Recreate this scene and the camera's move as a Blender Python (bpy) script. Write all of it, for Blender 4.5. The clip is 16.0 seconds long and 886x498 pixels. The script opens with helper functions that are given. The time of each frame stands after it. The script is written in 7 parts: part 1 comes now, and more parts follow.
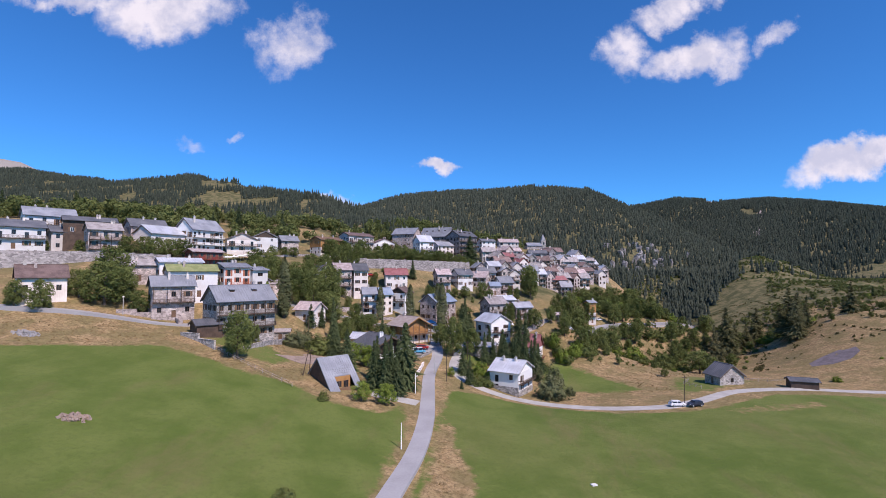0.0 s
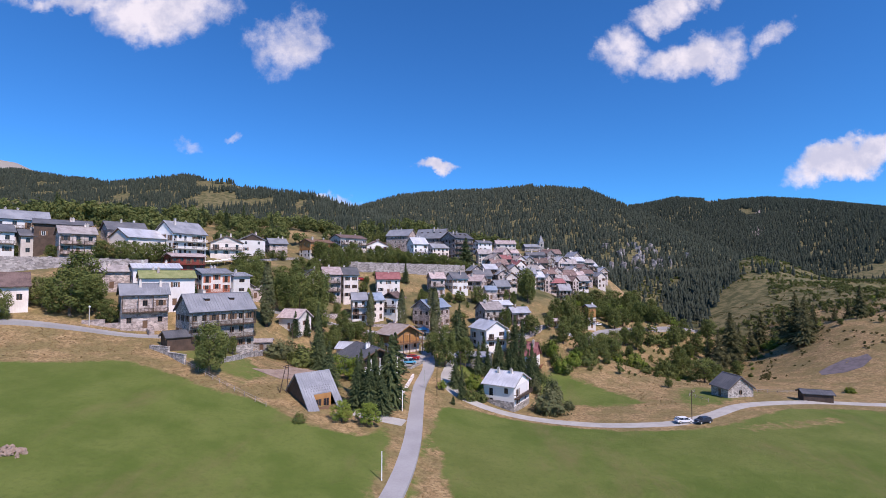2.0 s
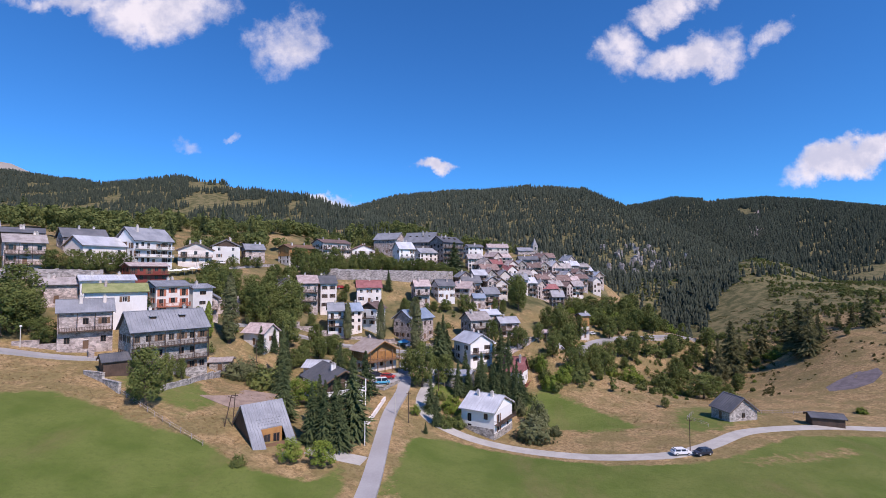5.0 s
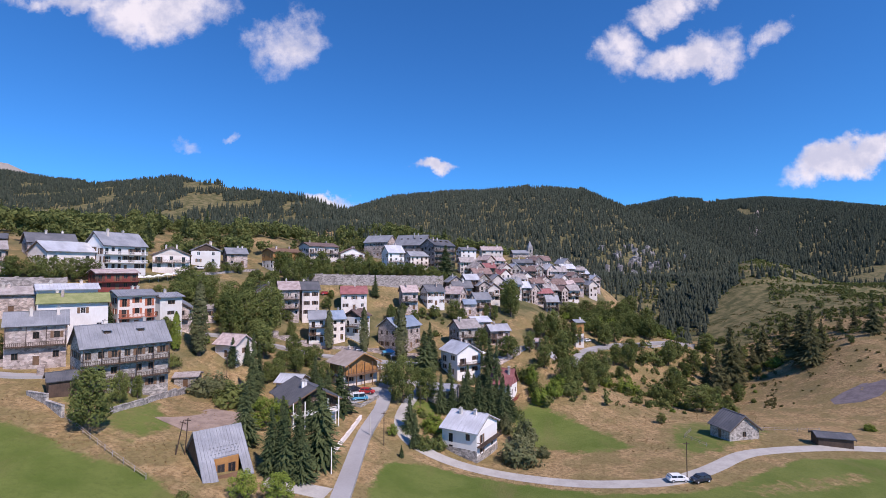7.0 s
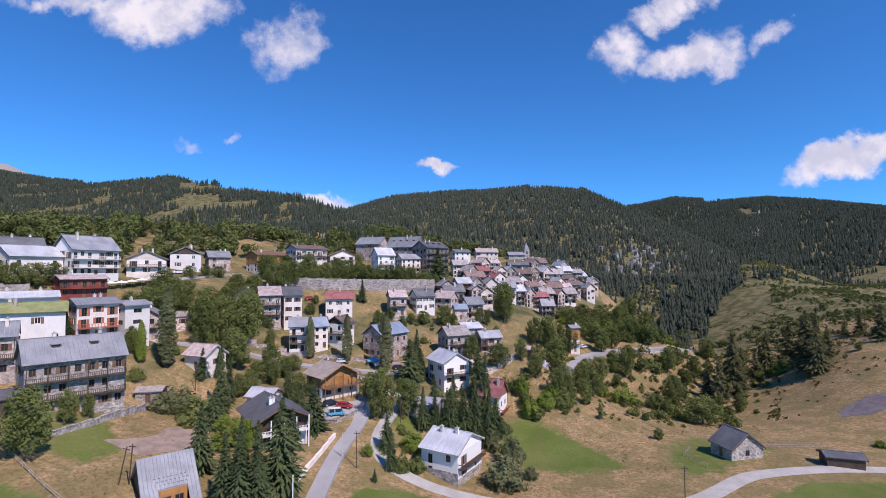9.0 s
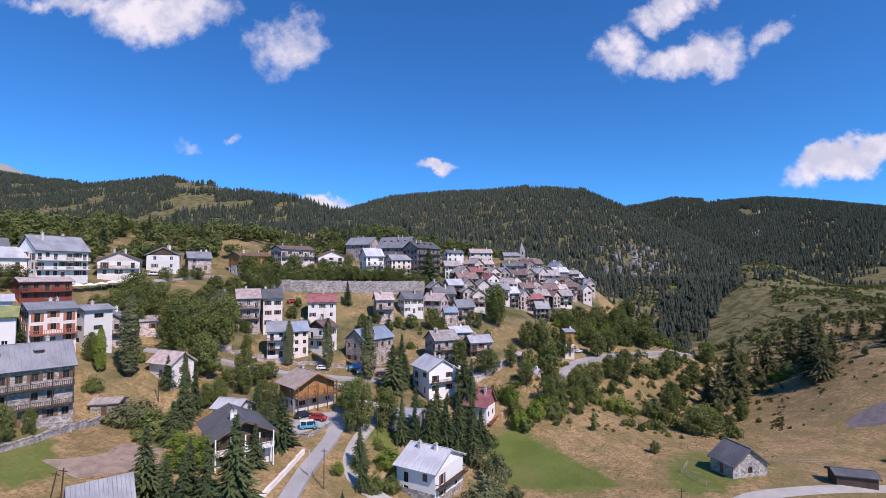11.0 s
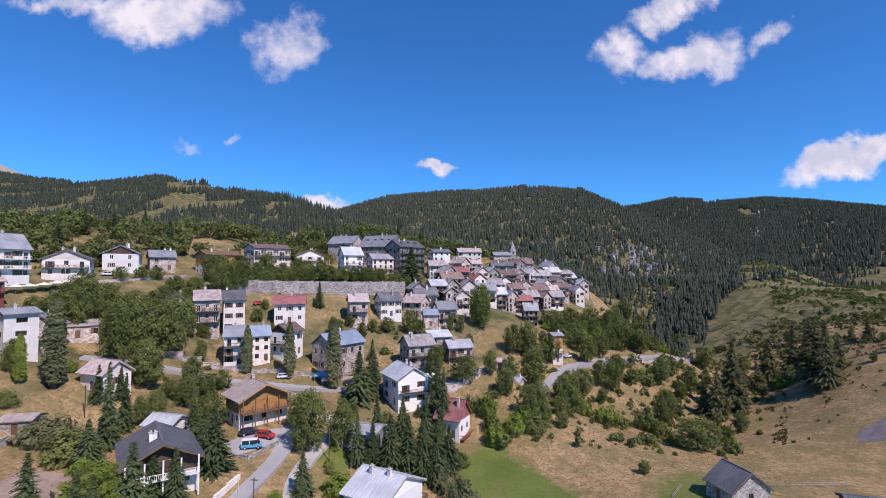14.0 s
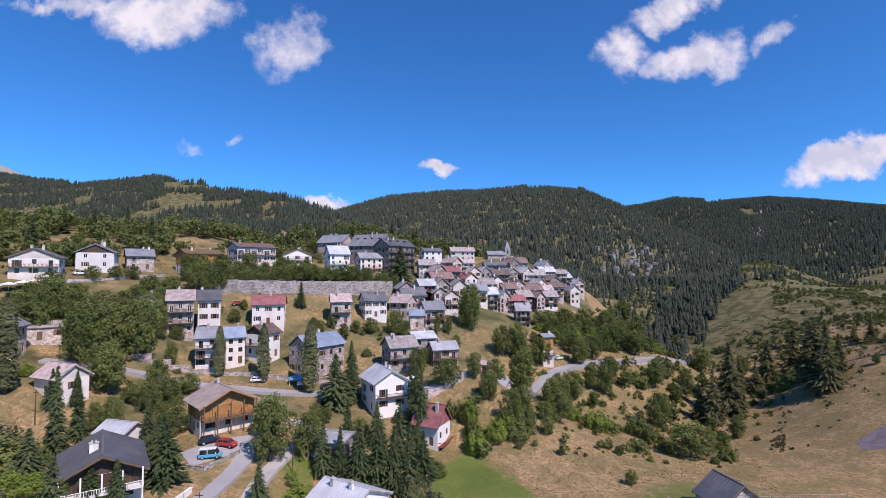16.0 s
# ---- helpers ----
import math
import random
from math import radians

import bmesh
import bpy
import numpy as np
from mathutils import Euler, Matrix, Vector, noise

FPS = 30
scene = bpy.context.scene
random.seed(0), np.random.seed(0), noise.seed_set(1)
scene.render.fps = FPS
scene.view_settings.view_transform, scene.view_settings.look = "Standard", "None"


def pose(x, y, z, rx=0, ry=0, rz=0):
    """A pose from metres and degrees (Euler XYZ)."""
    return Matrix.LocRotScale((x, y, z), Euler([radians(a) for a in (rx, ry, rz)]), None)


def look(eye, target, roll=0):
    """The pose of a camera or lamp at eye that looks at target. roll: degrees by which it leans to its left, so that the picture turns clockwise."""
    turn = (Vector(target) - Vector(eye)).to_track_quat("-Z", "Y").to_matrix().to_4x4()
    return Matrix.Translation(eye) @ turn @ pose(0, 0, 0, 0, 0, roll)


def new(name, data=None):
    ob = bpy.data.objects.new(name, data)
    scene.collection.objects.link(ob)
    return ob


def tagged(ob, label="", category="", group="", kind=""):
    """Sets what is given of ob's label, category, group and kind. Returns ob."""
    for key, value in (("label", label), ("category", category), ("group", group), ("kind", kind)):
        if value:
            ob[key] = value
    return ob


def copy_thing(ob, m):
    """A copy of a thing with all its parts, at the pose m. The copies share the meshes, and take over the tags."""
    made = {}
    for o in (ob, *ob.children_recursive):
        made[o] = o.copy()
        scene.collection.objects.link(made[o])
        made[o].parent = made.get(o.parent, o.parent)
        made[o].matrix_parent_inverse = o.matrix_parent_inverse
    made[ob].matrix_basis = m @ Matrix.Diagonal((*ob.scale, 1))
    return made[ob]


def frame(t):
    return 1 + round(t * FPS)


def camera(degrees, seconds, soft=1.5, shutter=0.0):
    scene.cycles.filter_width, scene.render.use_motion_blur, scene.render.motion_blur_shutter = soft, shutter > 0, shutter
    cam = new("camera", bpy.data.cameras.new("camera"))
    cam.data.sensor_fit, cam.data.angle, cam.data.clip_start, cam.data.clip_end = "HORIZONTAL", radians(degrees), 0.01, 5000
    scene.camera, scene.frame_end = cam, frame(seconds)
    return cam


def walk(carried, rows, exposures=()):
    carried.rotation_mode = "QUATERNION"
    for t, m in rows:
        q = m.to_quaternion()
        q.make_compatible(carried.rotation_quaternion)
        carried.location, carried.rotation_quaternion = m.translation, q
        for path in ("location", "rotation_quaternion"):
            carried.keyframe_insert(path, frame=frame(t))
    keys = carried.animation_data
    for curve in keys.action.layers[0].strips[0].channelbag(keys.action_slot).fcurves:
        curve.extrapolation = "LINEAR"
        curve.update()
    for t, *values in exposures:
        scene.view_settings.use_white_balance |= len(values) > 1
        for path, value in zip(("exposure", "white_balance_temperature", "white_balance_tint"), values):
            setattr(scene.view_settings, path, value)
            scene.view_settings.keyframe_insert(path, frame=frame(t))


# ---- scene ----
cam = camera(84, 16.0, soft=0.75)
# seconds, eye, yaw, pitch and roll in radians
PATH = [
    (0, (1.91, -5.17, 23.46), 0.082, 0.043, 0.005),
    (0.5, (1.78, -2.77, 23.80), 0.080, 0.043, 0.004),
    (1, (2.08, -0.48, 24.25), 0.079, 0.043, 0.004),
    (1.5, (2.66, 1.73, 24.76), 0.079, 0.043, 0.003),
    (2, (3.40, 3.88, 25.29), 0.079, 0.043, 0.003),
    (3, (5.13, 8.11, 26.38), 0.078, 0.043, 0.002),
    (4, (6.98, 12.34, 27.50), 0.078, 0.043, 0.001),
    (5, (8.91, 16.65, 28.65), 0.077, 0.043, 0.001),
    (6, (10.93, 21.02, 29.82), 0.077, 0.043, 0.001),
    (7, (13.02, 25.43, 30.94), 0.076, 0.043, 0.001),
    (8, (15.13, 29.82, 31.90), 0.077, 0.043, 0.001),
    (9, (17.21, 34.19, 32.59), 0.078, 0.043, 0.000),
    (10, (19.22, 38.54, 32.96), 0.078, 0.044, 0.000),
    (11, (21.20, 42.96, 33.03), 0.078, 0.044, 0.000),
    (12, (23.25, 47.49, 32.91), 0.078, 0.044, 0.000),
    (13, (25.53, 52.17, 32.77), 0.077, 0.044, -0.000),
    (14, (28.16, 56.84, 32.74), 0.077, 0.045, -0.000),
    (14.5, (29.60, 59.05, 32.76), 0.077, 0.045, -0.001),
    (15, (31.06, 61.05, 32.74), 0.078, 0.045, -0.001),
    (15.5, (32.46, 62.70, 32.60), 0.079, 0.046, -0.001),
    (16, (33.65, 63.81, 32.20), 0.081, 0.046, -0.001),
]
rows = []
for t, eye, yaw, pitch, roll in PATH:
    way = Vector((-math.sin(yaw) * math.cos(pitch), math.cos(yaw) * math.cos(pitch), math.sin(pitch)))
    rows.append((t, look(eye, Vector(eye) + way * 50, math.degrees(roll))))
walk(cam, rows, [(0, -0.14, 6500, 26), (16, -0.14, 6500, 26)])

# ---- light: a high sun over the right shoulder and a clear blue sky ----
SUN_TO = Vector((0.70, -0.70, 1.18)).normalized()
sun_data = bpy.data.lights.new("sun", "SUN")
sun_data.energy, sun_data.angle, sun_data.color = 5.2, radians(0.53), (1.0, 0.93, 0.84)
sun = new("sun", sun_data)
sun.matrix_world = look(SUN_TO * 300, (0, 0, 0))
world = bpy.data.worlds.new("world")
scene.world = world
world.use_nodes = True


class Nodes:
    """Short hand for node trees."""

    def __init__(self, tree):
        self.tree = tree
        tree.nodes.clear()

    def add(self, kind, ins=(), **props):
        n = self.tree.nodes.new(kind)
        for k, v in props.items():
            setattr(n, k, v)
        for k, v in dict(ins).items():
            if isinstance(v, bpy.types.NodeSocket):
                self.tree.links.new(v, n.inputs[k])
            else:
                n.inputs[k].default_value = v
        return n

    def math(self, op, a, b=0.0, c=0.0, clamp=False):
        return self.add("ShaderNodeMath", {0: a, 1: b, 2: c}, operation=op, use_clamp=clamp).outputs[0]

    def vec(self, op, a, b=(0, 0, 0)):
        n = self.add("ShaderNodeVectorMath", {0: a, 1: b}, operation=op)
        return n.outputs["Value"] if op in ("DOT_PRODUCT", "LENGTH") else n.outputs[0]

    def mix(self, fac, a, b):
        return self.add("ShaderNodeMix", {0: fac, 6: a, 7: b}, data_type="RGBA").outputs[2]

    def noise(self, vector, scale, detail=4.0, rough=0.55):
        return self.add("ShaderNodeTexNoise", {"Vector": vector, "Scale": scale, "Detail": detail, "Roughness": rough}).outputs[0]

    def ramp(self, value, lo, hi, a=0.0, b=1.0):
        return self.add("ShaderNodeMapRange", {0: value, 1: lo, 2: hi, 3: a, 4: b}, interpolation_type="SMOOTHSTEP").outputs[0]


def build_sky():
    n = Nodes(world.node_tree)
    sky = n.add("ShaderNodeTexSky", sky_type="NISHITA", sun_disc=False, sun_elevation=math.asin(SUN_TO.z),
                sun_rotation=math.atan2(SUN_TO.x, SUN_TO.y), altitude=1500.0, air_density=1.0, dust_density=0.0, ozone_density=2.2)
    way = n.add("ShaderNodeTexCoord").outputs["Generated"]
    yaw, pitch = 0.077, 0.0435
    ahead = (-math.sin(yaw) * math.cos(pitch), math.cos(yaw) * math.cos(pitch), math.sin(pitch))
    right = (math.cos(yaw), math.sin(yaw), 0)
    up = tuple(Vector(right).cross(Vector(ahead)))
    depth = n.vec("DOT_PRODUCT", way, ahead)
    u = n.math("DIVIDE", n.vec("DOT_PRODUCT", way, right), n.math("MAXIMUM", depth, 0.05))
    v = n.math("DIVIDE", n.vec("DOT_PRODUCT", way, up), n.math("MAXIMUM", depth, 0.05))
    flat = n.add("ShaderNodeCombineXYZ", {0: u, 1: v}).outputs[0]
    warp = n.noise(flat, 6.0, 5.0)
    warped = n.vec("ADD", flat, n.vec("SCALE", n.vec("SUBTRACT", n.add("ShaderNodeTexNoise", {"Vector": flat, "Scale": 7.0, "Detail": 8.0, "Roughness": 0.6}).outputs[1], (0.5, 0.5, 0.5))))
    warped.node.inputs[1].links[0].from_node.inputs[3].default_value = 0.17
    cover = None
    # cumulus: place on the sky plane, half sizes, lean, fullness
    for cu, cv, ru, rv, lean, full in CLOUDS:
        d = n.vec("SUBTRACT", warped, (cu, cv, 0))
        c, s = math.cos(lean), math.sin(lean)
        du = n.math("DIVIDE", n.vec("DOT_PRODUCT", d, (c, s, 0)), ru)
        dv = n.math("DIVIDE", n.vec("DOT_PRODUCT", d, (-s, c, 0)), rv)
        r2 = n.math("ADD", n.math("MULTIPLY", du, du), n.math("MULTIPLY", dv, dv))
        blob = n.math("MULTIPLY", n.math("SUBTRACT", 1.0, r2), full)
        cover = blob if cover is None else n.math("MAXIMUM", cover, blob)
    fine = n.noise(flat, 26.0, 8.0, 0.62)
    mask = n.ramp(n.math("ADD", cover, n.math("MULTIPLY", n.math("SUBTRACT", fine, 0.5), 1.35)), 0.0, 1.05)
    mask = n.math("MULTIPLY", mask, n.ramp(depth, 0.25, 0.4))
    body = n.noise(n.vec("ADD", flat, (0.01, -0.02, 0)), 14.0, 6.0, 0.6)
    white = n.mix(n.ramp(body, 0.35, 0.65), (0.66, 0.71, 0.82, 1), (0.98, 0.985, 1.0, 1))
    tint = n.mix(1.0, sky.outputs[0], SKY_TINT)
    tint.node.blend_type = "MULTIPLY"
    clear = n.add("ShaderNodeBackground", {"Color": tint, "Strength": SKY_STRENGTH})
    cloud = n.add("ShaderNodeBackground", {"Color": white, "Strength": 1.0})
    out = n.add("ShaderNodeMixShader", {0: n.math("MULTIPLY", mask, 0.96), 1: clear.outputs[0], 2: cloud.outputs[0]})
    n.add("ShaderNodeOutputWorld", {0: out.outputs[0]})


SKY_STRENGTH = 0.105
SKY_TINT = (0.315, 1.08, 1.69, 1)
CLOUDS = [(-0.575, 0.490, 0.165, 0.075, -0.05, 1.15), (-0.72, 0.515, 0.22, 0.026, 0.05, 0.8), (-0.31, 0.43, 0.10, 0.075, 0.45, 0.75),
          (0.46, 0.490, 0.11, 0.045, 0.15, 1.05), (0.50, 0.385, 0.135, 0.056, 0.30, 1.05), (0.36, 0.40, 0.06, 0.075, 0.5, 0.85),
          (0.665, 0.43, 0.05, 0.03, 0.6, 0.6), (-0.016, 0.159, 0.050, 0.024, 0.05, 1.3), (0.825, 0.192, 0.165, 0.047, 0.34, 1.3),
          (-0.245, 0.098, 0.09, 0.022, 0.0, 1.2), (-0.525, 0.218, 0.045, 0.015, 0.2, 0.45), (-0.416, 0.226, 0.018, 0.012, 0.0, 0.45)]
build_sky()

# ---- the lie of the land ----
SPOTS = []


def spot(x, y, z):
    """The ground stands at z here."""
    SPOTS.append((x, y, z))


def fit_land():
    """A smooth sheet (thin plate) over the spots and the footings of the houses."""
    p = np.array(SPOTS, float)
    xy, z = p[:, :2] / 100.0, p[:, 2]
    r2 = ((xy[:, None] - xy[None]) ** 2).sum(2)
    k = 0.5 * r2 * np.log(r2 + 1e-9) + np.eye(len(p)) * 0.0006
    q = np.c_[np.ones(len(p)), xy]
    m = np.block([[k, q], [q.T, np.zeros((3, 3))]])
    return xy, np.linalg.solve(m, np.r_[z, 0, 0, 0])


def near_land(x, y):
    xy, w = LAND
    g = np.stack([np.ravel(x), np.ravel(y)], 1) / 100.0
    z = w[-3] + g @ w[-2:]
    for i in range(0, len(g), 20000):
        r2 = ((g[i:i + 20000, None] - xy[None]) ** 2).sum(2)
        z[i:i + 20000] += (0.5 * r2 * np.log(r2 + 1e-9)) @ w[:-3]
    return z.reshape(np.shape(x))


def smooth(a, b, x):
    t = np.clip((x - a) / (b - a), 0, 1)
    return t * t * (3 - 2 * t)


# far ridges, seen from the meadow: bearing (tangent), crest slope, crest range, foot range
LEFT_RIDGE = np.array([(-3, .17, 1500, 350), (-1.6, .20, 1400, 380), (-.9, .198, 1300, 400), (-.80, .182, 1250, 410), (-.69, .172, 1200, 420), (-.556, .186, 1100, 420), (-.46, .176, 1050, 430), (-.41, .160, 1000, 440),
                       (-.30, .146, 900, 450), (-.21, .118, 800, 480), (-.12, .085, 700, 480), (.0, .03, 650, 480), (.3, -.03, 600, 500)])
MID_RIDGE = np.array([(-.6, .05, 1500, 700), (-.3, .10, 1500, 700), (-.20, .118, 1500, 650), (-.10, .146, 1650, 620), (.0, .156, 1750, 600), (.08, .158, 1750, 600), (.18, .168, 1750, 600), (.29, .158, 1700, 600),
                      (.33, .140, 1600, 600), (.46, .085, 1400, 620), (.58, .030, 1250, 650), (.68, -.03, 1100, 700), (1.0, -.08, 900, 700)])
RIGHT_RIDGE = np.array([(-.2, .05, 2600, 1500), (.2, .10, 2600, 1400), (.33, .122, 2600, 1300), (.40, .130, 2600, 1200), (.47, .145, 2600, 1100), (.57, .1385, 2600, 950), (.66, .145, 2550, 850), (.75, .140, 2500, 800), (.9, .125, 2400, 600), (1.3, .15, 2200, 500), (3, .18, 2000, 450)])
PEAK_RIDGE = np.array([(-3, .20, 2600, 1500), (-1.1, .245, 2600, 1500), (-.9, .222, 2600, 1500), (-.86, .206, 2600, 1500), (-.82, .183, 2600, 1500), (-.5, .155, 2600, 1500), (-.43, .163, 2600, 1500), (-.39, .168, 2600, 1500), (-.36, .162, 2600, 1500), (-.2, .08, 2600, 1500), (0, .0, 2600, 1500)])
# the terraced knoll before the far ridge
KNOLL = np.array([(.40, -.20, 600, 430), (.50, -.12, 620, 430), (.55, -.045, 640, 430), (.60, .012, 660, 430), (.64, .022, 680, 430), (.70, .008, 680, 440), (.78, -.022, 660, 450), (.88, -.055, 640, 450), (1.1, -.09, 620, 450), (1.5, -.14, 600, 450)])
EYE_X, EYE_Y, EYE_Z, HEAD = 13.0, 25.0, 31.0, 0.077


def far_land(x, y):
    dx, dy = x - EYE_X, y - EYE_Y
    right = dx * math.cos(HEAD) + dy * math.sin(HEAD)
    ahead = -dx * math.sin(HEAD) + dy * math.cos(HEAD)
    bearing = right / np.maximum(ahead, 60.0)
    low = -60 + 0 * x
    for ridge in (LEFT_RIDGE, MID_RIDGE, RIGHT_RIDGE, PEAK_RIDGE, KNOLL):
        slope, crest, foot = [np.interp(bearing, ridge[:, 0], ridge[:, i]) for i in (1, 2, 3)]
        top = EYE_Z + slope * crest
        t = np.clip((ahead - foot) / (crest - foot), 0, 1)
        s = 0.55 * t + 0.45 * t * t * (3 - 2 * t)
        foot_z = np.minimum(-20, top - 30)
        back = np.clip((ahead - crest) / 700.0, 0, 1)
        z = foot_z + (top - foot_z) * s - (back * back) * 160
        low = np.maximum(low, z)
    return low


def frame_of(x, y):
    dx, dy = x - EYE_X, y - EYE_Y
    right = dx * math.cos(HEAD) + dy * math.sin(HEAD)
    ahead = -dx * math.sin(HEAD) + dy * math.cos(HEAD)
    return right / np.maximum(ahead, 1), ahead


def land(x, y):
    """Height of the ground."""
    x, y = np.asarray(x, float), np.asarray(y, float)
    r = np.hypot(x - EYE_X, y - EYE_Y)
    k = smooth(520, 800, r)
    return near_land(x, y) * (1 - k) + far_land(x, y) * k


for x, y, z in ((-12, 66, -10), (-16, 124, -6.6), (-16, 146, -5.5), (0, 0, -14), (40, 60, -14), (80, 90, -13), (120, 120, -12.5), (30, 20, -15), (-60, 30, -4), (-62, 68, 0),
                (-100, 60, 4), (-30, 60, -7), (-150, 100, 12), (-200, 60, 10), (-114, 111, 13.3), (-95, 119, 10.5), (-80, 94, 5), (54, 133, -12.3), (125, 160, -13)):
    spot(x, y, z)
for x, y, z in ((180, 150, -6), (89, 205, -18), (69, 176, -13.5), (58, 218, -13), (33, 166, -13.5), (124, 303, -9), (139, 274, -20), (170, 257, 0), (150, 215, -7), (220, 230, 8),
                (331, 560, 20), (350, 660, 49), (248, 474, -16), (150, 345, -40), (190, 400, -40), (110, 240, -22), (125, 450, -20), (-100, 300, 47), (-60, 400, 56), (-150, 260, 47)):
    spot(x, y, z)
for x, y, z in ((-250, 300, 56), (-200, 180, 43), (-254, 363, 60), (-225, 600, 76), (0, 480, 40), (60, 520, 0), (-20, 420, 52), (0, -120, -16), (200, -50, -15), (-200, -60, 0), (260, 80, -4), (300, 300, 20), (20, 120, -12.5),
                (-45, 300, 34), (-30, 262, 26), (-60, 262, 27), (-75, 235, 27), (75, 300, 0), (40, 300, 12)):
    spot(x, y, z)
for x, y, z in ((50, 397, 41), (108, 408, 15.5), (57, 317, 6.5), (78, 375, 24), (75, 402, 34), (40, 365, 32), (92, 404, 25), (95, 360, 8), (115, 430, 5), (30, 400, 42), (60, 430, 32), (120, 380, -8)):
    spot(x, y, z)
for x, y, z in ((440, 720, 48), (260, 640, 5), (520, 600, 20), (180, 560, -25), (100, 620, 30), (-60, 600, 75), (330, 420, 5), (420, 480, 12)):
    spot(x, y, z)

for x, y, z in ((-62, 250, 27.8), (-48, 254, 27.6), (-33, 262, 27.2), (-19, 274, 27.0)):
    spot(x, y, z)

# ---- footings: every house by its ridge (two ends), ridge height, roof depth, rise, wall height ----
HOUSES = []


def site(kind, a, b, zr, d, rise, wall, walls, roof, label, **more):
    HOUSES.append(dict(kind=kind, a=a, b=b, zr=zr, d=d, rise=rise, wall=wall, walls=walls, roof=roof, label=label, **more))
    if more.get("pad", True):
        spot((a[0] + b[0]) / 2, (a[1] + b[1]) / 2, zr - rise - wall + more.get("sunk", 0.0))


site("house", (5.9, 149.4), (15.0, 145.0), -3.6, 13, 2.9, 6.2, "white_plain", "tin_light", "white two-storey chalet with grey sheet roof and stone base", balcony="b", base="stone", cols=2, rows_n=2, tone="wood_dark")
site("house", (-73.2, 124.3), (-62.3, 138.2), 18.8, 11, 4.4, 10.5, "stone", "slate_blue", "large grey stone farmhouse with wooden galleries and slate roof", gallery=2, cols=7, rows_n=3, sunk=1.5, dormers=2, tone="wood_brown")
site("house", (-93, 127.7), (-84.3, 135.8), 21.3, 8.5, 3, 8.8, "stone_pink", "slate_blue", "stone house with pale blue-grey roof and wooden gallery", gallery=1, cols=3, rows_n=2)
site("house", (-96, 139), (-84.8, 149), 24.8, 9, 2.2, 8, "white", "moss", "white rendered house under a mossy green roof", cols=4, rows_n=2)
site("house", (-105, 147.5), (-95.5, 158), 27, 8, 1.5, 6, "white", "tin_light", "low white building with pale sheet metal roof", cols=3, rows_n=1)
site("house", (-114, 143), (-106, 150), 26.4, 8, 2, 5, "stone_pink", "tile_grey", "small stone house with weathered grey tile roof", cols=3, rows_n=1)
site("house", (-85, 149.5), (-79.5, 158), 25.4, 9, 1.5, 8.5, "white_warm", "slate_blue", "cream apartment house with orange shutters and balcony", cols=3, rows_n=3, shutters="orange", balcony="f", balcony_mat="orange")
site("house", (-80.5, 159.5), (-77.5, 166.5), 24.2, 8, 1.2, 9, "white", "slate_blue", "plain white three-storey block with wide dark windows", cols=1, rows_n=3, wide=True)
site("house", (-84.5, 178), (-80.3, 170), 22, 9.5, 3, 6.5, "stone_pink", "slate_blue", "stone gabled house with wooden balcony", cols=2, rows_n=2, balcony="b")
site("hotel", (-119.2, 183.9), (-114.2, 199.4), 44.1, 11.5, 5, 8.6, "white", "slate_blue", "tall white hotel with rows of balconies and slate roof", cols=7, rows_n=3, balcony="f", balcony_mat="white", storeys=3)
site("house", (-128, 171.5), (-122.8, 186), 40.2, 12, 3.5, 4, "white_warm", "tin_light", "long low house with pale metal roof", cols=3, rows_n=1)
site("house", (-139, 178), (-131, 190), 43.4, 9, 3.5, 4.5, "stone_pink", "slate_dark", "dark slate-roofed house among trees", cols=3, rows_n=1)
site("house", (-137, 155.5), (-130, 164), 39.6, 9, 2.8, 6.6, "stone_pink", "tile_grey", "brown wooden house with upper galleries", gallery=2, cols=3, rows_n=2)
site("house", (-150, 160), (-138, 172), 42.4, 8, 1.8, 6, "wood_dark", "slate_dark", "low house with dark flat-pitched roof", cols=3, rows_n=1)
site("house", (-166, 160), (-156, 173), 46, 10, 3.5, 6, "white", "slate_blue", "white gabled house with wooden balcony and slate roof", cols=4, rows_n=2, balcony="f")
site("house", (-166, 139.5), (-153.5, 157), 40, 11, 2.8, 7.4, "white", "slate_dark", "long white house with wooden balconies and dark roof", cols=6, rows_n=2, balcony="f")
site("house", (-153, 157.5), (-148.2, 164.5), 38.6, 9, 2.4, 6.5, "white_warm", "slate_dark", "cream annexe with slate roof", cols=2, rows_n=2)
site("house", (-119.5, 113), (-112.0, 121.5), 24.3, 9, 3.5, 5, "white_warm", "tile_brown", "cream cottage with dark brown tile roof", cols=3, rows_n=1)
site("restaurant", (-108.5, 170.5), (-102, 182), 31, 7, 1.2, 5.4, "red_wood", "tile_pink", "dark red timber restaurant with long balcony", cols=5, rows_n=2, balcony="f", balcony_mat="red_wood")
site("house", (-110.5, 214), (-105, 205.4), 39.7, 14, 3.2, 5.6, "white_warm", "slate_dark", "white gabled house with balcony and slate roof", cols=3, rows_n=2, balcony="b")
site("house", (-111, 239.5), (-105.5, 230), 42.4, 13, 3.2, 6, "white", "slate_dark", "white gabled house with brown timber gable", cols=2, rows_n=2, gable="wood_dark")
site("house", (-105, 244), (-97.6, 250.9), 41.1, 8, 3, 5, "stone_pink", "slate_blue", "small house with blue-grey roof", cols=2, rows_n=2)
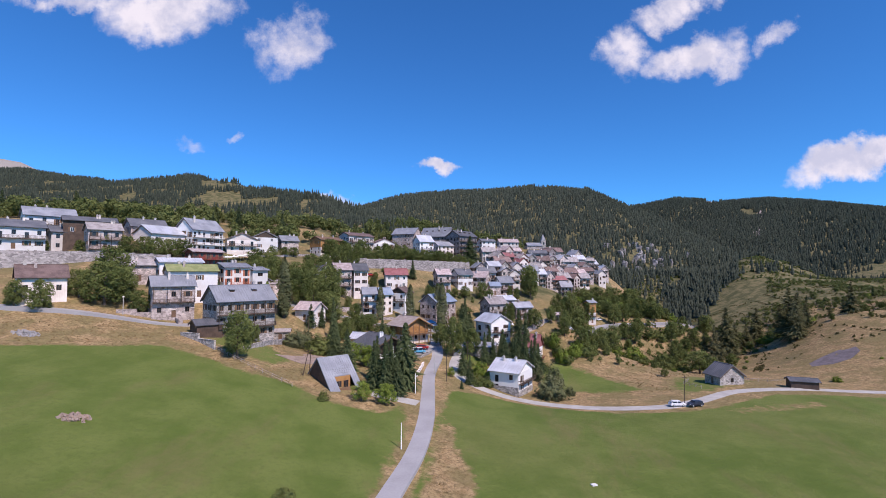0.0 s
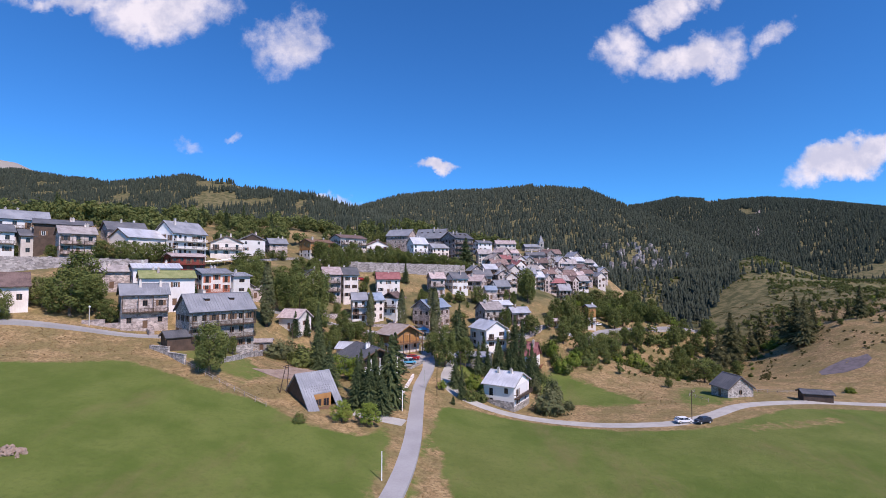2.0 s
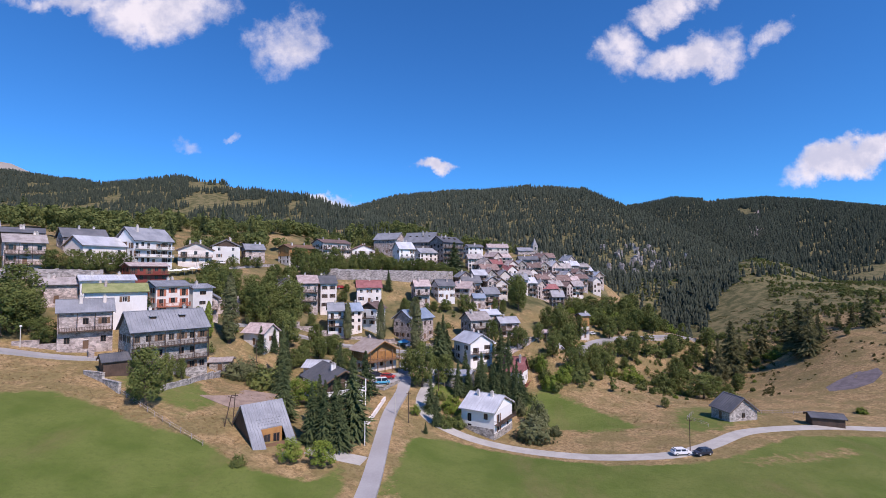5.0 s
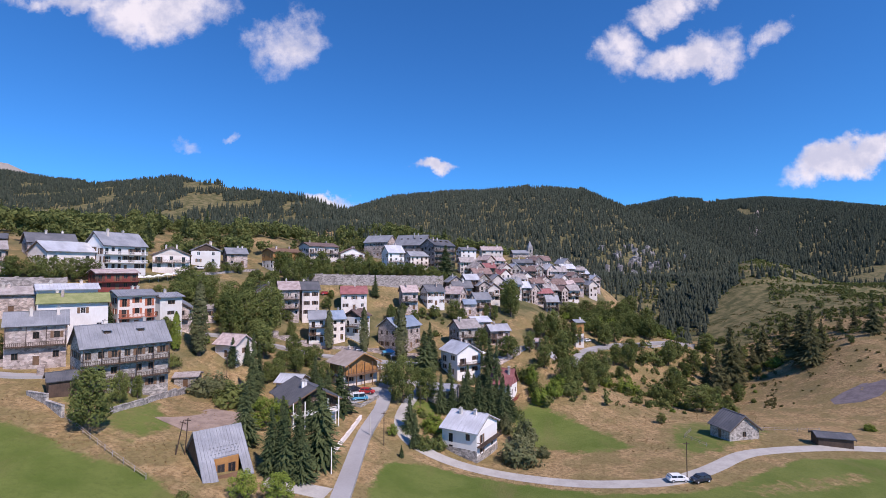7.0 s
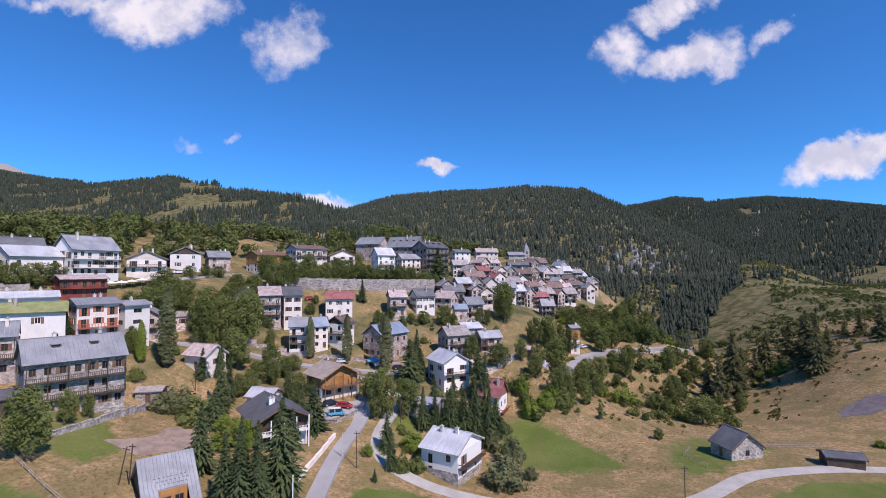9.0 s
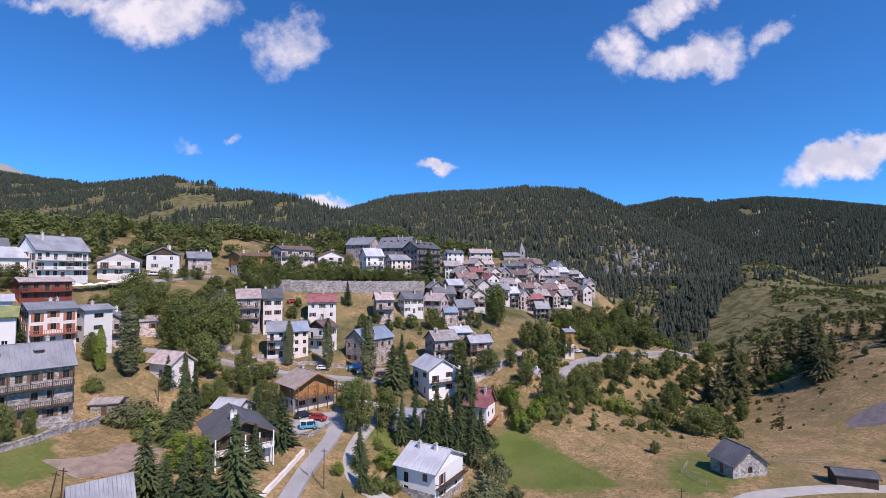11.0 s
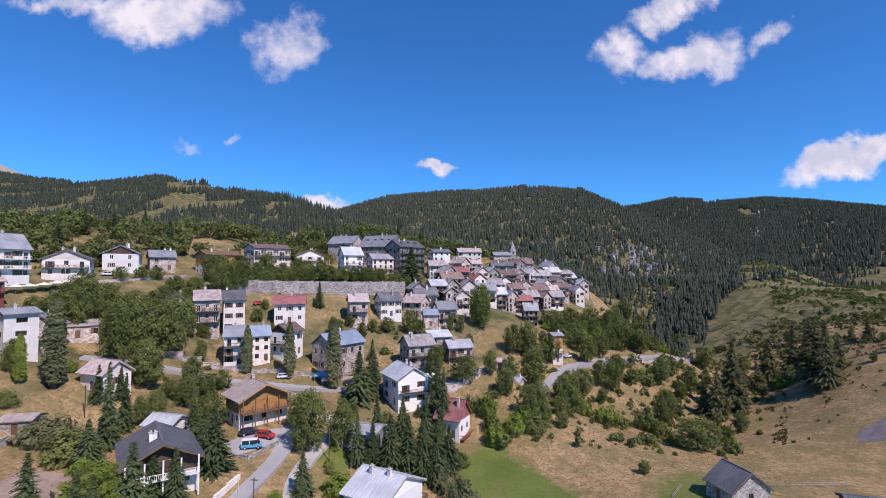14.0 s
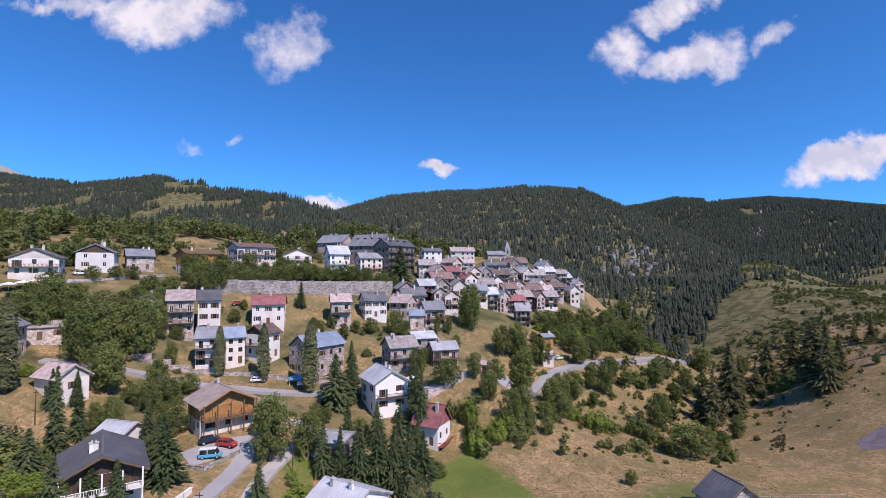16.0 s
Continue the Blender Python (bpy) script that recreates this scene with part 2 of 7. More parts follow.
site("house", (-89.3, 254.5), (-80, 268), 41.4, 11, 2, 8.2, "white_warm", "wood_brown", "brown timber and cream house with balconies", cols=4, rows_n=3, balcony="f", upper="wood_orange")
site("house", (-80.6, 279.2), (-68.9, 295.5), 45.6, 11, 2.2, 7, "white_warm", "tile_brown", "long cream house with shutters and grey roof", cols=6, rows_n=2, shutters="wood_dark", balcony="f")
site("house", (-68, 323), (-62.7, 313.4), 44.1, 16, 3.5, 5, "white", "tile_brown", "low gabled chalet with brown balcony", cols=3, rows_n=2, balcony="b")
site("apartments", (-63, 355), (-45, 348.5), 54.1, 13, 5, 9, "stone_pink", "slate_blue", "long grey slate-roofed apartment building", cols=6, rows_n=3)
site("apartments", (-41, 346), (-20, 340), 53.6, 15, 7, 9, "stone_dark", "slate_blue", "steep-roofed apartment building with dormers", cols=7, rows_n=3, dormers=4)
site("house", (-38.5, 286), (-30, 291.5), 44.2, 11, 4.2, 7, "white", "tin_light", "tall white house with balconies and light roof", cols=3, rows_n=3, balcony="f")
site("house", (-29.4, 305.9), (-19, 313), 41.7, 10, 3, 7.6, "white_warm", "slate_blue", "cream house with wooden balconies", cols=4, rows_n=3, balcony="f")
site("apartments", (-18, 309.5), (-6.5, 324), 49.0, 13, 4, 13, "stone_dark", "slate_dark", "tall dark apartment block with timber balconies", cols=5, rows_n=4, balcony="f", storeys=4, dormers=3)
site("house", (-1.4, 340.9), (9, 346.5), 45.6, 9, 2, 8.2, "white", "slate_dark", "white house with dark shallow roof", cols=3, rows_n=3)
site("house", (12.6, 372.2), (28, 375.2), 47.5, 11, 3, 9, "white_warm", "tile_pink", "large cream town house with weathered pink tiles", cols=5, rows_n=3)
site("house", (-66.0, 211.8), (-58.75, 216.2), 26.4, 9, 3.3, 10.5, "stone_pink", "tile_pink", "three-storey house half with faded pink roof and balconies", cols=3, rows_n=3, balcony="f", storeys=3)
site("house", (-58.65, 216.3), (-52.2, 220.2), 26.2, 9, 3.3, 10.3, "white_warm", "slate_dark", "cream house half with slate roof and dark shutters", cols=2, rows_n=3, shutters="wood_dark")
site("house", (-72.5, 211), (-66.9, 204.5), 25.4, 8, 2.6, 4.5, "white_warm", "slate_dark", "small gabled house behind trees", cols=2, rows_n=1)
site("house", (-45.7, 228.2), (-34.9, 231.7), 24.1, 9, 3.2, 6.4, "white_warm", "tile_red", "pink-white house with red roof", cols=3, rows_n=2)
site("house", (-22.5, 240.9), (-15.2, 243.8), 24.1, 9, 3, 7.4, "stone_pink", "tile_pink", "stone and render house with light roof and balcony", cols=2, rows_n=2, balcony="f")
site("house", (-13.6, 251.8), (-5.2, 256.5), 24.1, 10, 3.2, 6, "white", "slate_dark", "white house with brown shutters and slate roof", cols=3, rows_n=2, shutters="wood_brown")
site("house", (-50.5, 203.2), (-44.2, 205.6), 15.9, 9, 3, 8.4, "white", "slate_blue", "white three-storey house with small balconies and grey roof", cols=2, rows_n=3, balcony="f", storeys=3)
site("house", (-43.9, 206), (-38.8, 209.6), 15.6, 8, 3, 7.5, "white_warm", "tin_blue", "cream house with bright blue metal roof", cols=2, rows_n=3)
site("house", (-33, 216), (-35.6, 208.4), 15.9, 8.5, 2.6, 7.2, "white", "tile_brown", "white gabled house with timber gable and balcony", cols=2, rows_n=2, gable="wood_dark", balcony="b")
site("house", (-22.4, 209.6), (-14.3, 222.5), 12.8, 10.5, 3.6, 8.2, "stone_pink", "tin_blue", "stone house with blue-grey roof and terrace", cols=4, rows_n=2)
site("house", (2.2, 220.3), (11, 225.5), 11.3, 10, 3.2, 6.6, "stone", "tile_grey", "stone house with wooden balconies and grey roof", cols=3, rows_n=2, balcony="f")
site("house", (8, 234.3), (16, 238.4), 11.2, 9, 2, 6.4, "stone", "tin_light", "house with bright white metal roof", cols=2, rows_n=2)
site("house", (15.4, 230.4), (24.2, 234.2), 8.5, 8, 2.5, 6.0, "stone_pink", "tin", "stone house with grey metal roof and dark gallery", cols=3, rows_n=2, balcony="f", storeys=2)
site("house", (2.4, 206.6), (9.3, 195.9), 5.5, 10.8, 3.2, 7.4, "white_plain", "tin_light", "tall white gabled house with pale blue roof", cols=2, rows_n=2, balcony="b", shutters="wood_dark")
site("house", (4.4, 255.2), (10.6, 256.9), 17.3, 7, 2.2, 4.5, "stone_pink", "tin_blue", "small stone house with bluish roof", cols=1, rows_n=1)
site("house", (-4, 268), (5, 264.7), 22.9, 9, 3.5, 5.5, "stone_pink", "tile_pink", "rough stone gabled house with pink roof", cols=2, rows_n=2)
site("house", (55.5, 259.5), (60.5, 261.5), 7.9, 5.5, 1.2, 10.5, "white_warm", "slate_blue", "narrow tower house with timber upper storeys", cols=1, rows_n=3, upper="wood_orange", balcony="f")
site("house", (17.0, 190.6), (24.2, 187.8), -1.2, 8.5, 4.6, 4.6, "white_plain", "tile_red", "white gabled cottage with red-brown roof and red balcony", cols=2, rows_n=1, balcony="b", balcony_mat="red_wood", gable="tile_red")
site("shed", (38, 225.5), (41.9, 222.9), -2.3, 5, 1.7, 4.2, "stone_pink", "tin_light", "small stone hut with pale gable", cols=1, rows_n=1)
site("chalet", (-28.6, 174.2), (-20.6, 167.2), 6.9, 13, 3.2, 5.6, "white_warm", "tile_taupe", "orange timber chalet over cream ground floor with wide balcony", cols=3, rows_n=2, balcony="b", upper="wood_orange", balcony_mat="wood_brown", posts="wood_brown", tone="wood_brown", boards="wood_orange")
site("house", (-33.5, 147), (-24, 135.4), 4.2, 12.5, 3.1, 5.0, "white_warm", "slate_dark", "cottage with dark slate roof, timber gable and white balcony", cols=3, rows_n=2, gable="wood_dark", upper="wood_dark", upper_end=True, balcony="b", balcony_mat="white_plain", posts="white_plain", white_chimney=True)
site("house", (-42, 158.5), (-34.5, 157.3), 2.4, 7, 1.8, 4, "white_warm", "tin_light", "low annexe with pale blue-white metal roof", cols=2, rows_n=1)
site("garage", (-4.6, 168), (6.5, 165.6), -1.4, 8, 1.0, 3.2, "stone", "tin", "low stone garage with light metal roof", cols=2, rows_n=1)
site("barn", (-64.2, 168.7), (-55.4, 165.8), 11.9, 8, 2.8, 3.6, "white_warm", "tile_pink", "small cream barn with weathered grey roof", cols=1, rows_n=1)
site("shed", (-66, 148.5), (-60, 150.5), 4.2, 6, 0.7, 2.6, "stone", "plank", "stone shed with warped plank roof", cols=1, rows_n=1)
site("shed", (-74.5, 119), (-69.5, 124.5), 10, 6.5, 1.4, 2.6, "wood_dark", "slate_dark", "open timber shed with slate roof", cols=0, rows_n=1)
site("house", (77.6, 164.2), (79.8, 157.0), -6.0, 9.6, 3.6, 2.6, "stone", "slate_dark", "low stone hut with dark slate roof", cols=1, rows_n=1)
site("shed", (95, 156), (103, 154.2), -8.9, 5, 0.8, 2.2, "wood_dark", "slate_dark", "dark open wooden shed", cols=0, rows_n=1)
site("shed", (32.5, 216.2), (36, 215.4), 5.0, 4.5, 1.0, 2.4, "stone_pink", "tile_pink", "small pink roadside hut", cols=1, rows_n=1)
site("shed", (-89, 183), (-79, 191), 19.0, 7, 1.5, 3.2, "stone_pink", "tile_grey", "long low shed with grey roof", cols=3, rows_n=1)

# the old town on its spur
site("house", (-2.6, 281.8), (1.1, 273.0), 27.9, 8.5, 3.1, 6.5, "stone_pink", "slate_blue", "rough rendered stone old town house with blue-grey slate roof", cols=3, rows_n=3, pad=False, group="old town houses")
site("house", (-2.2, 272.4), (8.1, 277.0), 25.5, 8.1, 3.6, 6.7, "white_warm", "slate_dark", "cream rendered old town house with dark slate roof", cols=2, rows_n=2, pad=False, group="old town houses", shutters="wood_brown", balcony="f")
site("house", (-0.1, 315.5), (9.0, 318.8), 38.4, 7.9, 3.1, 7.8, "white_warm", "tile_grey", "cream rendered old town house with weathered grey tile roof", cols=3, rows_n=3, pad=False, group="old town houses", balcony="b")
site("house", (7.2, 300.5), (18.0, 306.7), 32.1, 8.5, 3.5, 7.4, "stone_dark", "tile_brown", "dark weathered old town house with brown tile roof", cols=2, rows_n=3, pad=False, group="old town houses", balcony="b")
site("house", (3.3, 286.2), (11.1, 290.2), 28.8, 8.6, 3.1, 7.3, "stone_pink", "tin_light", "rough rendered stone old town house with pale metal roof", cols=3, rows_n=3, pad=False, group="old town houses", balcony="f")
site("house", (10.8, 299.6), (15.2, 289.6), 29.3, 8.0, 3.6, 6.7, "stone", "tile_pink", "grey stone old town house with faded pink tile roof", cols=2, rows_n=3, pad=False, group="old town houses", shutters="wood_brown")
site("house", (12.9, 288.6), (15.3, 278.4), 25.4, 7.8, 2.7, 6.6, "stone_pink", "tin", "rough rendered stone old town house with grey metal roof", cols=2, rows_n=3, pad=False, group="old town houses", balcony="f")
site("house", (8.7, 261.8), (16.8, 266.4), 20.1, 8.6, 3.4, 7.1, "stone_pink", "slate_blue", "rough rendered stone old town house with blue-grey slate roof", cols=2, rows_n=2, pad=False, group="old town houses", balcony="f")
site("house", (12.4, 342.7), (20.0, 332.7), 40.2, 7.7, 3.2, 7.1, "stone_pink", "tile_pink", "rough rendered stone old town house with faded pink tile roof", cols=2, rows_n=2, pad=False, group="old town houses", balcony="f")
site("house", (17.9, 341.8), (27.5, 345.9), 39.5, 8.6, 2.8, 6.5, "white_warm", "tile_pink", "cream rendered old town house with faded pink tile roof", cols=2, rows_n=3, pad=False, group="old town houses")
site("house", (12.0, 317.3), (21.4, 320.2), 35.0, 8.1, 3.0, 7.4, "stone", "tile_red", "grey stone old town house with rusty red roof", cols=2, rows_n=3, pad=False, group="old town houses", balcony="f")
site("house", (21.7, 323.3), (28.0, 312.4), 31.6, 8.6, 3.3, 7.4, "white_warm", "tile_red", "cream rendered old town house with rusty red roof", cols=2, rows_n=3, pad=False, group="old town houses", balcony="f")
site("house", (22.0, 300.6), (35.3, 304.9), 26.6, 8.3, 3.7, 6.6, "white_warm", "slate_blue", "cream rendered old town house with blue-grey slate roof", cols=2, rows_n=2, pad=False, group="old town houses", shutters="wood_brown", balcony="f")
site("house", (36.6, 339.2), (41.8, 327.7), 30.0, 8.6, 3.2, 7.1, "white_warm", "slate_dark", "cream rendered old town house with dark slate roof", cols=2, rows_n=2, pad=False, group="old town houses", shutters="wood_brown")
site("house", (32.1, 345.9), (35.5, 337.6), 35.0, 8.6, 3.7, 6.9, "stone", "tin_light", "grey stone old town house with pale metal roof", cols=2, rows_n=3, pad=False, group="old town houses", balcony="f")
site("house", (33.6, 354.2), (47.3, 356.7), 38.2, 8.0, 2.6, 8.2, "stone", "slate_dark", "grey stone old town house with dark slate roof", cols=2, rows_n=2, pad=False, group="old town houses", balcony="b")
site("house", (45.0, 369.9), (52.7, 359.9), 39.9, 8.6, 2.7, 7.3, "stone_dark", "tile_brown", "dark weathered old town house with brown tile roof", cols=2, rows_n=2, pad=False, group="old town houses", balcony="f")
site("house", (47.8, 367.2), (60.2, 371.7), 40.7, 8.6, 3.5, 7.3, "stone", "tile_brown", "grey stone old town house with brown tile roof", cols=3, rows_n=2, pad=False, group="old town houses", balcony="f")
site("house", (32.9, 305.9), (40.1, 308.9), 24.5, 8.6, 3.5, 8.4, "stone", "tin_light", "grey stone old town house with pale metal roof", cols=2, rows_n=3, pad=False, group="old town houses", balcony="f")
site("house", (39.4, 317.7), (44.8, 310.5), 22.9, 8.6, 3.7, 7.8, "stone_pink", "slate_blue", "rough rendered stone old town house with blue-grey slate roof", cols=3, rows_n=3, pad=False, group="old town houses", balcony="f")
site("house", (48.9, 345.4), (53.4, 333.8), 27.7, 8.6, 3.1, 7.8, "stone_pink", "tile_brown", "rough rendered stone old town house with brown tile roof", cols=2, rows_n=2, pad=False, group="old town houses", balcony="f")
site("house", (43.9, 314.9), (54.1, 319.9), 20.1, 8.6, 2.7, 6.8, "stone_pink", "tile_red", "rough rendered stone old town house with rusty red roof", cols=3, rows_n=3, pad=False, group="old town houses", shutters="wood_brown")
site("house", (48.4, 304.2), (56.1, 305.4), 17.0, 7.9, 3.7, 8.3, "stone", "tin", "grey stone old town house with grey metal roof", cols=2, rows_n=3, pad=False, group="old town houses")
site("house", (52.8, 337.7), (65.5, 343.7), 25.5, 8.6, 3.7, 8.3, "stone", "tile_brown", "grey stone old town house with brown tile roof", cols=2, rows_n=2, pad=False, group="old town houses", shutters="wood_brown", balcony="f")
site("house", (55.4, 364.5), (60.1, 355.7), 35.0, 8.6, 3.8, 6.7, "stone_pink", "tin_light", "rough rendered stone old town house with pale metal roof", cols=3, rows_n=2, pad=False, group="old town houses", balcony="f")
site("house", (57.7, 358.7), (70.1, 362.1), 33.5, 7.6, 3.7, 8.3, "stone_pink", "tile_grey", "rough rendered stone old town house with weathered grey tile roof", cols=2, rows_n=3, pad=False, group="old town houses", balcony="f")
site("house", (68.8, 385.0), (74.1, 376.0), 39.2, 8.3, 3.8, 7.1, "stone", "slate_blue", "grey stone old town house with blue-grey slate roof", cols=2, rows_n=3, pad=False, group="old town houses", balcony="f")
site("house", (66.3, 368.1), (76.8, 372.7), 35.1, 8.5, 3.3, 8.2, "stone", "tin_light", "grey stone old town house with pale metal roof", cols=2, rows_n=2, pad=False, group="old town houses", shutters="wood_brown")
site("house", (70.3, 364.2), (75.8, 355.9), 29.6, 8.3, 2.7, 6.8, "stone_dark", "tile_brown", "dark weathered old town house with brown tile roof", cols=2, rows_n=2, pad=False, group="old town houses", shutters="wood_brown", balcony="f")
site("house", (72.5, 373.0), (85.0, 377.7), 33.4, 8.0, 2.7, 6.5, "stone", "tile_grey", "grey stone old town house with weathered grey tile roof", cols=2, rows_n=2, pad=False, group="old town houses", shutters="wood_brown")
site("house", (63.5, 344.5), (72.1, 346.6), 24.6, 8.5, 2.7, 7.5, "stone_pink", "tile_pink", "rough rendered stone old town house with faded pink tile roof", cols=2, rows_n=2, pad=False, group="old town houses", balcony="f")
site("house", (70.6, 352.5), (79.4, 354.7), 25.9, 8.6, 2.9, 7.8, "stone_pink", "tile_brown", "rough rendered stone old town house with brown tile roof", cols=3, rows_n=2, pad=False, group="old town houses", shutters="wood_brown")
site("house", (80.7, 376.7), (87.5, 380.3), 31.8, 8.6, 3.6, 8.4, "white_warm", "tin_light", "cream rendered old town house with pale metal roof", cols=3, rows_n=3, pad=False, group="old town houses", shutters="wood_brown", balcony="f")
site("house", (83.5, 365.4), (87.2, 356.2), 24.1, 8.0, 3.1, 8.5, "white_warm", "slate_blue", "cream rendered old town house with blue-grey slate roof", cols=2, rows_n=2, pad=False, group="old town houses", balcony="f")
site("house", (91.7, 387.1), (94.3, 378.5), 27.6, 8.1, 3.3, 6.9, "stone_pink", "tin_light", "rough rendered stone old town house with pale metal roof", cols=2, rows_n=2, pad=False, group="old town houses")
site("house", (17.6, 288.0), (20.1, 279.3), 24.2, 8.2, 3.0, 6.8, "white_warm", "tile_grey", "cream rendered old town house with weathered grey tile roof", cols=2, rows_n=2, pad=False, group="old town houses", shutters="wood_brown", balcony="b")
site("house", (37.8, 344.9), (48.0, 347.8), 33.5, 8.6, 3.4, 6.8, "stone", "tile_brown", "grey stone old town house with brown tile roof", cols=3, rows_n=3, pad=False, group="old town houses", shutters="wood_brown")
site("house", (45.9, 356.0), (51.1, 347.8), 34.3, 8.6, 2.7, 6.7, "stone", "tile_pink", "grey stone old town house with faded pink tile roof", cols=3, rows_n=3, pad=False, group="old town houses", shutters="wood_brown", balcony="b")
site("house", (26.1, 339.2), (29.5, 330.6), 35.0, 8.6, 3.3, 8.3, "white_warm", "tile_pink", "cream rendered old town house with faded pink tile roof", cols=2, rows_n=3, pad=False, group="old town houses", shutters="wood_brown")
site("house", (29.9, 321.9), (39.2, 325.4), 28.7, 8.6, 3.3, 7.6, "stone", "tile_grey", "grey stone old town house with weathered grey tile roof", cols=2, rows_n=3, pad=False, group="old town houses", shutters="wood_brown")
site("house", (62.7, 354.5), (66.8, 345.7), 28.2, 8.1, 3.2, 6.5, "white_warm", "tin", "cream rendered old town house with grey metal roof", cols=2, rows_n=3, pad=False, group="old town houses", shutters="wood_brown", balcony="f")
site("house", (41.8, 329.4), (50.6, 334.5), 26.4, 8.3, 3.6, 6.6, "stone", "tile_brown", "grey stone old town house with brown tile roof", cols=3, rows_n=2, pad=False, group="old town houses", balcony="f")
site("house", (50.2, 328.4), (58.8, 333.7), 22.2, 8.6, 3.6, 7.5, "stone", "tile_grey", "grey stone old town house with weathered grey tile roof", cols=3, rows_n=3, pad=False, group="old town houses", shutters="wood_brown", balcony="b")
site("house", (59.0, 337.8), (64.7, 330.5), 21.4, 7.6, 3.4, 6.6, "stone_pink", "tile_brown", "rough rendered stone old town house with brown tile roof", cols=2, rows_n=3, pad=False, group="old town houses", balcony="f")
site("house", (65.8, 339.9), (74.1, 342.3), 21.8, 7.9, 3.6, 6.7, "white_warm", "tile_grey", "cream rendered old town house with weathered grey tile roof", cols=2, rows_n=2, pad=False, group="old town houses", shutters="wood_brown")
site("house", (19.2, 304.9), (22.8, 296.7), 28.6, 8.6, 3.5, 8.4, "white_warm", "tin", "cream rendered old town house with grey metal roof", cols=3, rows_n=2, pad=False, group="old town houses", shutters="wood_brown", balcony="f")
site("house", (7.3, 316.0), (13.1, 309.0), 35.6, 8.5, 3.8, 8.2, "stone_pink", "tile_grey", "rough rendered stone old town house with weathered grey tile roof", cols=2, rows_n=2, pad=False, group="old town houses", balcony="f")

LAND = fit_land()

# ---- materials ----
MATS = {}


def surface(key, c1, c2, rough=0.85, big=0.25, fine=6.0, bump=0.3, metal=0.0, streak=None, vary=0.12, cells=0.0):
    """A weathered surface: two colours over two scales, grain in relief, and a slight shift from piece to piece."""
    m = bpy.data.materials.new(key)
    m.use_nodes = True
    n = Nodes(m.node_tree)
    at = n.add("ShaderNodeTexCoord").outputs["Object"]
    info = n.add("ShaderNodeObjectInfo").outputs["Random"]
    at = n.vec("ADD", at, n.vec("SCALE", n.add("ShaderNodeCombineXYZ", {0: info, 1: info, 2: info}).outputs[0]))
    at.node.inputs[1].links[0].from_node.inputs[3].default_value = 40.0
    if streak:
        at2 = n.vec("MULTIPLY", at, streak)
    else:
        at2 = at
    a = n.ramp(n.noise(at, big, 5.0), 0.35, 0.65)
    b = n.noise(at2, fine, 6.0, 0.65)
    k = n.math("ADD", n.math("MULTIPLY", a, 0.6), n.math("MULTIPLY", n.ramp(b, 0.3, 0.7), 0.4))
    colour = n.mix(k, (*c1, 1), (*c2, 1))
    if cells:
        stones = n.add("ShaderNodeTexVoronoi", {"Vector": n.vec("MULTIPLY", at, (1, 1, 1.6)), "Scale": cells}).outputs["Color"]
        shade = n.add("ShaderNodeSeparateColor", {0: stones}).outputs[0]
        colour = n.add("ShaderNodeHueSaturation", {"Color": colour, "Value": n.math("ADD", 0.62, n.math("MULTIPLY", shade, 0.76))}).outputs[0]
    hsv = n.add("ShaderNodeHueSaturation", {"Color": colour, "Value": n.math("ADD", 1.0 - vary, n.math("MULTIPLY", info, 2 * vary))}).outputs[0]
    relief = n.add("ShaderNodeBump", {"Height": b, "Strength": bump, "Distance": 0.08}).outputs[0]
    rg = n.math("ADD", rough - 0.08, n.math("MULTIPLY", b, 0.16))
    p = n.add("ShaderNodeBsdfPrincipled", {"Base Color": hsv, "Roughness": rg, "Metallic": metal, "Normal": relief})
    n.add("ShaderNodeOutputMaterial", {0: p.outputs[0]})
    MATS[key] = m
    return m


surface("white", (0.69, 0.665, 0.625), (0.81, 0.80, 0.775), 0.9, 0.3, 4, streak=(1, 1, 0.25))
surface("white_plain", (0.78, 0.76, 0.72), (0.83, 0.82, 0.79), 0.9, 0.4, 5)
surface("white_warm", (0.60, 0.53, 0.475), (0.78, 0.725, 0.665), 0.9, 0.3, 4, vary=0.16, streak=(1, 1, 0.25))
surface("stone", (0.20, 0.185, 0.17), (0.46, 0.425, 0.385), 0.92, 0.9, 3.2, 0.9, cells=2.0)
surface("stone_pink", (0.31, 0.25, 0.225), (0.58, 0.50, 0.455), 0.92, 0.45, 3.5, 0.8, vary=0.22, cells=1.4)
surface("stone_dark", (0.16, 0.145, 0.14), (0.27, 0.245, 0.235), 0.9, 0.4, 3, cells=1.6)
surface("wood_dark", (0.05, 0.032, 0.022), (0.11, 0.07, 0.048), 0.75, 0.6, 9, 0.4, streak=(1, 1, 0.15))
surface("wood_brown", (0.13, 0.075, 0.042), (0.22, 0.13, 0.075), 0.75, 0.6, 9, 0.4, streak=(1, 1, 0.15))
surface("wood_orange", (0.36, 0.17, 0.055), (0.48, 0.25, 0.085), 0.6, 0.6, 9, 0.35, streak=(1, 1, 0.15))
surface("red_wood", (0.17, 0.035, 0.025), (0.26, 0.06, 0.04), 0.6, 0.6, 9, 0.3)
surface("orange", (0.40, 0.12, 0.06), (0.47, 0.165, 0.09), 0.6)
surface("tin", (0.33, 0.325, 0.335), (0.52, 0.52, 0.535), 0.42, 0.35, 2.5, 0.15, 0.35, streak=(1.6, 0.15, 0.15), vary=0.2)
surface("tin_light", (0.46, 0.465, 0.48), (0.68, 0.69, 0.71), 0.45, 0.3, 2.5, 0.15, 0.3, streak=(1.6, 0.15, 0.15), vary=0.15)
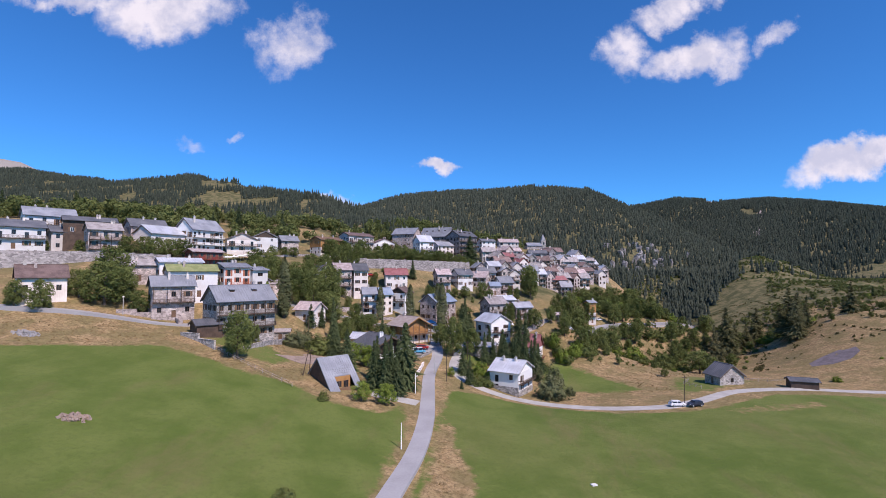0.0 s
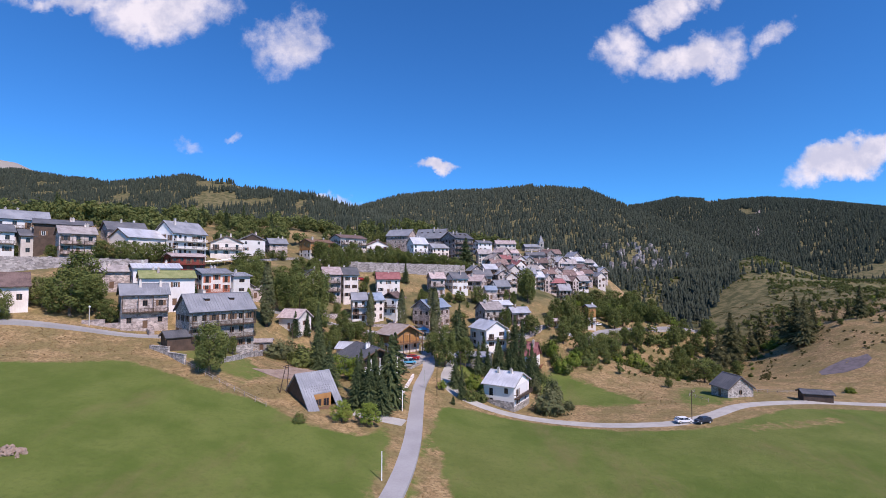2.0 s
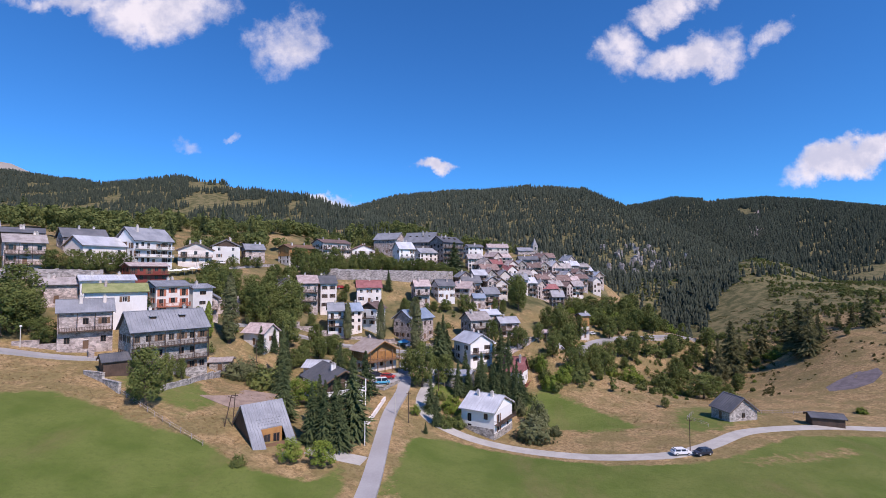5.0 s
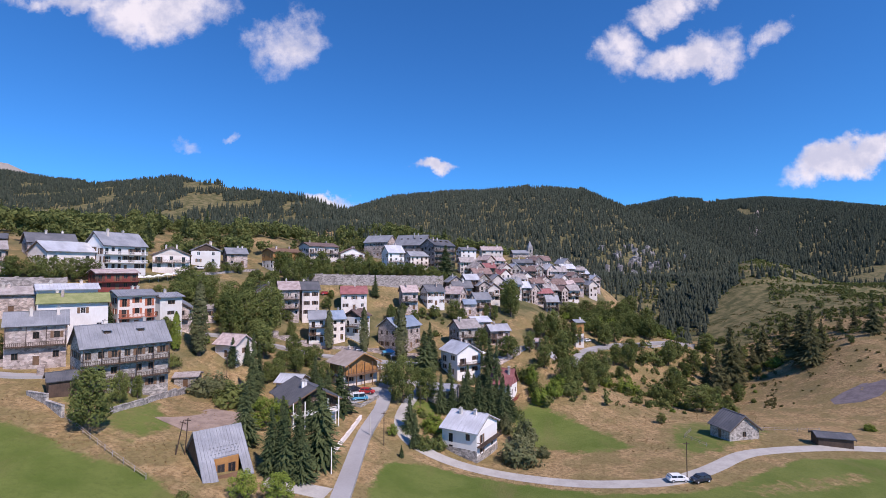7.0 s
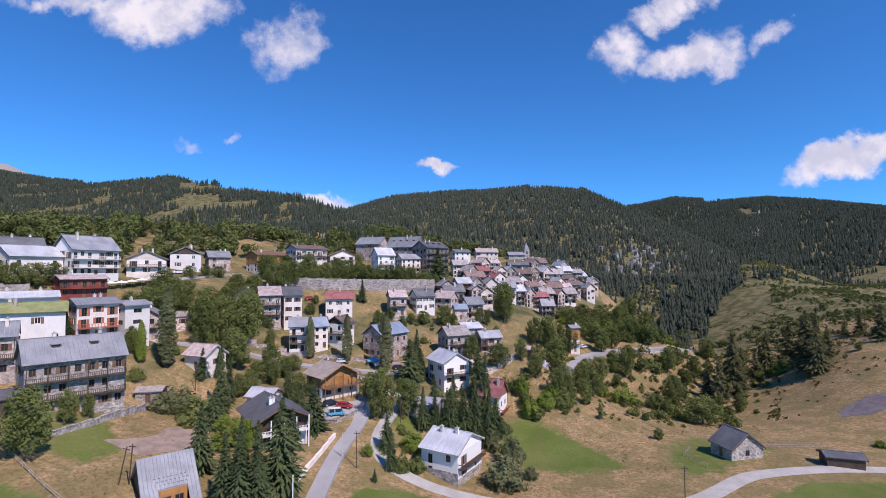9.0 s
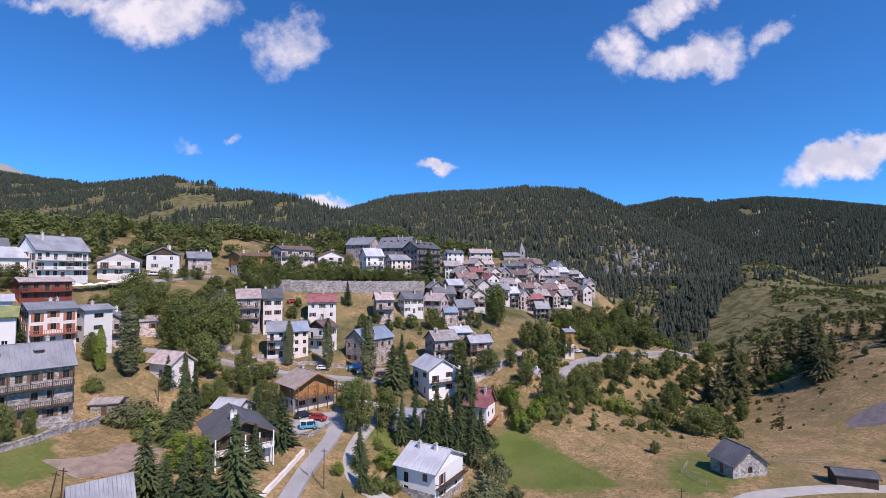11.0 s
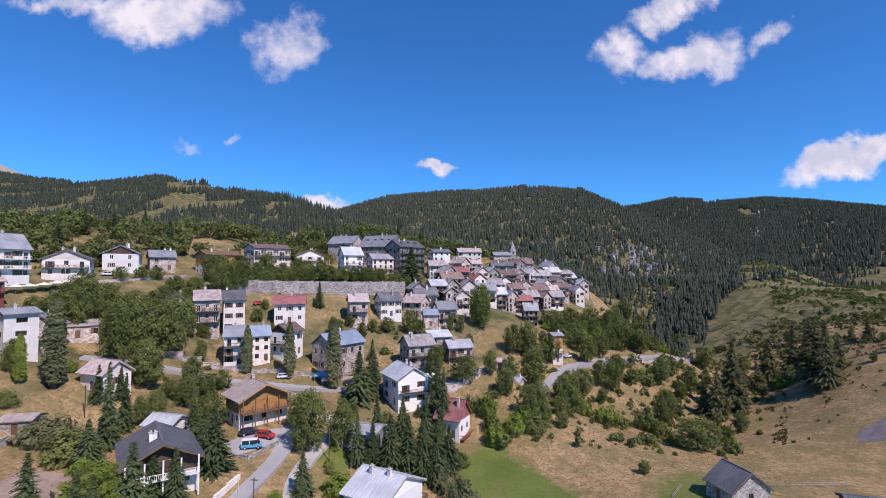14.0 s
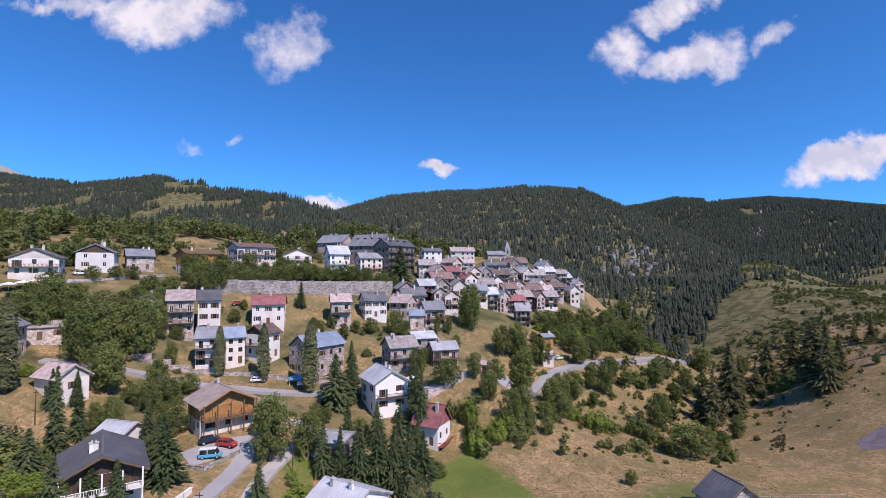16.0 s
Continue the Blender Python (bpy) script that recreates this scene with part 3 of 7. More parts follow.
surface("tin_blue", (0.22, 0.28, 0.36), (0.36, 0.42, 0.49), 0.45, 0.3, 2.5, 0.15, 0.25, streak=(1.6, 0.15, 0.15))
surface("slate_blue", (0.17, 0.18, 0.20), (0.30, 0.31, 0.335), 0.6, 0.3, 4, 0.35, streak=(1.4, 0.3, 0.3), vary=0.2)
surface("slate_dark", (0.075, 0.08, 0.09), (0.155, 0.155, 0.165), 0.62, 0.3, 4, 0.35, streak=(1.4, 0.3, 0.3), vary=0.2)
surface("tile_grey", (0.20, 0.175, 0.165), (0.40, 0.365, 0.35), 0.85, 0.6, 4, 0.5, streak=(1.4, 0.4, 0.4), vary=0.22)
surface("tile_brown", (0.115, 0.075, 0.065), (0.25, 0.17, 0.15), 0.85, 0.6, 4, 0.5, streak=(1.4, 0.4, 0.4), vary=0.25)
surface("tile_pink", (0.29, 0.215, 0.205), (0.54, 0.45, 0.425), 0.85, 0.7, 4, 0.5, streak=(1.4, 0.4, 0.4), vary=0.2)
surface("tile_red", (0.20, 0.065, 0.065), (0.33, 0.135, 0.13), 0.8, 0.6, 5, 0.4, vary=0.2)
surface("tile_taupe", (0.25, 0.195, 0.165), (0.37, 0.31, 0.27), 0.85, 0.6, 4, 0.5, streak=(1.4, 0.4, 0.4))
surface("moss", (0.17, 0.20, 0.07), (0.30, 0.31, 0.14), 0.95, 0.6, 4, 0.8)
surface("plank", (0.22, 0.18, 0.165), (0.46, 0.41, 0.38), 0.85, 1.2, 6, 0.5, streak=(2.0, 0.2, 0.5))
surface("asphalt", (0.30, 0.29, 0.285), (0.38, 0.37, 0.365), 0.9, 0.15, 2.5, 0.2, vary=0.0)
surface("track", (0.34, 0.32, 0.29), (0.46, 0.44, 0.40), 0.95, 0.3, 2.0, 0.3, vary=0.0)
surface("concrete", (0.42, 0.39, 0.35), (0.56, 0.53, 0.49), 0.9, 0.4, 4)
surface("frame_white", (0.75, 0.74, 0.72), (0.8, 0.79, 0.77), 0.5)
surface("bark", (0.08, 0.06, 0.045), (0.16, 0.125, 0.095), 0.95, 2.0, 9, 0.8)
surface("soil", (0.215, 0.155, 0.12), (0.37, 0.28, 0.22), 0.95, 0.4, 3, 0.9, streak=(1.5, 0.3, 1))
surface("rock", (0.26, 0.245, 0.23), (0.48, 0.46, 0.44), 0.9, 0.2, 2, 0.9)
surface("wall_grey", (0.24, 0.215, 0.20), (0.41, 0.375, 0.35), 0.92, 0.25, 2.6, 0.8, cells=1.3)
surface("cliff", (0.13, 0.12, 0.115), (0.40, 0.38, 0.36), 0.95, 0.10, 0.5, 1.0)
surface("scree", (0.24, 0.20, 0.185), (0.40, 0.345, 0.32), 0.95, 0.02, 0.12, 0.6, vary=0.0)
surface("gravel", (0.10, 0.083, 0.088), (0.17, 0.145, 0.15), 0.95, 0.5, 3, 0.5)
surface("rubber", (0.02, 0.02, 0.02), (0.035, 0.035, 0.035), 0.8)
surface("car_white", (0.78, 0.78, 0.78), (0.8, 0.8, 0.8), 0.3)
surface("car_dark", (0.02, 0.025, 0.04), (0.03, 0.035, 0.05), 0.3)
surface("car_blue", (0.10, 0.42, 0.62), (0.13, 0.46, 0.66), 0.35)
surface("car_red", (0.42, 0.03, 0.03), (0.48, 0.05, 0.045), 0.35)


def glass_mat():
    m = bpy.data.materials.new("window_glass")
    m.use_nodes = True
    n = Nodes(m.node_tree)
    info = n.add("ShaderNodeObjectInfo").outputs["Random"]
    c = n.mix(info, (0.012, 0.014, 0.018, 1), (0.05, 0.05, 0.052, 1))
    p = n.add("ShaderNodeBsdfPrincipled", {"Base Color": c, "Roughness": 0.08, "IOR": 1.5})
    n.add("ShaderNodeOutputMaterial", {0: p.outputs[0]})
    MATS["glass"] = m


glass_mat()


def leaf_mat(key, c1, c2, through_k=0.25):
    m = bpy.data.materials.new(key)
    m.use_nodes = True
    n = Nodes(m.node_tree)
    info = n.add("ShaderNodeObjectInfo").outputs["Random"]
    isle = n.add("ShaderNodeNewGeometry").outputs["Random Per Island"]
    at = n.add("ShaderNodeNewGeometry").outputs["Position"]
    drift = n.ramp(n.noise(at, 0.11, 2.0), 0.36, 0.64)
    k = n.math("ADD", n.math("MULTIPLY", isle, 0.42), n.math("ADD", n.math("MULTIPLY", info, 0.25), n.math("MULTIPLY", drift, 0.33)))
    c = n.mix(k, (*c1, 1), (*c2, 1))
    p = n.add("ShaderNodeBsdfDiffuse", {"Color": c, "Roughness": 0.5})
    tr = n.add("ShaderNodeBsdfTranslucent", {"Color": c})
    s = n.add("ShaderNodeMixShader", {0: through_k, 1: p.outputs[0], 2: tr.outputs[0]})
    n.add("ShaderNodeOutputMaterial", {0: s.outputs[0]})
    MATS[key] = m


leaf_mat("leaf", (0.064, 0.092, 0.028), (0.24, 0.27, 0.088), 0.3)
leaf_mat("leaf_light", (0.115, 0.175, 0.030), (0.27, 0.33, 0.068))
leaf_mat("leaf_grey", (0.10, 0.115, 0.052), (0.25, 0.26, 0.13))
leaf_mat("needle", (0.036, 0.058, 0.026), (0.145, 0.175, 0.076), 0.22)
leaf_mat("needle_olive", (0.065, 0.070, 0.030), (0.21, 0.20, 0.095), 0.25)
# pine green shifted to grey-blue, with distance haze put into the colour
leaf_mat("far_needle_haze", (0.024, 0.036, 0.028), (0.092, 0.105, 0.076), 0.1)
leaf_mat("straw_blade", (0.24, 0.165, 0.078), (0.42, 0.30, 0.155), 0.3)
leaf_mat("weed_blade", (0.15, 0.145, 0.055), (0.30, 0.25, 0.11), 0.3)
leaf_mat("far_dry", (0.085, 0.085, 0.030), (0.20, 0.175, 0.075), 0.15)
leaf_mat("far_leaf", (0.060, 0.085, 0.028), (0.25, 0.27, 0.092), 0.25)


def ground_mat():
    """Meadow, dry straw and scrub, by where each grows; scrub also colours old town shade."""
    m = bpy.data.materials.new("grassland")
    m.use_nodes = True
    n = Nodes(m.node_tree)
    at = n.add("ShaderNodeNewGeometry").outputs["Position"]
    green = n.add("ShaderNodeAttribute", attribute_name="green").outputs["Fac"]
    bare = n.add("ShaderNodeAttribute", attribute_name="bare").outputs["Fac"]
    scrub_and_shade = n.add("ShaderNodeAttribute", attribute_name="scrub_and_shade").outputs["Fac"]
    big = n.noise(at, 0.018, 5.0)
    mid = n.noise(at, 0.12, 6.0, 0.6)
    fine = n.noise(at, 1.3, 6.0, 0.7)
    tuft = n.noise(at, 0.6, 6.0, 0.75)
    grass = n.mix(n.ramp(mid, 0.3, 0.7), (0.090, 0.132, 0.024, 1), (0.142, 0.176, 0.043, 1))
    grass = n.mix(n.math("MULTIPLY", n.ramp(big, 0.45, 0.7), 0.45), grass, (0.168, 0.166, 0.056, 1))
    grass = n.mix(n.math("MULTIPLY", n.ramp(fine, 0.45, 0.7), 0.5), grass, (0.085, 0.115, 0.026, 1))
    worn = n.noise(n.vec("MULTIPLY", at, (1.0, 0.35, 1.0)), 0.07, 7.0, 0.7)
    grass = n.mix(n.math("MULTIPLY", n.ramp(worn, 0.5, 0.72), 0.6), grass, (0.185, 0.155, 0.066, 1))
    straw = n.mix(n.ramp(tuft, 0.3, 0.7), (0.245, 0.160, 0.074, 1), (0.46, 0.325, 0.168, 1))
    straw = n.mix(n.math("MULTIPLY", n.ramp(mid, 0.40, 0.60), 0.75), straw, (0.190, 0.160, 0.064, 1))
    straw = n.mix(n.math("MULTIPLY", n.ramp(fine, 0.46, 0.62), 0.7), straw, (0.145, 0.105, 0.050, 1))
    scrub = n.mix(n.ramp(mid, 0.35, 0.65), (0.075, 0.080, 0.032, 1), (0.19, 0.160, 0.078, 1))
    edge = n.math("ADD", green, n.math("MULTIPLY", n.math("SUBTRACT", n.noise(at, 0.35, 5.0, 0.65), 0.5), 0.9))
    c = n.mix(n.ramp(edge, 0.35, 0.65), straw, grass)
    edge2 = n.math("ADD", scrub_and_shade, n.math("MULTIPLY", n.math("SUBTRACT", n.noise(at, 0.08, 5.0, 0.65), 0.5), 0.9))
    c = n.mix(n.ramp(edge2, 0.4, 0.6), c, scrub)
    edge3 = n.math("ADD", bare, n.math("MULTIPLY", n.math("SUBTRACT", n.noise(at, 0.05, 6.0, 0.7), 0.5), 0.9))
    c = n.mix(n.ramp(edge3, 0.45, 0.6), c, n.mix(fine, (0.27, 0.24, 0.20, 1), (0.40, 0.37, 0.33, 1)))
    relief = n.add("ShaderNodeBump", {"Height": n.math("ADD", fine, n.math("MULTIPLY", tuft, 1.5)), "Strength": 0.7, "Distance": 0.28}).outputs[0]
    p = n.add("ShaderNodeBsdfPrincipled", {"Base Color": c, "Roughness": 0.95, "Normal": relief, "Specular IOR Level": 0.15})
    n.add("ShaderNodeOutputMaterial", {0: p.outputs[0]})
    MATS["ground"] = m


ground_mat()


# ---- small mesh helpers ----
def mesh_of(name, verts, faces, mats):
    me = bpy.data.meshes.new(name)
    me.from_pydata([tuple(v) for v in verts], [], faces)
    for m in mats:
        me.materials.append(MATS[m])
    me.update()
    return me


def piece(name, me, parent=None, at=None, label=""):
    ob = new(name, me)
    if parent:
        ob.parent = parent
    if at is not None:
        ob.matrix_basis = at
    if label:
        ob["label"] = label
    return ob


class Soup:
    """Collects boxes and faces into one mesh."""

    def __init__(self):
        self.v, self.f = [], []

    def box(self, x0, y0, z0, x1, y1, z1, m=None):
        k = len(self.v)
        for z in (z0, z1):
            for x, y in ((x0, y0), (x1, y0), (x1, y1), (x0, y1)):
                p = Vector((x, y, z))
                self.v.append(m @ p if m else p)
        for q in ((3, 2, 1, 0), (4, 5, 6, 7), (0, 1, 5, 4), (1, 2, 6, 5), (2, 3, 7, 6), (3, 0, 4, 7)):
            self.f.append([k + i for i in q])

    def face(self, *pts):
        k = len(self.v)
        self.v += [Vector(p) for p in pts]
        self.f.append(list(range(k, k + len(pts))))

    def bar(self, p, q, r, sides=6, r2=None):
        p, q = Vector(p), Vector(q)
        turn = (q - p).to_track_quat("Z", "Y").to_matrix()
        k = len(self.v)
        for end, rad in ((p, r), (q, r if r2 is None else r2)):
            for i in range(sides):
                a = 2 * math.pi * i / sides
                self.v.append(end + turn @ Vector((math.cos(a) * rad, math.sin(a) * rad, 0)))
        for i in range(sides):
            j = (i + 1) % sides
            self.f.append([k + i, k + j, k + sides + j, k + sides + i])
        self.f.append([k + i for i in range(sides)][::-1])
        self.f.append([k + sides + i for i in range(sides)])

    def weld(self):
        """Faces that touch share their corners."""
        seen, v, at = {}, [], []
        for p in self.v:
            key = (round(p[0], 3), round(p[1], 3), round(p[2], 3))
            if key not in seen:
                seen[key] = len(v)
                v.append(p)
            at.append(seen[key])
        self.v, self.f = v, [[at[i] for i in q] for q in self.f]
        return self

    def mesh(self, name, mat):
        return mesh_of(name, self.v, self.f, [mat])


# ---- ground: one sheet to the horizon ----
def axis(lo, hi, step, out, grow=1.07):
    a = list(np.arange(lo, hi + 0.1, step))
    s, v = step, hi
    while v < out:
        s *= grow
        v += s
        a.append(v)
    s, v = step, lo
    left = []
    while v > -out:
        s *= grow
        v -= s
        left.append(v)
    return np.array(left[::-1] + a)


def inside(x, y, poly, soft):
    """1 inside a polygon, fading over soft metres."""
    d = np.full(np.shape(x), 1e9)
    odd = np.zeros(np.shape(x), bool)
    for (x0, y0), (x1, y1) in zip(poly, poly[1:] + poly[:1]):
        ex, ey = x1 - x0, y1 - y0
        t = np.clip(((x - x0) * ex + (y - y0) * ey) / (ex * ex + ey * ey), 0, 1)
        d = np.minimum(d, np.hypot(x - x0 - t * ex, y - y0 - t * ey))
        odd ^= ((y0 > y) != (y1 > y)) & (x < (x1 - x0) * (y - y0) / ((y1 - y0) or 1e-9) + x0)
    return np.clip(0.5 + np.where(odd, d, -d) / (2 * soft), 0, 1)


MEADOWS = [[(-23, -60), (-20.5, -10), (-17, 40), (-15, 60), (-13.5, 90), (-15.5, 108), (-20, 98), (-33, 98), (-40, 103), (-55, 103), (-64, 106), (-75, 107), (-83, 100), (-98, 91), (-260, 80), (-260, -60)],
           [(-12, -60), (-8, -10), (-1, 40), (1, 76), (-3, 90), (-6.8, 110), (-7, 128), (2, 132), (22, 130), (38, 126.5), (54, 126.5), (66, 132), (85, 144), (140, 150), (260, 130), (260, -60)],
           [(-9, 60), (-7.5, 90), (-9.5, 113), (-9, 113), (-6.2, 90), (-7.6, 60)],
           [(20, 158), (22, 176), (28, 186), (36, 180), (48, 164), (52, 152), (40, 150), (28, 152)],
           [(58, 141), (60, 158), (66, 174), (80, 182), (92, 176), (94, 168), (84, 158), (70, 147)], [(230, 440), (340, 500), (300, 560), (200, 490)], [(-4, 150), (6, 160), (2, 176), (-10, 180), (-11, 160)],
           [(-300, 350), (-200, 340), (-180, 400), (-280, 420)], [(-50, 108), (-44, 120), (-66, 140), (-74, 118)], [(8, 206), (20, 206), (22, 214), (8, 212)]]


WORN = [[(60, 128), (72, 132), (92, 138), (98, 134), (82, 127), (66, 124)], [(-66, 66), (-60, 70), (-56, 67), (-62, 64)]]


def build_ground():
    xs, ys = axis(-200, 230, 3.0, 4300), axis(10, 440, 3.0, 4300)
    ys = ys[ys > -700]
    gx, gy = np.meshgrid(xs, ys)
    gz = land(gx, gy)
    nx, ny = len(xs), len(ys)
    idx = np.arange(nx * ny).reshape(ny, nx)
    quads = np.stack([idx[:-1, :-1], idx[:-1, 1:], idx[1:, 1:], idx[1:, :-1]], -1).reshape(-1, 4)
    me = mesh_of("ground", np.stack([gx, gy, gz], -1).reshape(-1, 3).tolist(), quads.tolist(), ["ground"])
    me.polygons.foreach_set("use_smooth", np.ones(len(me.polygons), bool))
    green = np.zeros(gx.shape)
    for i, poly in enumerate(MEADOWS):
        green = np.maximum(green, inside(gx, gy, poly, 2.5 if i < 3 else 4.5) * (1.0 if i < 3 else 0.85 if i == 3 else 0.62))
    for poly in WORN:
        green = np.minimum(green, 1 - 0.55 * inside(gx, gy, poly, 2.5))
    r = np.hypot(gx - EYE_X, gy - EYE_Y)
    bearing, ahead = frame_of(gx, gy)
    scrub_and_shade = smooth(420, 600, r) * np.where((bearing < -0.15) & (ahead > 0), 0.66, 1.3)
    scrub_and_shade = np.where((bearing > 0.55) & (ahead > 400) & (ahead < 800), 0.80, scrub_and_shade)
    # dark scrub colour over the old town paints the deep shade between houses
    scrub_and_shade = np.maximum(scrub_and_shade, inside(gx, gy, [(-6, 262), (20, 258), (50, 300), (70, 325), (100, 372), (100, 398), (30, 385), (0, 330)], 5) * 0.9)
    scrub_and_shade = np.maximum(scrub_and_shade, inside(gx, gy, [(-60, 150), (-10, 178), (24, 196), (34, 240), (60, 300), (110, 400), (0, 430), (-200, 330), (-200, 140), (-120, 120)], 8) * 0.5)
    scrub_and_shade = np.maximum(scrub_and_shade, inside(gx, gy, [(104, 168), (150, 160), (240, 190), (400, 300), (420, 600), (140, 600), (120, 300)], 20) * 0.38)
    bare = np.exp(-(((gx - 380) / 60) ** 2 + ((gy - 900) / 90) ** 2)) * 0.7 + smooth(1900, 2400, r) * (gx < -900) * 0.9
    for key, val in (("green", green), ("scrub_and_shade", scrub_and_shade), ("bare", bare)):
        a = me.attributes.new(key, "FLOAT", "POINT")
        a.data.foreach_set("value", val.ravel().astype(np.float32))
    tagged(new("ground", me), "green mown meadows and dry straw slopes in the valley", "ground", kind="structure")
    return xs, ys, gz


GX, GY, GZ = build_ground()


def ground_at(x, y):
    """Height of the built sheet."""
    i = int(np.clip(np.searchsorted(GX, x) - 1, 0, len(GX) - 2))
    j = int(np.clip(np.searchsorted(GY, y) - 1, 0, len(GY) - 2))
    u, v = (x - GX[i]) / (GX[i + 1] - GX[i]), (y - GY[j]) / (GY[j + 1] - GY[j])
    return float((GZ[j, i] * (1 - u) + GZ[j, i + 1] * u) * (1 - v) + (GZ[j + 1, i] * (1 - u) + GZ[j + 1, i + 1] * u) * v)


# ---- roads ----
ROADS = []


def ribbon(name, pts, width, mat, label, category, lift=0.10, step=2.0):
    """A strip with thick edges laid over the ground along a smooth line."""
    ROADS.append((pts, width))
    p = np.array(pts, float)
    s = np.r_[0, np.cumsum(np.hypot(*np.diff(p, axis=0).T))]
    t = np.linspace(0, s[-1], max(3, int(s[-1] / step)))
    line = np.stack([np.interp(t, s, p[:, 0]), np.interp(t, s, p[:, 1])], 1)
    for _ in range(6):
        line[1:-1] = (line[:-2] + 2 * line[1:-1] + line[2:]) / 4
    way = np.gradient(line, axis=0)
    way /= np.hypot(way[:, 0], way[:, 1])[:, None]
    across = np.stack([way[:, 1], -way[:, 0]], 1)
    verts, faces = [], []
    for i, (q, a) in enumerate(zip(line, across)):
        hs = [ground_at(*(q + a * k * width / 2)) for k in (-1, -0.5, 0, 0.5, 1)]
        mean = sum(hs) / 5
        for k, h in zip((-1, -1, 0, 1, 1), (hs[0] - 1, 0, 0, 0, hs[4] - 1)):
            x, y = q + a * k * width / 2
            z = max(mean, 0.5 * (mean + max(hs))) + lift if h == 0 else h
            verts.append((x, y, z))
        if i:
            b = 5 * i
            faces += [[b - 5 + j, b - 4 + j, b + 1 + j, b + j] for j in range(4)]
    me = mesh_of(name, verts, faces, [mat])
    return tagged(new(name, me), label, category, kind="structure")


ribbon("road", [(-20, -60), (-17.5, -10), (-14.6, 40), (-13, 58), (-11.8, 70), (-10.4, 80), (-10, 90), (-10.4, 102), (-12, 118), (-13.6, 133), (-14, 142), (-13.4, 150), (-12.9, 158), (-15, 170), (-17, 182)], 3.9, "asphalt", "pale grey patched asphalt lane between meadows", "road")
ribbon("road", [(-15, 178), (-8, 180), (-4, 174), (-7, 160), (-8, 150), (-5, 141), (4, 137), (18, 134.5), (35, 131), (52, 131), (62, 137), (74, 147), (90, 151), (120, 156), (160, 152), (220, 140)], 3.6, "track", "light gravel lane curving past the chalet", "road")
ribbon("road", [(-190, 92), (-150, 106), (-114, 110.5), (-98, 117.5), (-86, 124), (-80, 128)], 4.0, "asphalt", "narrow asphalt road along the slope", "road")
ribbon("road", [(-75, 178), (-50, 190), (-25, 196), (-8, 206), (8, 212), (20, 206), (30, 214), (45, 232), (58, 254), (80, 278), (105, 294), (126, 303)], 5.0, "asphalt", "village street climbing round the slope", "road")


# ---- houses ----
UNIT = {}


def unit_mesh(kind, w, h, mat):
    """Meshes shared by alike windows, panes, shutters and doors; centred, facing -y, at the foot z = 0."""
    key = (kind, round(w, 2), round(h, 2), mat)
    if key not in UNIT:
        s = Soup()
        if kind == "frame":
            t = 0.09
            gx, gz = (-w / 2, -w / 2 + t, -0.04, 0.04, w / 2 - t, w / 2), (0, t, h - t, h)
            for y in (0.0, 0.08):
                s.v += [Vector((x, y, z)) for z in gz for x in gx]
            open_cell = {(1, 1), (3, 1)}
            for c in range(5):
                for r in range(3):
                    if (c, r) in open_cell:
                        k = [r * 6 + c, r * 6 + c + 1, r * 6 + c + 7, r * 6 + c + 6]
                        for a, b in zip(k, k[1:] + k[:1]):
                            s.f.append([b, a, a + 24, b + 24])
                    else:
                        s.f.append([r * 6 + c, r * 6 + c + 1, r * 6 + c + 7, r * 6 + c + 6])
        elif kind == "pane":
            s.box(-w / 2 + 0.02, 0.03, 0.02, w / 2 - 0.02, 0.05, h - 0.02)
        elif kind == "shutter":
            s.box(-w / 2, -0.06, 0, w / 2, 0.0, h)
            s.box(-w / 2 + 0.05, -0.09, h * 0.2, w / 2 - 0.05, -0.06, h * 0.27)
            s.box(-w / 2 + 0.05, -0.09, h * 0.75, w / 2 - 0.05, -0.06, h * 0.82)
        elif kind == "door":
            s.box(-w / 2, 0.0, 0, w / 2, 0.06, h)
            s.box(-w / 2 + 0.12, -0.03, 0.2, w / 2 - 0.12, 0.0, h * 0.45)
            s.box(-w / 2 + 0.12, -0.03, h * 0.55, w / 2 - 0.12, 0.0, h - 0.15)
        UNIT[key] = s.mesh(kind, mat)
    return UNIT[key]


def pierced(s, p0, ux, w, h, holes, deep=0.2):
    """A wall face from p0 along ux and up, with recessed openings (x0, z0, x1, z1)."""
    inn = Vector((0, 0, 1)).cross(ux)
    up = Vector((0, 0, 1))
    xs = sorted({0.0, w, *[v for q in holes for v in (q[0], q[2])]})
    zs = sorted({0.0, h, *[v for q in holes for v in (q[1], q[3])]})

    def at(x, z, d=0.0):
        return p0 + ux * x + up * z + inn * d
    for x0, x1 in zip(xs, xs[1:]):
        for z0, z1 in zip(zs, zs[1:]):
            cx, cz = (x0 + x1) / 2, (z0 + z1) / 2
            if any(q[0] < cx < q[2] and q[1] < cz < q[3] for q in holes):
                continue
            s.face(at(x0, z0), at(x1, z0), at(x1, z1), at(x0, z1))
    for x0, z0, x1, z1 in holes:
        c = [(x0, z0), (x1, z0), (x1, z1), (x0, z1)]
        for (ax, az), (bx, bz) in zip(c, c[1:] + c[:1]):
            s.face(at(ax, az), at(ax, az, deep + 0.12), at(bx, bz, deep + 0.12), at(bx, bz))
        s.face(*[at(x, z, deep + 0.12) for x, z in c])


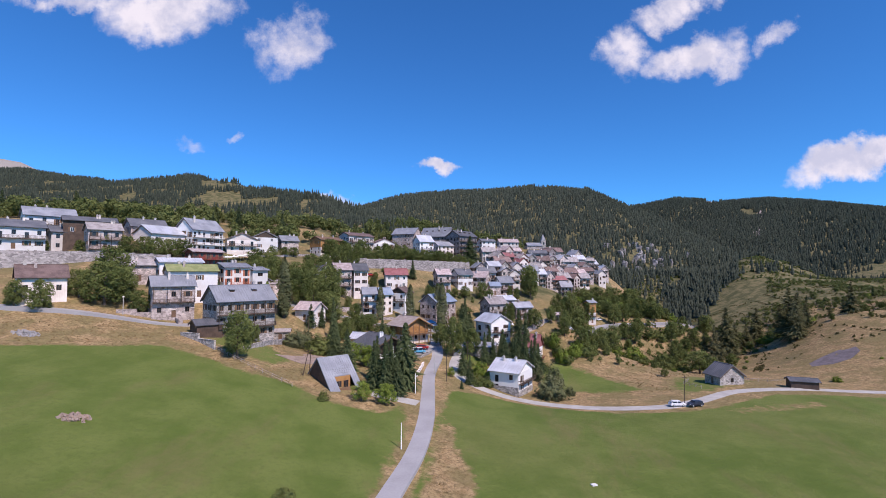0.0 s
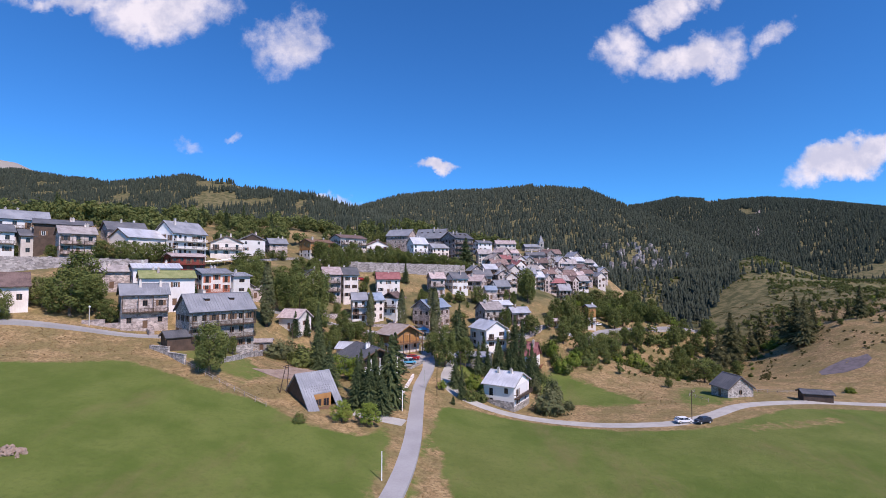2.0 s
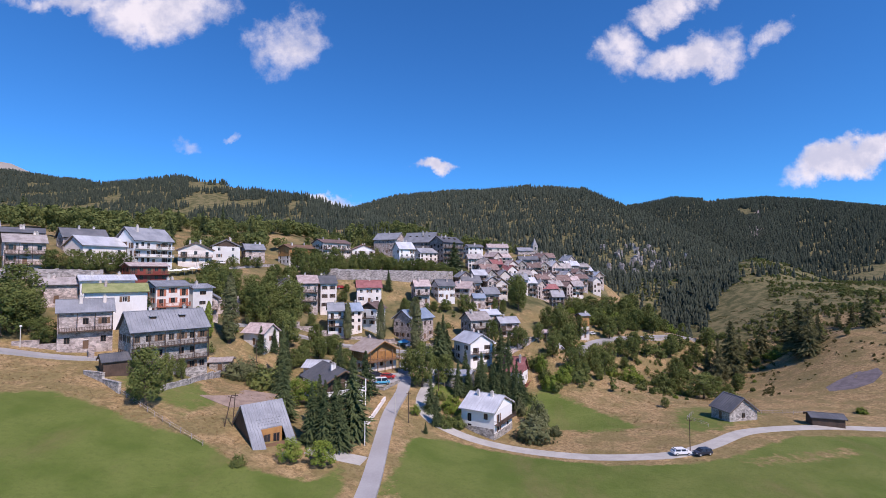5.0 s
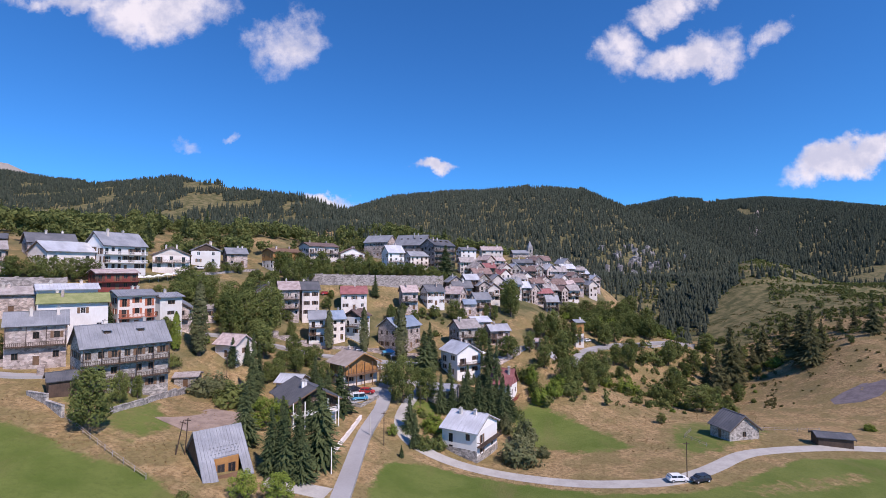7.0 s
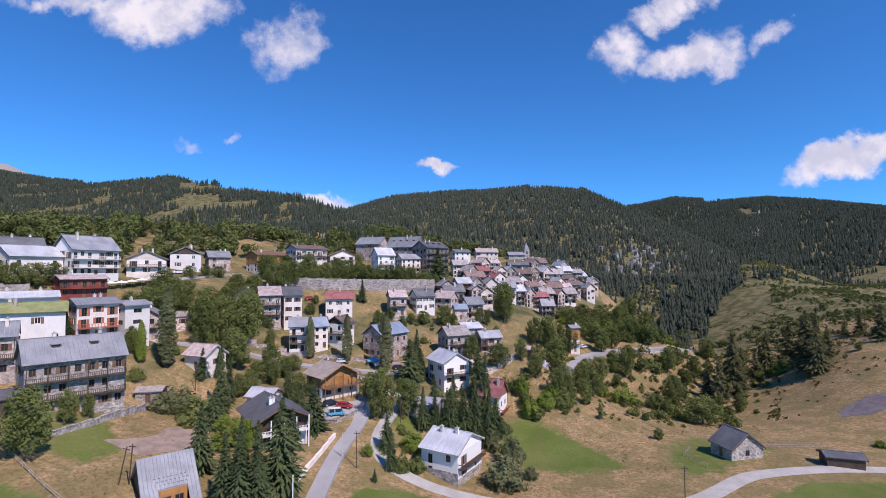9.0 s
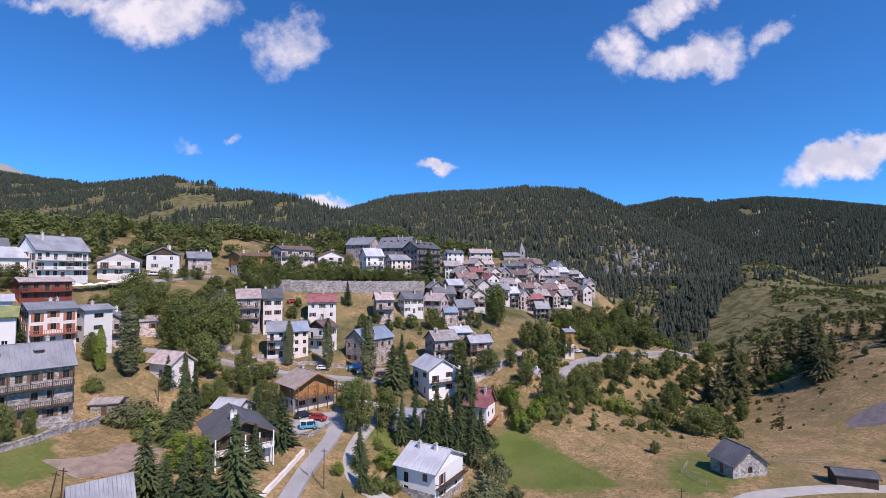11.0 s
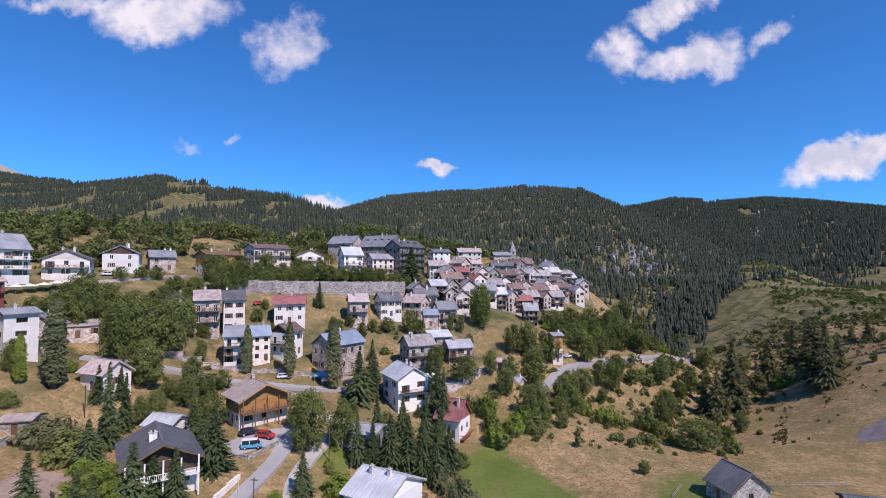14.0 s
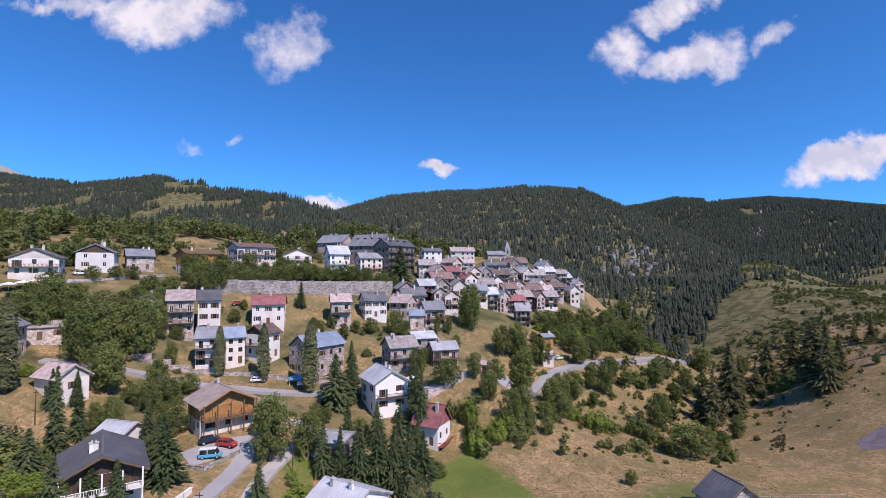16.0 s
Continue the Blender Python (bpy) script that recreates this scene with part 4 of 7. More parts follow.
def roof_slabs(L, d, rise, ez, seam, thick=0.2):
    """A gable roof of two thick slabs, with raised seams, its eaves at height ez."""
    s = Soup()
    for side in (-1, 1):
        n = Vector((0, side * rise, d / 2)).normalized() * thick
        e0, e1 = Vector((-L / 2, side * d / 2, ez)), Vector((L / 2, side * d / 2, ez))
        r0, r1 = Vector((-L / 2, 0, ez + rise)), Vector((L / 2, 0, ez + rise))
        k = len(s.v)
        s.v += [e0, e1, r1, r0, e0 + n, e1 + n, r1 + Vector((0, 0, thick)), r0 + Vector((0, 0, thick))]
        for q in ((0, 3, 2, 1), (4, 5, 6, 7), (0, 1, 5, 4), (0, 4, 7, 3), (1, 2, 6, 5)):
            s.f.append([k + i for i in (q if side < 0 else q[::-1])])
    return s


CAM_MID = Vector((18, 36))


def house(h, rnd):
    """A house from its site: pierced walls, gable roof, windows, doors, shutters, balconies and chimneys."""
    a, b = Vector(h["a"]), Vector(h["b"])
    along = (b - a).normalized()
    mid = (a + b) / 2
    L0, d, rise, wall = (b - a).length, h["d"], h["rise"], h["wall"]
    ov = 1.0 if h.get("group") else 0.75 if wall > 3.5 else 0.35
    og = 1.6 if h.get("posts") else 0.5
    L, D = L0 - 2 * og, d - 2 * ov
    base_z = h["zr"] - rise - wall
    ground = min(ground_at(*(mid + along * sx * L / 2 + Vector((-along.y, along.x)) * sy * D / 2)) for sx in (-1, 1) for sy in (-1, 1))
    foot = min(base_z, ground) - 0.6 - base_z
    root = new(h["kind"])
    root.empty_display_size = 0.5
    root.matrix_basis = pose(mid.x, mid.y, base_z, 0, 0, math.degrees(math.atan2(along.y, along.x)))
    tagged(root, h["label"], h["kind"] if h["kind"] != "apartments" else "apartment building", h.get("group", ""))
    ez = wall + ov * rise / (d / 2)
    to_cam = (root.matrix_basis.to_3x3().inverted() @ (CAM_MID - mid).to_3d()).normalized()
    s = Soup()
    sides = {"f": (Vector((-L / 2, -D / 2, 0)), Vector((1, 0, 0)), L), "r": (Vector((L / 2, -D / 2, 0)), Vector((0, 1, 0)), D),
             "k": (Vector((L / 2, D / 2, 0)), Vector((-1, 0, 0)), L), "l": (Vector((-L / 2, D / 2, 0)), Vector((0, -1, 0)), D)}
    rows_n, cols = h.get("rows_n", 2), h.get("cols", 2)
    if h.get("group"):
        cols += 1
        h.setdefault("balcony", "f")
    storey = wall / max(rows_n, 1)
    shut = h.get("shutters")
    todo = []
    for key, (p0, ux, w) in sides.items():
        out = ux.cross(Vector((0, 0, 1)))
        holes = []
        seen = out.dot(to_cam)
        if seen > -0.05 and cols:
            n = cols if key in "fk" else max(1, min(cols, int(w / 2.6)))
            n = max(1, min(n, int(w / 1.7)))
            for i in range(rows_n):
                for j in range(n):
                    ww, wh = (2.2, 1.1) if h.get("wide") else (1.25, min(1.65, storey * 0.6)) if h.get("group") else (1.15, min(1.5, storey * 0.52))
                    x = w * (j + 0.5) / n + rnd.uniform(-0.08, 0.08)
                    z = storey * i + storey * 0.36
                    door = (i == 0 and j == n // 2 and key in "fk") or (h.get("balcony") and i > 0 and j % 2 == 0 and not h.get("wide"))
                    if rnd.random() < 0.08 and not door:
                        continue
                    if door:
                        z, wh = storey * i + 0.12, min(2.05, storey * 0.8)
                    q = (max(0.15, x - ww / 2), z, min(w - 0.15, x + ww / 2), z + wh)
                    if q[2] - q[0] < 0.5:
                        continue
                    holes.append(q)
                    todo.append((p0 + ux * (q[0] + q[2]) / 2 + Vector((0, 0, z)), ux, out, q[2] - q[0], wh, door and i == 0))
        lo = p0 + Vector((0, 0, foot))
        s.face(lo, lo + ux * w, p0 + ux * w, p0)
        pierced(s, p0, ux, w, wall, holes)
    part_walls = piece("wall", s.weld().mesh("wall", h["walls"]), root)
    peak = wall + (D / 2) * rise / (d / 2)
    for sx in (-1, 1):
        g = Soup()
        pts = [Vector((sx * L / 2, -D / 2, wall)), Vector((sx * L / 2, D / 2, wall)), Vector((sx * L / 2, 0, peak + 0.1))]
        inner = [p - Vector((sx * 0.25, 0, 0)) for p in pts]
        for tri in (pts, inner[::-1]):
            g.face(*(tri if sx > 0 else tri[::-1]))
        piece("gable", g.mesh("gable", h.get("gable") or h.get("upper") or h["walls"]), root)
    seam = 0.0 if h["roof"].startswith("tile") or h["roof"] == "moss" else 0.75
    roof = piece("roof", roof_slabs(L0, d, rise, wall, seam).mesh("roof", h["roof"]), root)
    board_mat = h.get("boards") or rnd.choice(["wood_dark", "wood_dark", "wood_brown", "stone_dark"])
    for sx in (-1, 1):
        q = Soup()
        for sy in (-1, 1):
            k = len(q.v)
            for x in (sx * L0 / 2 - sx * 0.02, sx * L0 / 2 - sx * 0.1):
                q.v += [Vector((x, sy * d / 2, wall - 0.3)), Vector((x, 0, wall + rise - 0.3)), Vector((x, 0, wall + rise - 0.01)), Vector((x, sy * d / 2, wall - 0.01))]
            q.f += [[k + i for i in f] for f in ((0, 1, 2, 3), (7, 6, 5, 4), (0, 4, 5, 1), (3, 2, 6, 7), (0, 3, 7, 4))]
        piece("barge_board", q.mesh("barge_board", board_mat), roof)
    cap = Soup()
    cap.box(-L0 / 2, -0.16, wall + rise + 0.16, L0 / 2, 0.16, wall + rise + 0.27)
    piece("ridge_cap", cap.mesh("ridge_cap", h["roof"]), roof)
    if seam and mid.y < 200 and (mid - CAM_MID).length < 170:
        slope = math.hypot(d / 2, rise)
        bar_mesh = Soup()
        bar_mesh.box(-0.03, 0, 0, 0.03, slope, 0.06)
        bar_me = bar_mesh.mesh("seam", h["roof"])
        sy = -1 if to_cam.y < 0 else 1
        cnt = max(2, int(L0 / seam))
        for i in range(cnt + 1):
            up = Vector((0, -sy * d / 2, rise)).normalized()
            nn = Vector((0, sy * rise, d / 2)).normalized()
            m = Matrix(((-sy, 0, 0), up, nn)).transposed().to_4x4()
            m.translation = Vector((-L0 / 2 + 0.05 + (L0 - 0.1) * i / cnt, sy * d / 2, wall)) + nn * 0.198
            piece("seam", bar_me, roof, m)
    if h.get("base"):
        q = Soup()
        q.box(-L / 2 - 0.08, -D / 2 - 0.08, foot, L / 2 + 0.08, -D / 2 - 0.003, 2.2)
        q.box(L / 2 + 0.003, -D / 2 - 0.08, foot, L / 2 + 0.08, D / 2, 1.0)
        piece("stone_base", q.mesh("stone_base", h["base"]), root)
    if h.get("upper"):
        q = Soup()
        z0 = wall * 0.52
        for key, (p0, ux, w) in sides.items():
            out = ux.cross(Vector((0, 0, 1)))
            if out.dot(to_cam) > -0.05 and (key in "lr" or not h.get("upper_end")):
                hs = [((t[0] - p0).dot(ux) - t[3] / 2, t[0].z - z0, (t[0] - p0).dot(ux) + t[3] / 2, t[0].z - z0 + t[4]) for t in todo if t[2] == out and t[0].z > z0]
                pierced(q, p0 + Vector((0, 0, z0)) + out * 0.06, ux, w, wall - z0, hs, 0.06)
        piece("timber_cladding", q.weld().mesh("timber_cladding", h["upper"]), root)
    frame_mat = h.get("tone") or rnd.choice(["frame_white", "wood_brown", "wood_brown", "wood_dark"])
    for p, ux, out, w, hh, door in todo:
        turn = Matrix((ux.to_tuple() + (0,), (-out).to_tuple() + (0,), (0, 0, 1, 0), (0, 0, 0, 1))).transposed()
        m = Matrix.Translation(p - out * 0.12) @ turn
        if door:
            piece("door", unit_mesh("door", w, hh, "wood_brown"), root, m)
            continue
        win = piece("window", unit_mesh("frame", w, hh, frame_mat), root, m)
        piece("pane", unit_mesh("pane", w, hh, "glass"), win)
        if shut or rnd.random() < 0.3:
            sm = shut or rnd.choice(["wood_brown", "wood_dark"])
            for sx in (-1, 1):
                piece("shutter", unit_mesh("shutter", w / 2, hh, sm), root, Matrix.Translation(p + ux * sx * w * 0.77 + out * 0.005) @ turn)
    # galleries and balconies
    faces = []
    front = "f" if to_cam.y < 0 else "k"
    end = "r" if to_cam.x > 0 else "l"
    if h.get("balcony") == "f":
        faces = [(front, i) for i in range(1, max(2, min(rows_n, h.get("storeys", 3 if h.get("group") else 2))))]
    elif h.get("balcony") == "b":
        faces = [(end, 1 if rows_n > 1 else 0)]
    elif h.get("gallery"):
        faces = [(front, rows_n - 1 - i) for i in range(h["gallery"])]
    bm_mat = h.get("balcony_mat", "wood_dark")
    for key, i in faces:
        p0, ux, w = sides[key]
        out = ux.cross(Vector((0, 0, 1)))
        z = storey * i + 0.05
        turn = Matrix((ux.to_tuple() + (0,), (-out).to_tuple() + (0,), (0, 0, 1, 0), (0, 0, 0, 1))).transposed()
        m = Matrix.Translation(p0 + Vector((0, 0, z))) @ turn
        q = Soup()
        deep = 2.0 if h.get("posts") else 1.25
        q.box(0.1, -deep, -0.14, w - 0.1, 0.0, 0.0)
        bal = piece("balcony", q.mesh("balcony", bm_mat if bm_mat != "white" else "concrete"), root, m)
        q = Soup()
        q.box(0.1, -deep, 0.92, w - 0.1, -deep + 0.08, 1.0)
        q.box(0.1, -deep + 0.02, 0.12, w - 0.1, -deep + 0.06, 0.2)
        cnt = int(w / 0.32)
        for j in range(cnt + 1):
            x = 0.12 + (w - 0.24) * j / cnt
            q.box(x - 0.04, -deep + 0.02, 0.0, x + 0.04, -deep + 0.06, 0.95)
        for x in (0.1, w - 0.18):
            q.box(x, -deep + 0.08, 0.86, x + 0.08, 0.0, 0.98)
        piece("railing", q.mesh("railing", bm_mat), bal)
        if h.get("posts"):
            for j in range(5):
                q = Soup()
                x = 0.22 + (w - 0.44) * j / 4
                q.box(x - 0.11, -deep + 0.1, -storey * i - 1.2, x + 0.11, -deep + 0.32, storey + 0.5)
                piece("post", q.mesh("post", h["posts"]), bal)
        if h.get("gallery"):
            cnt = max(2, int(w / 2.8))
            for j in range(cnt + 1):
                q = Soup()
                x = 0.2 + (w - 0.4) * j / cnt
                q.box(x - 0.07, -deep + 0.1, 0, x + 0.07, -deep + 0.24, storey - 0.1)
                piece("post", q.mesh("post", "wood_dark"), bal)
    for i in range(h.get("dormers", 0)):
        x = -L / 2 + L * (i + 0.8) / (h["dormers"] + 0.6)
        sy = -1 if front == "f" else 1
        y = sy * d * 0.22
        z = wall + rise * 0.56
        q = Soup()
        q.box(x - 0.6, min(y, y - sy * 1.4), z - 0.2, x + 0.6, max(y, y - sy * 1.4), z + 0.85)
        dm = piece("dormer", q.mesh("dormer", "wood_dark"), root)
        q = Soup()
        q.box(x - 0.85, min(y + sy * 0.25, y - sy * 1.7), z + 0.85, x + 0.85, max(y + sy * 0.25, y - sy * 1.7), z + 1.0)
        piece("dormer_roof", q.mesh("dormer_roof", h["roof"]), dm)
    if wall > 4:
        for i in range(2 if L > 9 else 1):
            x, y = rnd.uniform(-0.35, 0.35) * L, rnd.uniform(-0.2, 0.2) * D
            zt = wall + rise + 0.9
            zb = wall + rise * (1 - abs(y) / (d / 2)) - 0.3
            q = Soup()
            q.box(x - 0.32, y - 0.32, zb, x + 0.32, y + 0.32, zt)
            ch = piece("chimney", q.mesh("chimney", "white" if h.get("white_chimney") else rnd.choice(["concrete", "stone_pink", "white_warm"])), root)
            q = Soup()
            q.box(x - 0.42, y - 0.42, zt, x + 0.42, y + 0.42, zt + 0.1)
            q.box(x - 0.12, y - 0.12, zt + 0.1, x + 0.12, y + 0.12, zt + 0.4)
            piece("chimney_cap", q.mesh("chimney_cap", "concrete"), ch)
    return root


RND = random.Random(11)
for h in HOUSES:
    house(h, RND)

# ---- plants ----
def leaf_sprays(rnd, pts, centres, size):
    """Small leaf sprays, one three-cornered face each, turned outwards from their clump."""
    v, f = [], []
    for p, c in zip(pts, centres):
        n = p - c
        n = (n.normalized() if n.length > 1e-3 else Vector((0, 0, 1))) + Vector((rnd.uniform(-1, 1), rnd.uniform(-1, 1), rnd.uniform(-0.6, 1))) * 0.6
        n.normalize()
        a = n.cross(Vector((rnd.uniform(-1, 1), rnd.uniform(-1, 1), rnd.uniform(-1, 1)))).normalized()
        b = n.cross(a)
        s = size * rnd.uniform(0.6, 1.4)
        k = len(v)
        v += [p - a * s - b * s * 0.6, p + a * s - b * s * 0.5, p + b * s]
        f.append([k, k + 1, k + 2])
    return v, f


def broad_tree(rnd, mat, lobes=22, leaves=4200, spread=0.36, low=0.10, name="tree", label="leafy broadleaf tree on the village slope"):
    """Unit-height broadleaf: tapered trunk, limbs and an egg-shaped crown of uneven lobes."""
    root = new(name)
    root.empty_display_size = 0.2
    tagged(root, label, "tree")
    s = Soup()
    s.bar((0, 0, -0.08), (0.01, 0, low), 0.030, 7, 0.024)
    s.bar((0.01, 0, low), (0, 0.02, 0.62), 0.024, 6, 0.01)
    balls = [(Vector((0, 0, 0.86)), 0.12), (Vector((0, 0, 0.6)), 0.20), (Vector((0.02, 0, 0.4)), 0.20)]
    half = (1 - low) / 2
    for i in range(lobes):
        a = 2.4 * i + rnd.uniform(-0.5, 0.5)
        z = low + 0.08 + (0.94 - low - 0.10) * ((i + 0.5) / lobes) ** 1.1
        widest = spread * math.sqrt(max(0.05, 1 - ((z - low - half * 0.92) / half) ** 2))
        rad = rnd.uniform(0.08, 0.145)
        r = max(0.02, widest - rad * 0.75) * rnd.uniform(0.75, 1.1)
        c = Vector((math.cos(a) * r, math.sin(a) * r, z))
        balls.append((c, rad))
        if i % 2:
            s.bar((0, 0, z * 0.6 + 0.04), c, 0.010, 5, 0.003)
    piece("trunk", s.mesh("trunk", "bark"), root)
    pts, centres = [], []
    weight = [r * r for c, r in balls]
    for c, r in rnd.choices(balls, weight, k=leaves):
        d = Vector((rnd.gauss(0, 1), rnd.gauss(0, 1), rnd.gauss(0, 0.9))).normalized()
        pts.append(c + d * r * (0.62 + 0.45 * rnd.random()))
        centres.append(c - Vector((0, 0, r * 0.3)))
    v, f = leaf_sprays(rnd, pts, centres, 0.0185)
    piece("crown", mesh_of("crown", v, f, [mat]), root)
    return root


def conifer(rnd, wide=0.22, mat="needle", thin=1.0, name="conifer", label="dark green spruce standing among the houses"):
    """Unit-height spruce: a straight trunk and whorls of drooping sprays."""
    root = new(name)
    root.empty_display_size = 0.2
    tagged(root, label, "tree")
    s = Soup()
    s.bar((0, 0, -0.05), (0, 0, 0.97), 0.018, 6, 0.003)
    v, f = [], []
    rows_n = 62
    for i in range(rows_n):
        t = i / (rows_n - 1)
        whorl = wide * (1 - t) ** 0.82 * rnd.uniform(0.8, 1.12) + 0.012
        for j in range(int((4 + 7 * (1 - t)) * thin)):
            z = 0.07 + 0.91 * t + rnd.uniform(-0.012, 0.012)
            a = rnd.uniform(0, 2 * math.pi)
            ln = whorl * rnd.uniform(0.55, 1.15)
            way = Vector((math.cos(a), math.sin(a), 0))
            side = Vector((-way.y, way.x, 0))
            drop = rnd.uniform(0.05, 0.5)
            for q in range(5):
                u0 = 0.08 + q * 0.18
                u1 = u0 + 0.27
                w = 0.030 * (1.2 - u0) * rnd.uniform(0.6, 1.4) * (0.45 + 0.55 * (1 - t)) + 0.005
                p0 = Vector((0, 0, z)) + way * ln * u0 - Vector((0, 0, ln * drop * u0 * u0))
                p1 = Vector((0, 0, z)) + way * ln * u1 + side * rnd.uniform(-0.03, 0.03) - Vector((0, 0, ln * drop * u1 * u1 + rnd.uniform(-0.008, 0.012)))
                k = len(v)
                v += [p0 - side * w - Vector((0, 0, w * rnd.uniform(0, 0.9))), p0 + Vector((0, 0, w * 0.3)), p0 + side * w - Vector((0, 0, w * rnd.uniform(0, 0.9))), p1]
                f += [[k, k + 3, k + 1], [k + 1, k + 3, k + 2]]
    piece("trunk", s.mesh("trunk", "bark"), root)
    piece("crown", mesh_of("crown", v, f, [mat]), root)
    return root


def poplar(rnd, mat, label):
    root = new("poplar")
    root.empty_display_size = 0.2
    tagged(root, label, "tree")
    s = Soup()
    s.bar((0, 0, -0.05), (0, 0, 0.9), 0.02, 6, 0.004)
    pts = []
    for i in range(3400):
        z = 0.06 + 0.94 * rnd.random()
        r = 0.082 * math.sin(math.pi * min(1, (z + 0.02)) ** 0.8) ** 0.55 * (0.45 + 0.6 * rnd.random() ** 0.6) * (1 + 0.06 * math.sin(z * 37) + 0.06 * math.sin(z * 83))
        a = rnd.uniform(0, 2 * math.pi)
        r *= 1 + 0.18 * math.sin(3 * a + z * 9)
        pts.append(Vector((math.cos(a) * r, math.sin(a) * r, z)))
    piece("trunk", s.mesh("trunk", "bark"), root)
    v, f = leaf_sprays(rnd, pts, [Vector((0, 0, p.z - 0.03)) for p in pts], 0.013)
    piece("crown", mesh_of("crown", v, f, [mat]), root)
    return root


def bush(rnd, mat, label):
    root = new("bush")
    root.empty_display_size = 0.2
    tagged(root, label, "bush")
    s = Soup()
    pts = []
    s.bar((0, 0, -0.1), (0.05, 0.02, 0.55), 0.05, 6, 0.015)
    for i in range(1700):
        d = Vector((rnd.gauss(0, 1), rnd.gauss(0, 1), abs(rnd.gauss(0, 1)))).normalized()
        k = 0.75 + 0.42 * noise.noise(d * 2.3) + 0.12 * noise.noise(d * 7)
        pts.append(Vector((d.x * 0.62, d.y * 0.62, d.z * 0.9 + 0.03)) * k * rnd.uniform(0.75, 1.0))
    piece("stem", s.mesh("stem", "bark"), root)
    v, f = leaf_sprays(rnd, pts, [Vector((p.x * 0.4, p.y * 0.4, 0.2)) for p in pts], 0.038)
    piece("crown", mesh_of("crown", v, f, [mat]), root)
    return root


PR = random.Random(5)
KINDS = {"broad": [broad_tree(PR, "leaf"), broad_tree(PR, "leaf", 26, 4400, 0.41, 0.06), broad_tree(PR, "leaf", 19, 4000, 0.33, 0.12), broad_tree(PR, "leaf", 24, 4200, 0.38, 0.09)],
         "broad_light": [broad_tree(PR, "leaf_light", 22, 4000, 0.44, 0.08, label="light green leafy fruit tree"), broad_tree(PR, "leaf_light", 20, 3800, 0.40, 0.10, label="light green leafy fruit tree")],
         "conifer": [conifer(PR), conifer(PR, 0.26), conifer(PR, 0.19)],
         "larch": [conifer(PR, 0.24, "needle_olive", 0.8, label="tall olive-green larch at the edge of the gorge"), conifer(PR, 0.28, "needle_olive", 0.7, label="tall olive-green larch at the edge of the gorge")],
         "poplar": [poplar(PR, "leaf_grey", "tall narrow grey-green poplar beside the street")], "poplar_light": [poplar(PR, "leaf_light", "slim yellow-green poplar beside the farmhouse")],
         "bush": [bush(PR, "leaf", "dense green bush on the slope"), bush(PR, "leaf", "dense green bush on the slope"), bush(PR, "leaf_light", "light green garden bush")],
         "bush_grey": [bush(PR, "leaf_grey", "grey-green leafless looking shrub by the chalet")]}
USED = set()


BREADTH = {"broad": 0.74, "broad_light": 0.82, "conifer": 0.36, "larch": 0.46, "poplar": 0.19, "poplar_light": 0.19, "bush": 1.15, "bush_grey": 1.15}


def plant(kind, *spots):
    """Trees at (x, y, height) or (x, y, height, breadth of crown)."""
    for x, y, h, *broad in spots:
        proto = PR.choice(KINDS[kind])
        if broad:
            wide = min(1.7 * h, broad[0] / BREADTH[kind])
        else:
            h *= 1.0 if kind in ("conifer", "larch") else 1.12 if x < 30 else 0.9
            wide = h * (PR.uniform(1.0, 1.2) if kind in ("conifer", "larch") else PR.uniform(1.0, 1.3))
        m = Matrix.LocRotScale((x, y, ground_at(x, y) - 0.05), Euler((0, 0, PR.uniform(0, 6.28))), (wide, wide, h))
        if proto not in USED:
            USED.add(proto)
            proto.matrix_basis = m
        else:
            ob = copy_thing(proto, Matrix())
            ob.matrix_basis = m


plant("broad", (-108, 133, 13.0), (28, 286, 13.0), (49, 251, 11.0), (102, 348, 13.0), (95, 299, 13.0), (103, 297, 13.0), (132, 298, 13.0), (83, 265, 11.0), (207, 412, 13.0), (249, 430, 12.7), (-88, 185, 10.5), (55, 207, 10.0), (-103, 124, 11.1))
plant("broad", (97, 248, 9.0), (-67, 269, 10.4), (-58, 178, 8.8), (-77, 242, 10.0), (-78, 251, 9.6), (-102, 130, 9.3), (-75, 262, 9.3), (37, 211, 7.9), (47, 271, 7.8), (108, 263, 7.4), (92, 210, 7.4), (-2, 163, 8.5))
plant("broad", (-54, 274, 8.0), (81, 212, 6.4), (-47, 181, 7.5), (23, 207, 7.5), (-110, 123, 7.4), (-110, 111, 7.4), (-13, 168, 7.4), (-11, 277, 7.3), (-116, 110, 6.7), (-33, 165, 6.7))
plant("broad", (-43, 273, 6.4), (-95, 127, 6.0), (50, 194, 5.1), (-21, 219, 5.5), (100, 213, 4.1), (-138, 155, 4.6), (-154, 151, 4.5), (-7, 182, 4.5), (65, 174, 3.6), (-31, 174, 4.1))
plant("broad", (-153, 157, 3.8))
plant("conifer", (-18, 120, 16.7), (16, 195, 16.1), (15, 174, 13.7), (-6, 211, 13.5), (-21, 117, 12.9), (-33, 120, 11.9), (-25, 119, 11.8))
plant("conifer", (9, 178, 11.0), (4, 171, 10.6), (19, 173, 10.6), (12, 168, 10.1), (8, 166, 9.9), (-27, 153, 9.1), (13, 204, 9.1), (18, 183, 8.9), (-2, 139, 8.7), (-58, 163, 8.4), (-55, 166, 8.1), (-92, 163, 7.1), (-28, 140, 6.4), (-4, 132, 2.7))
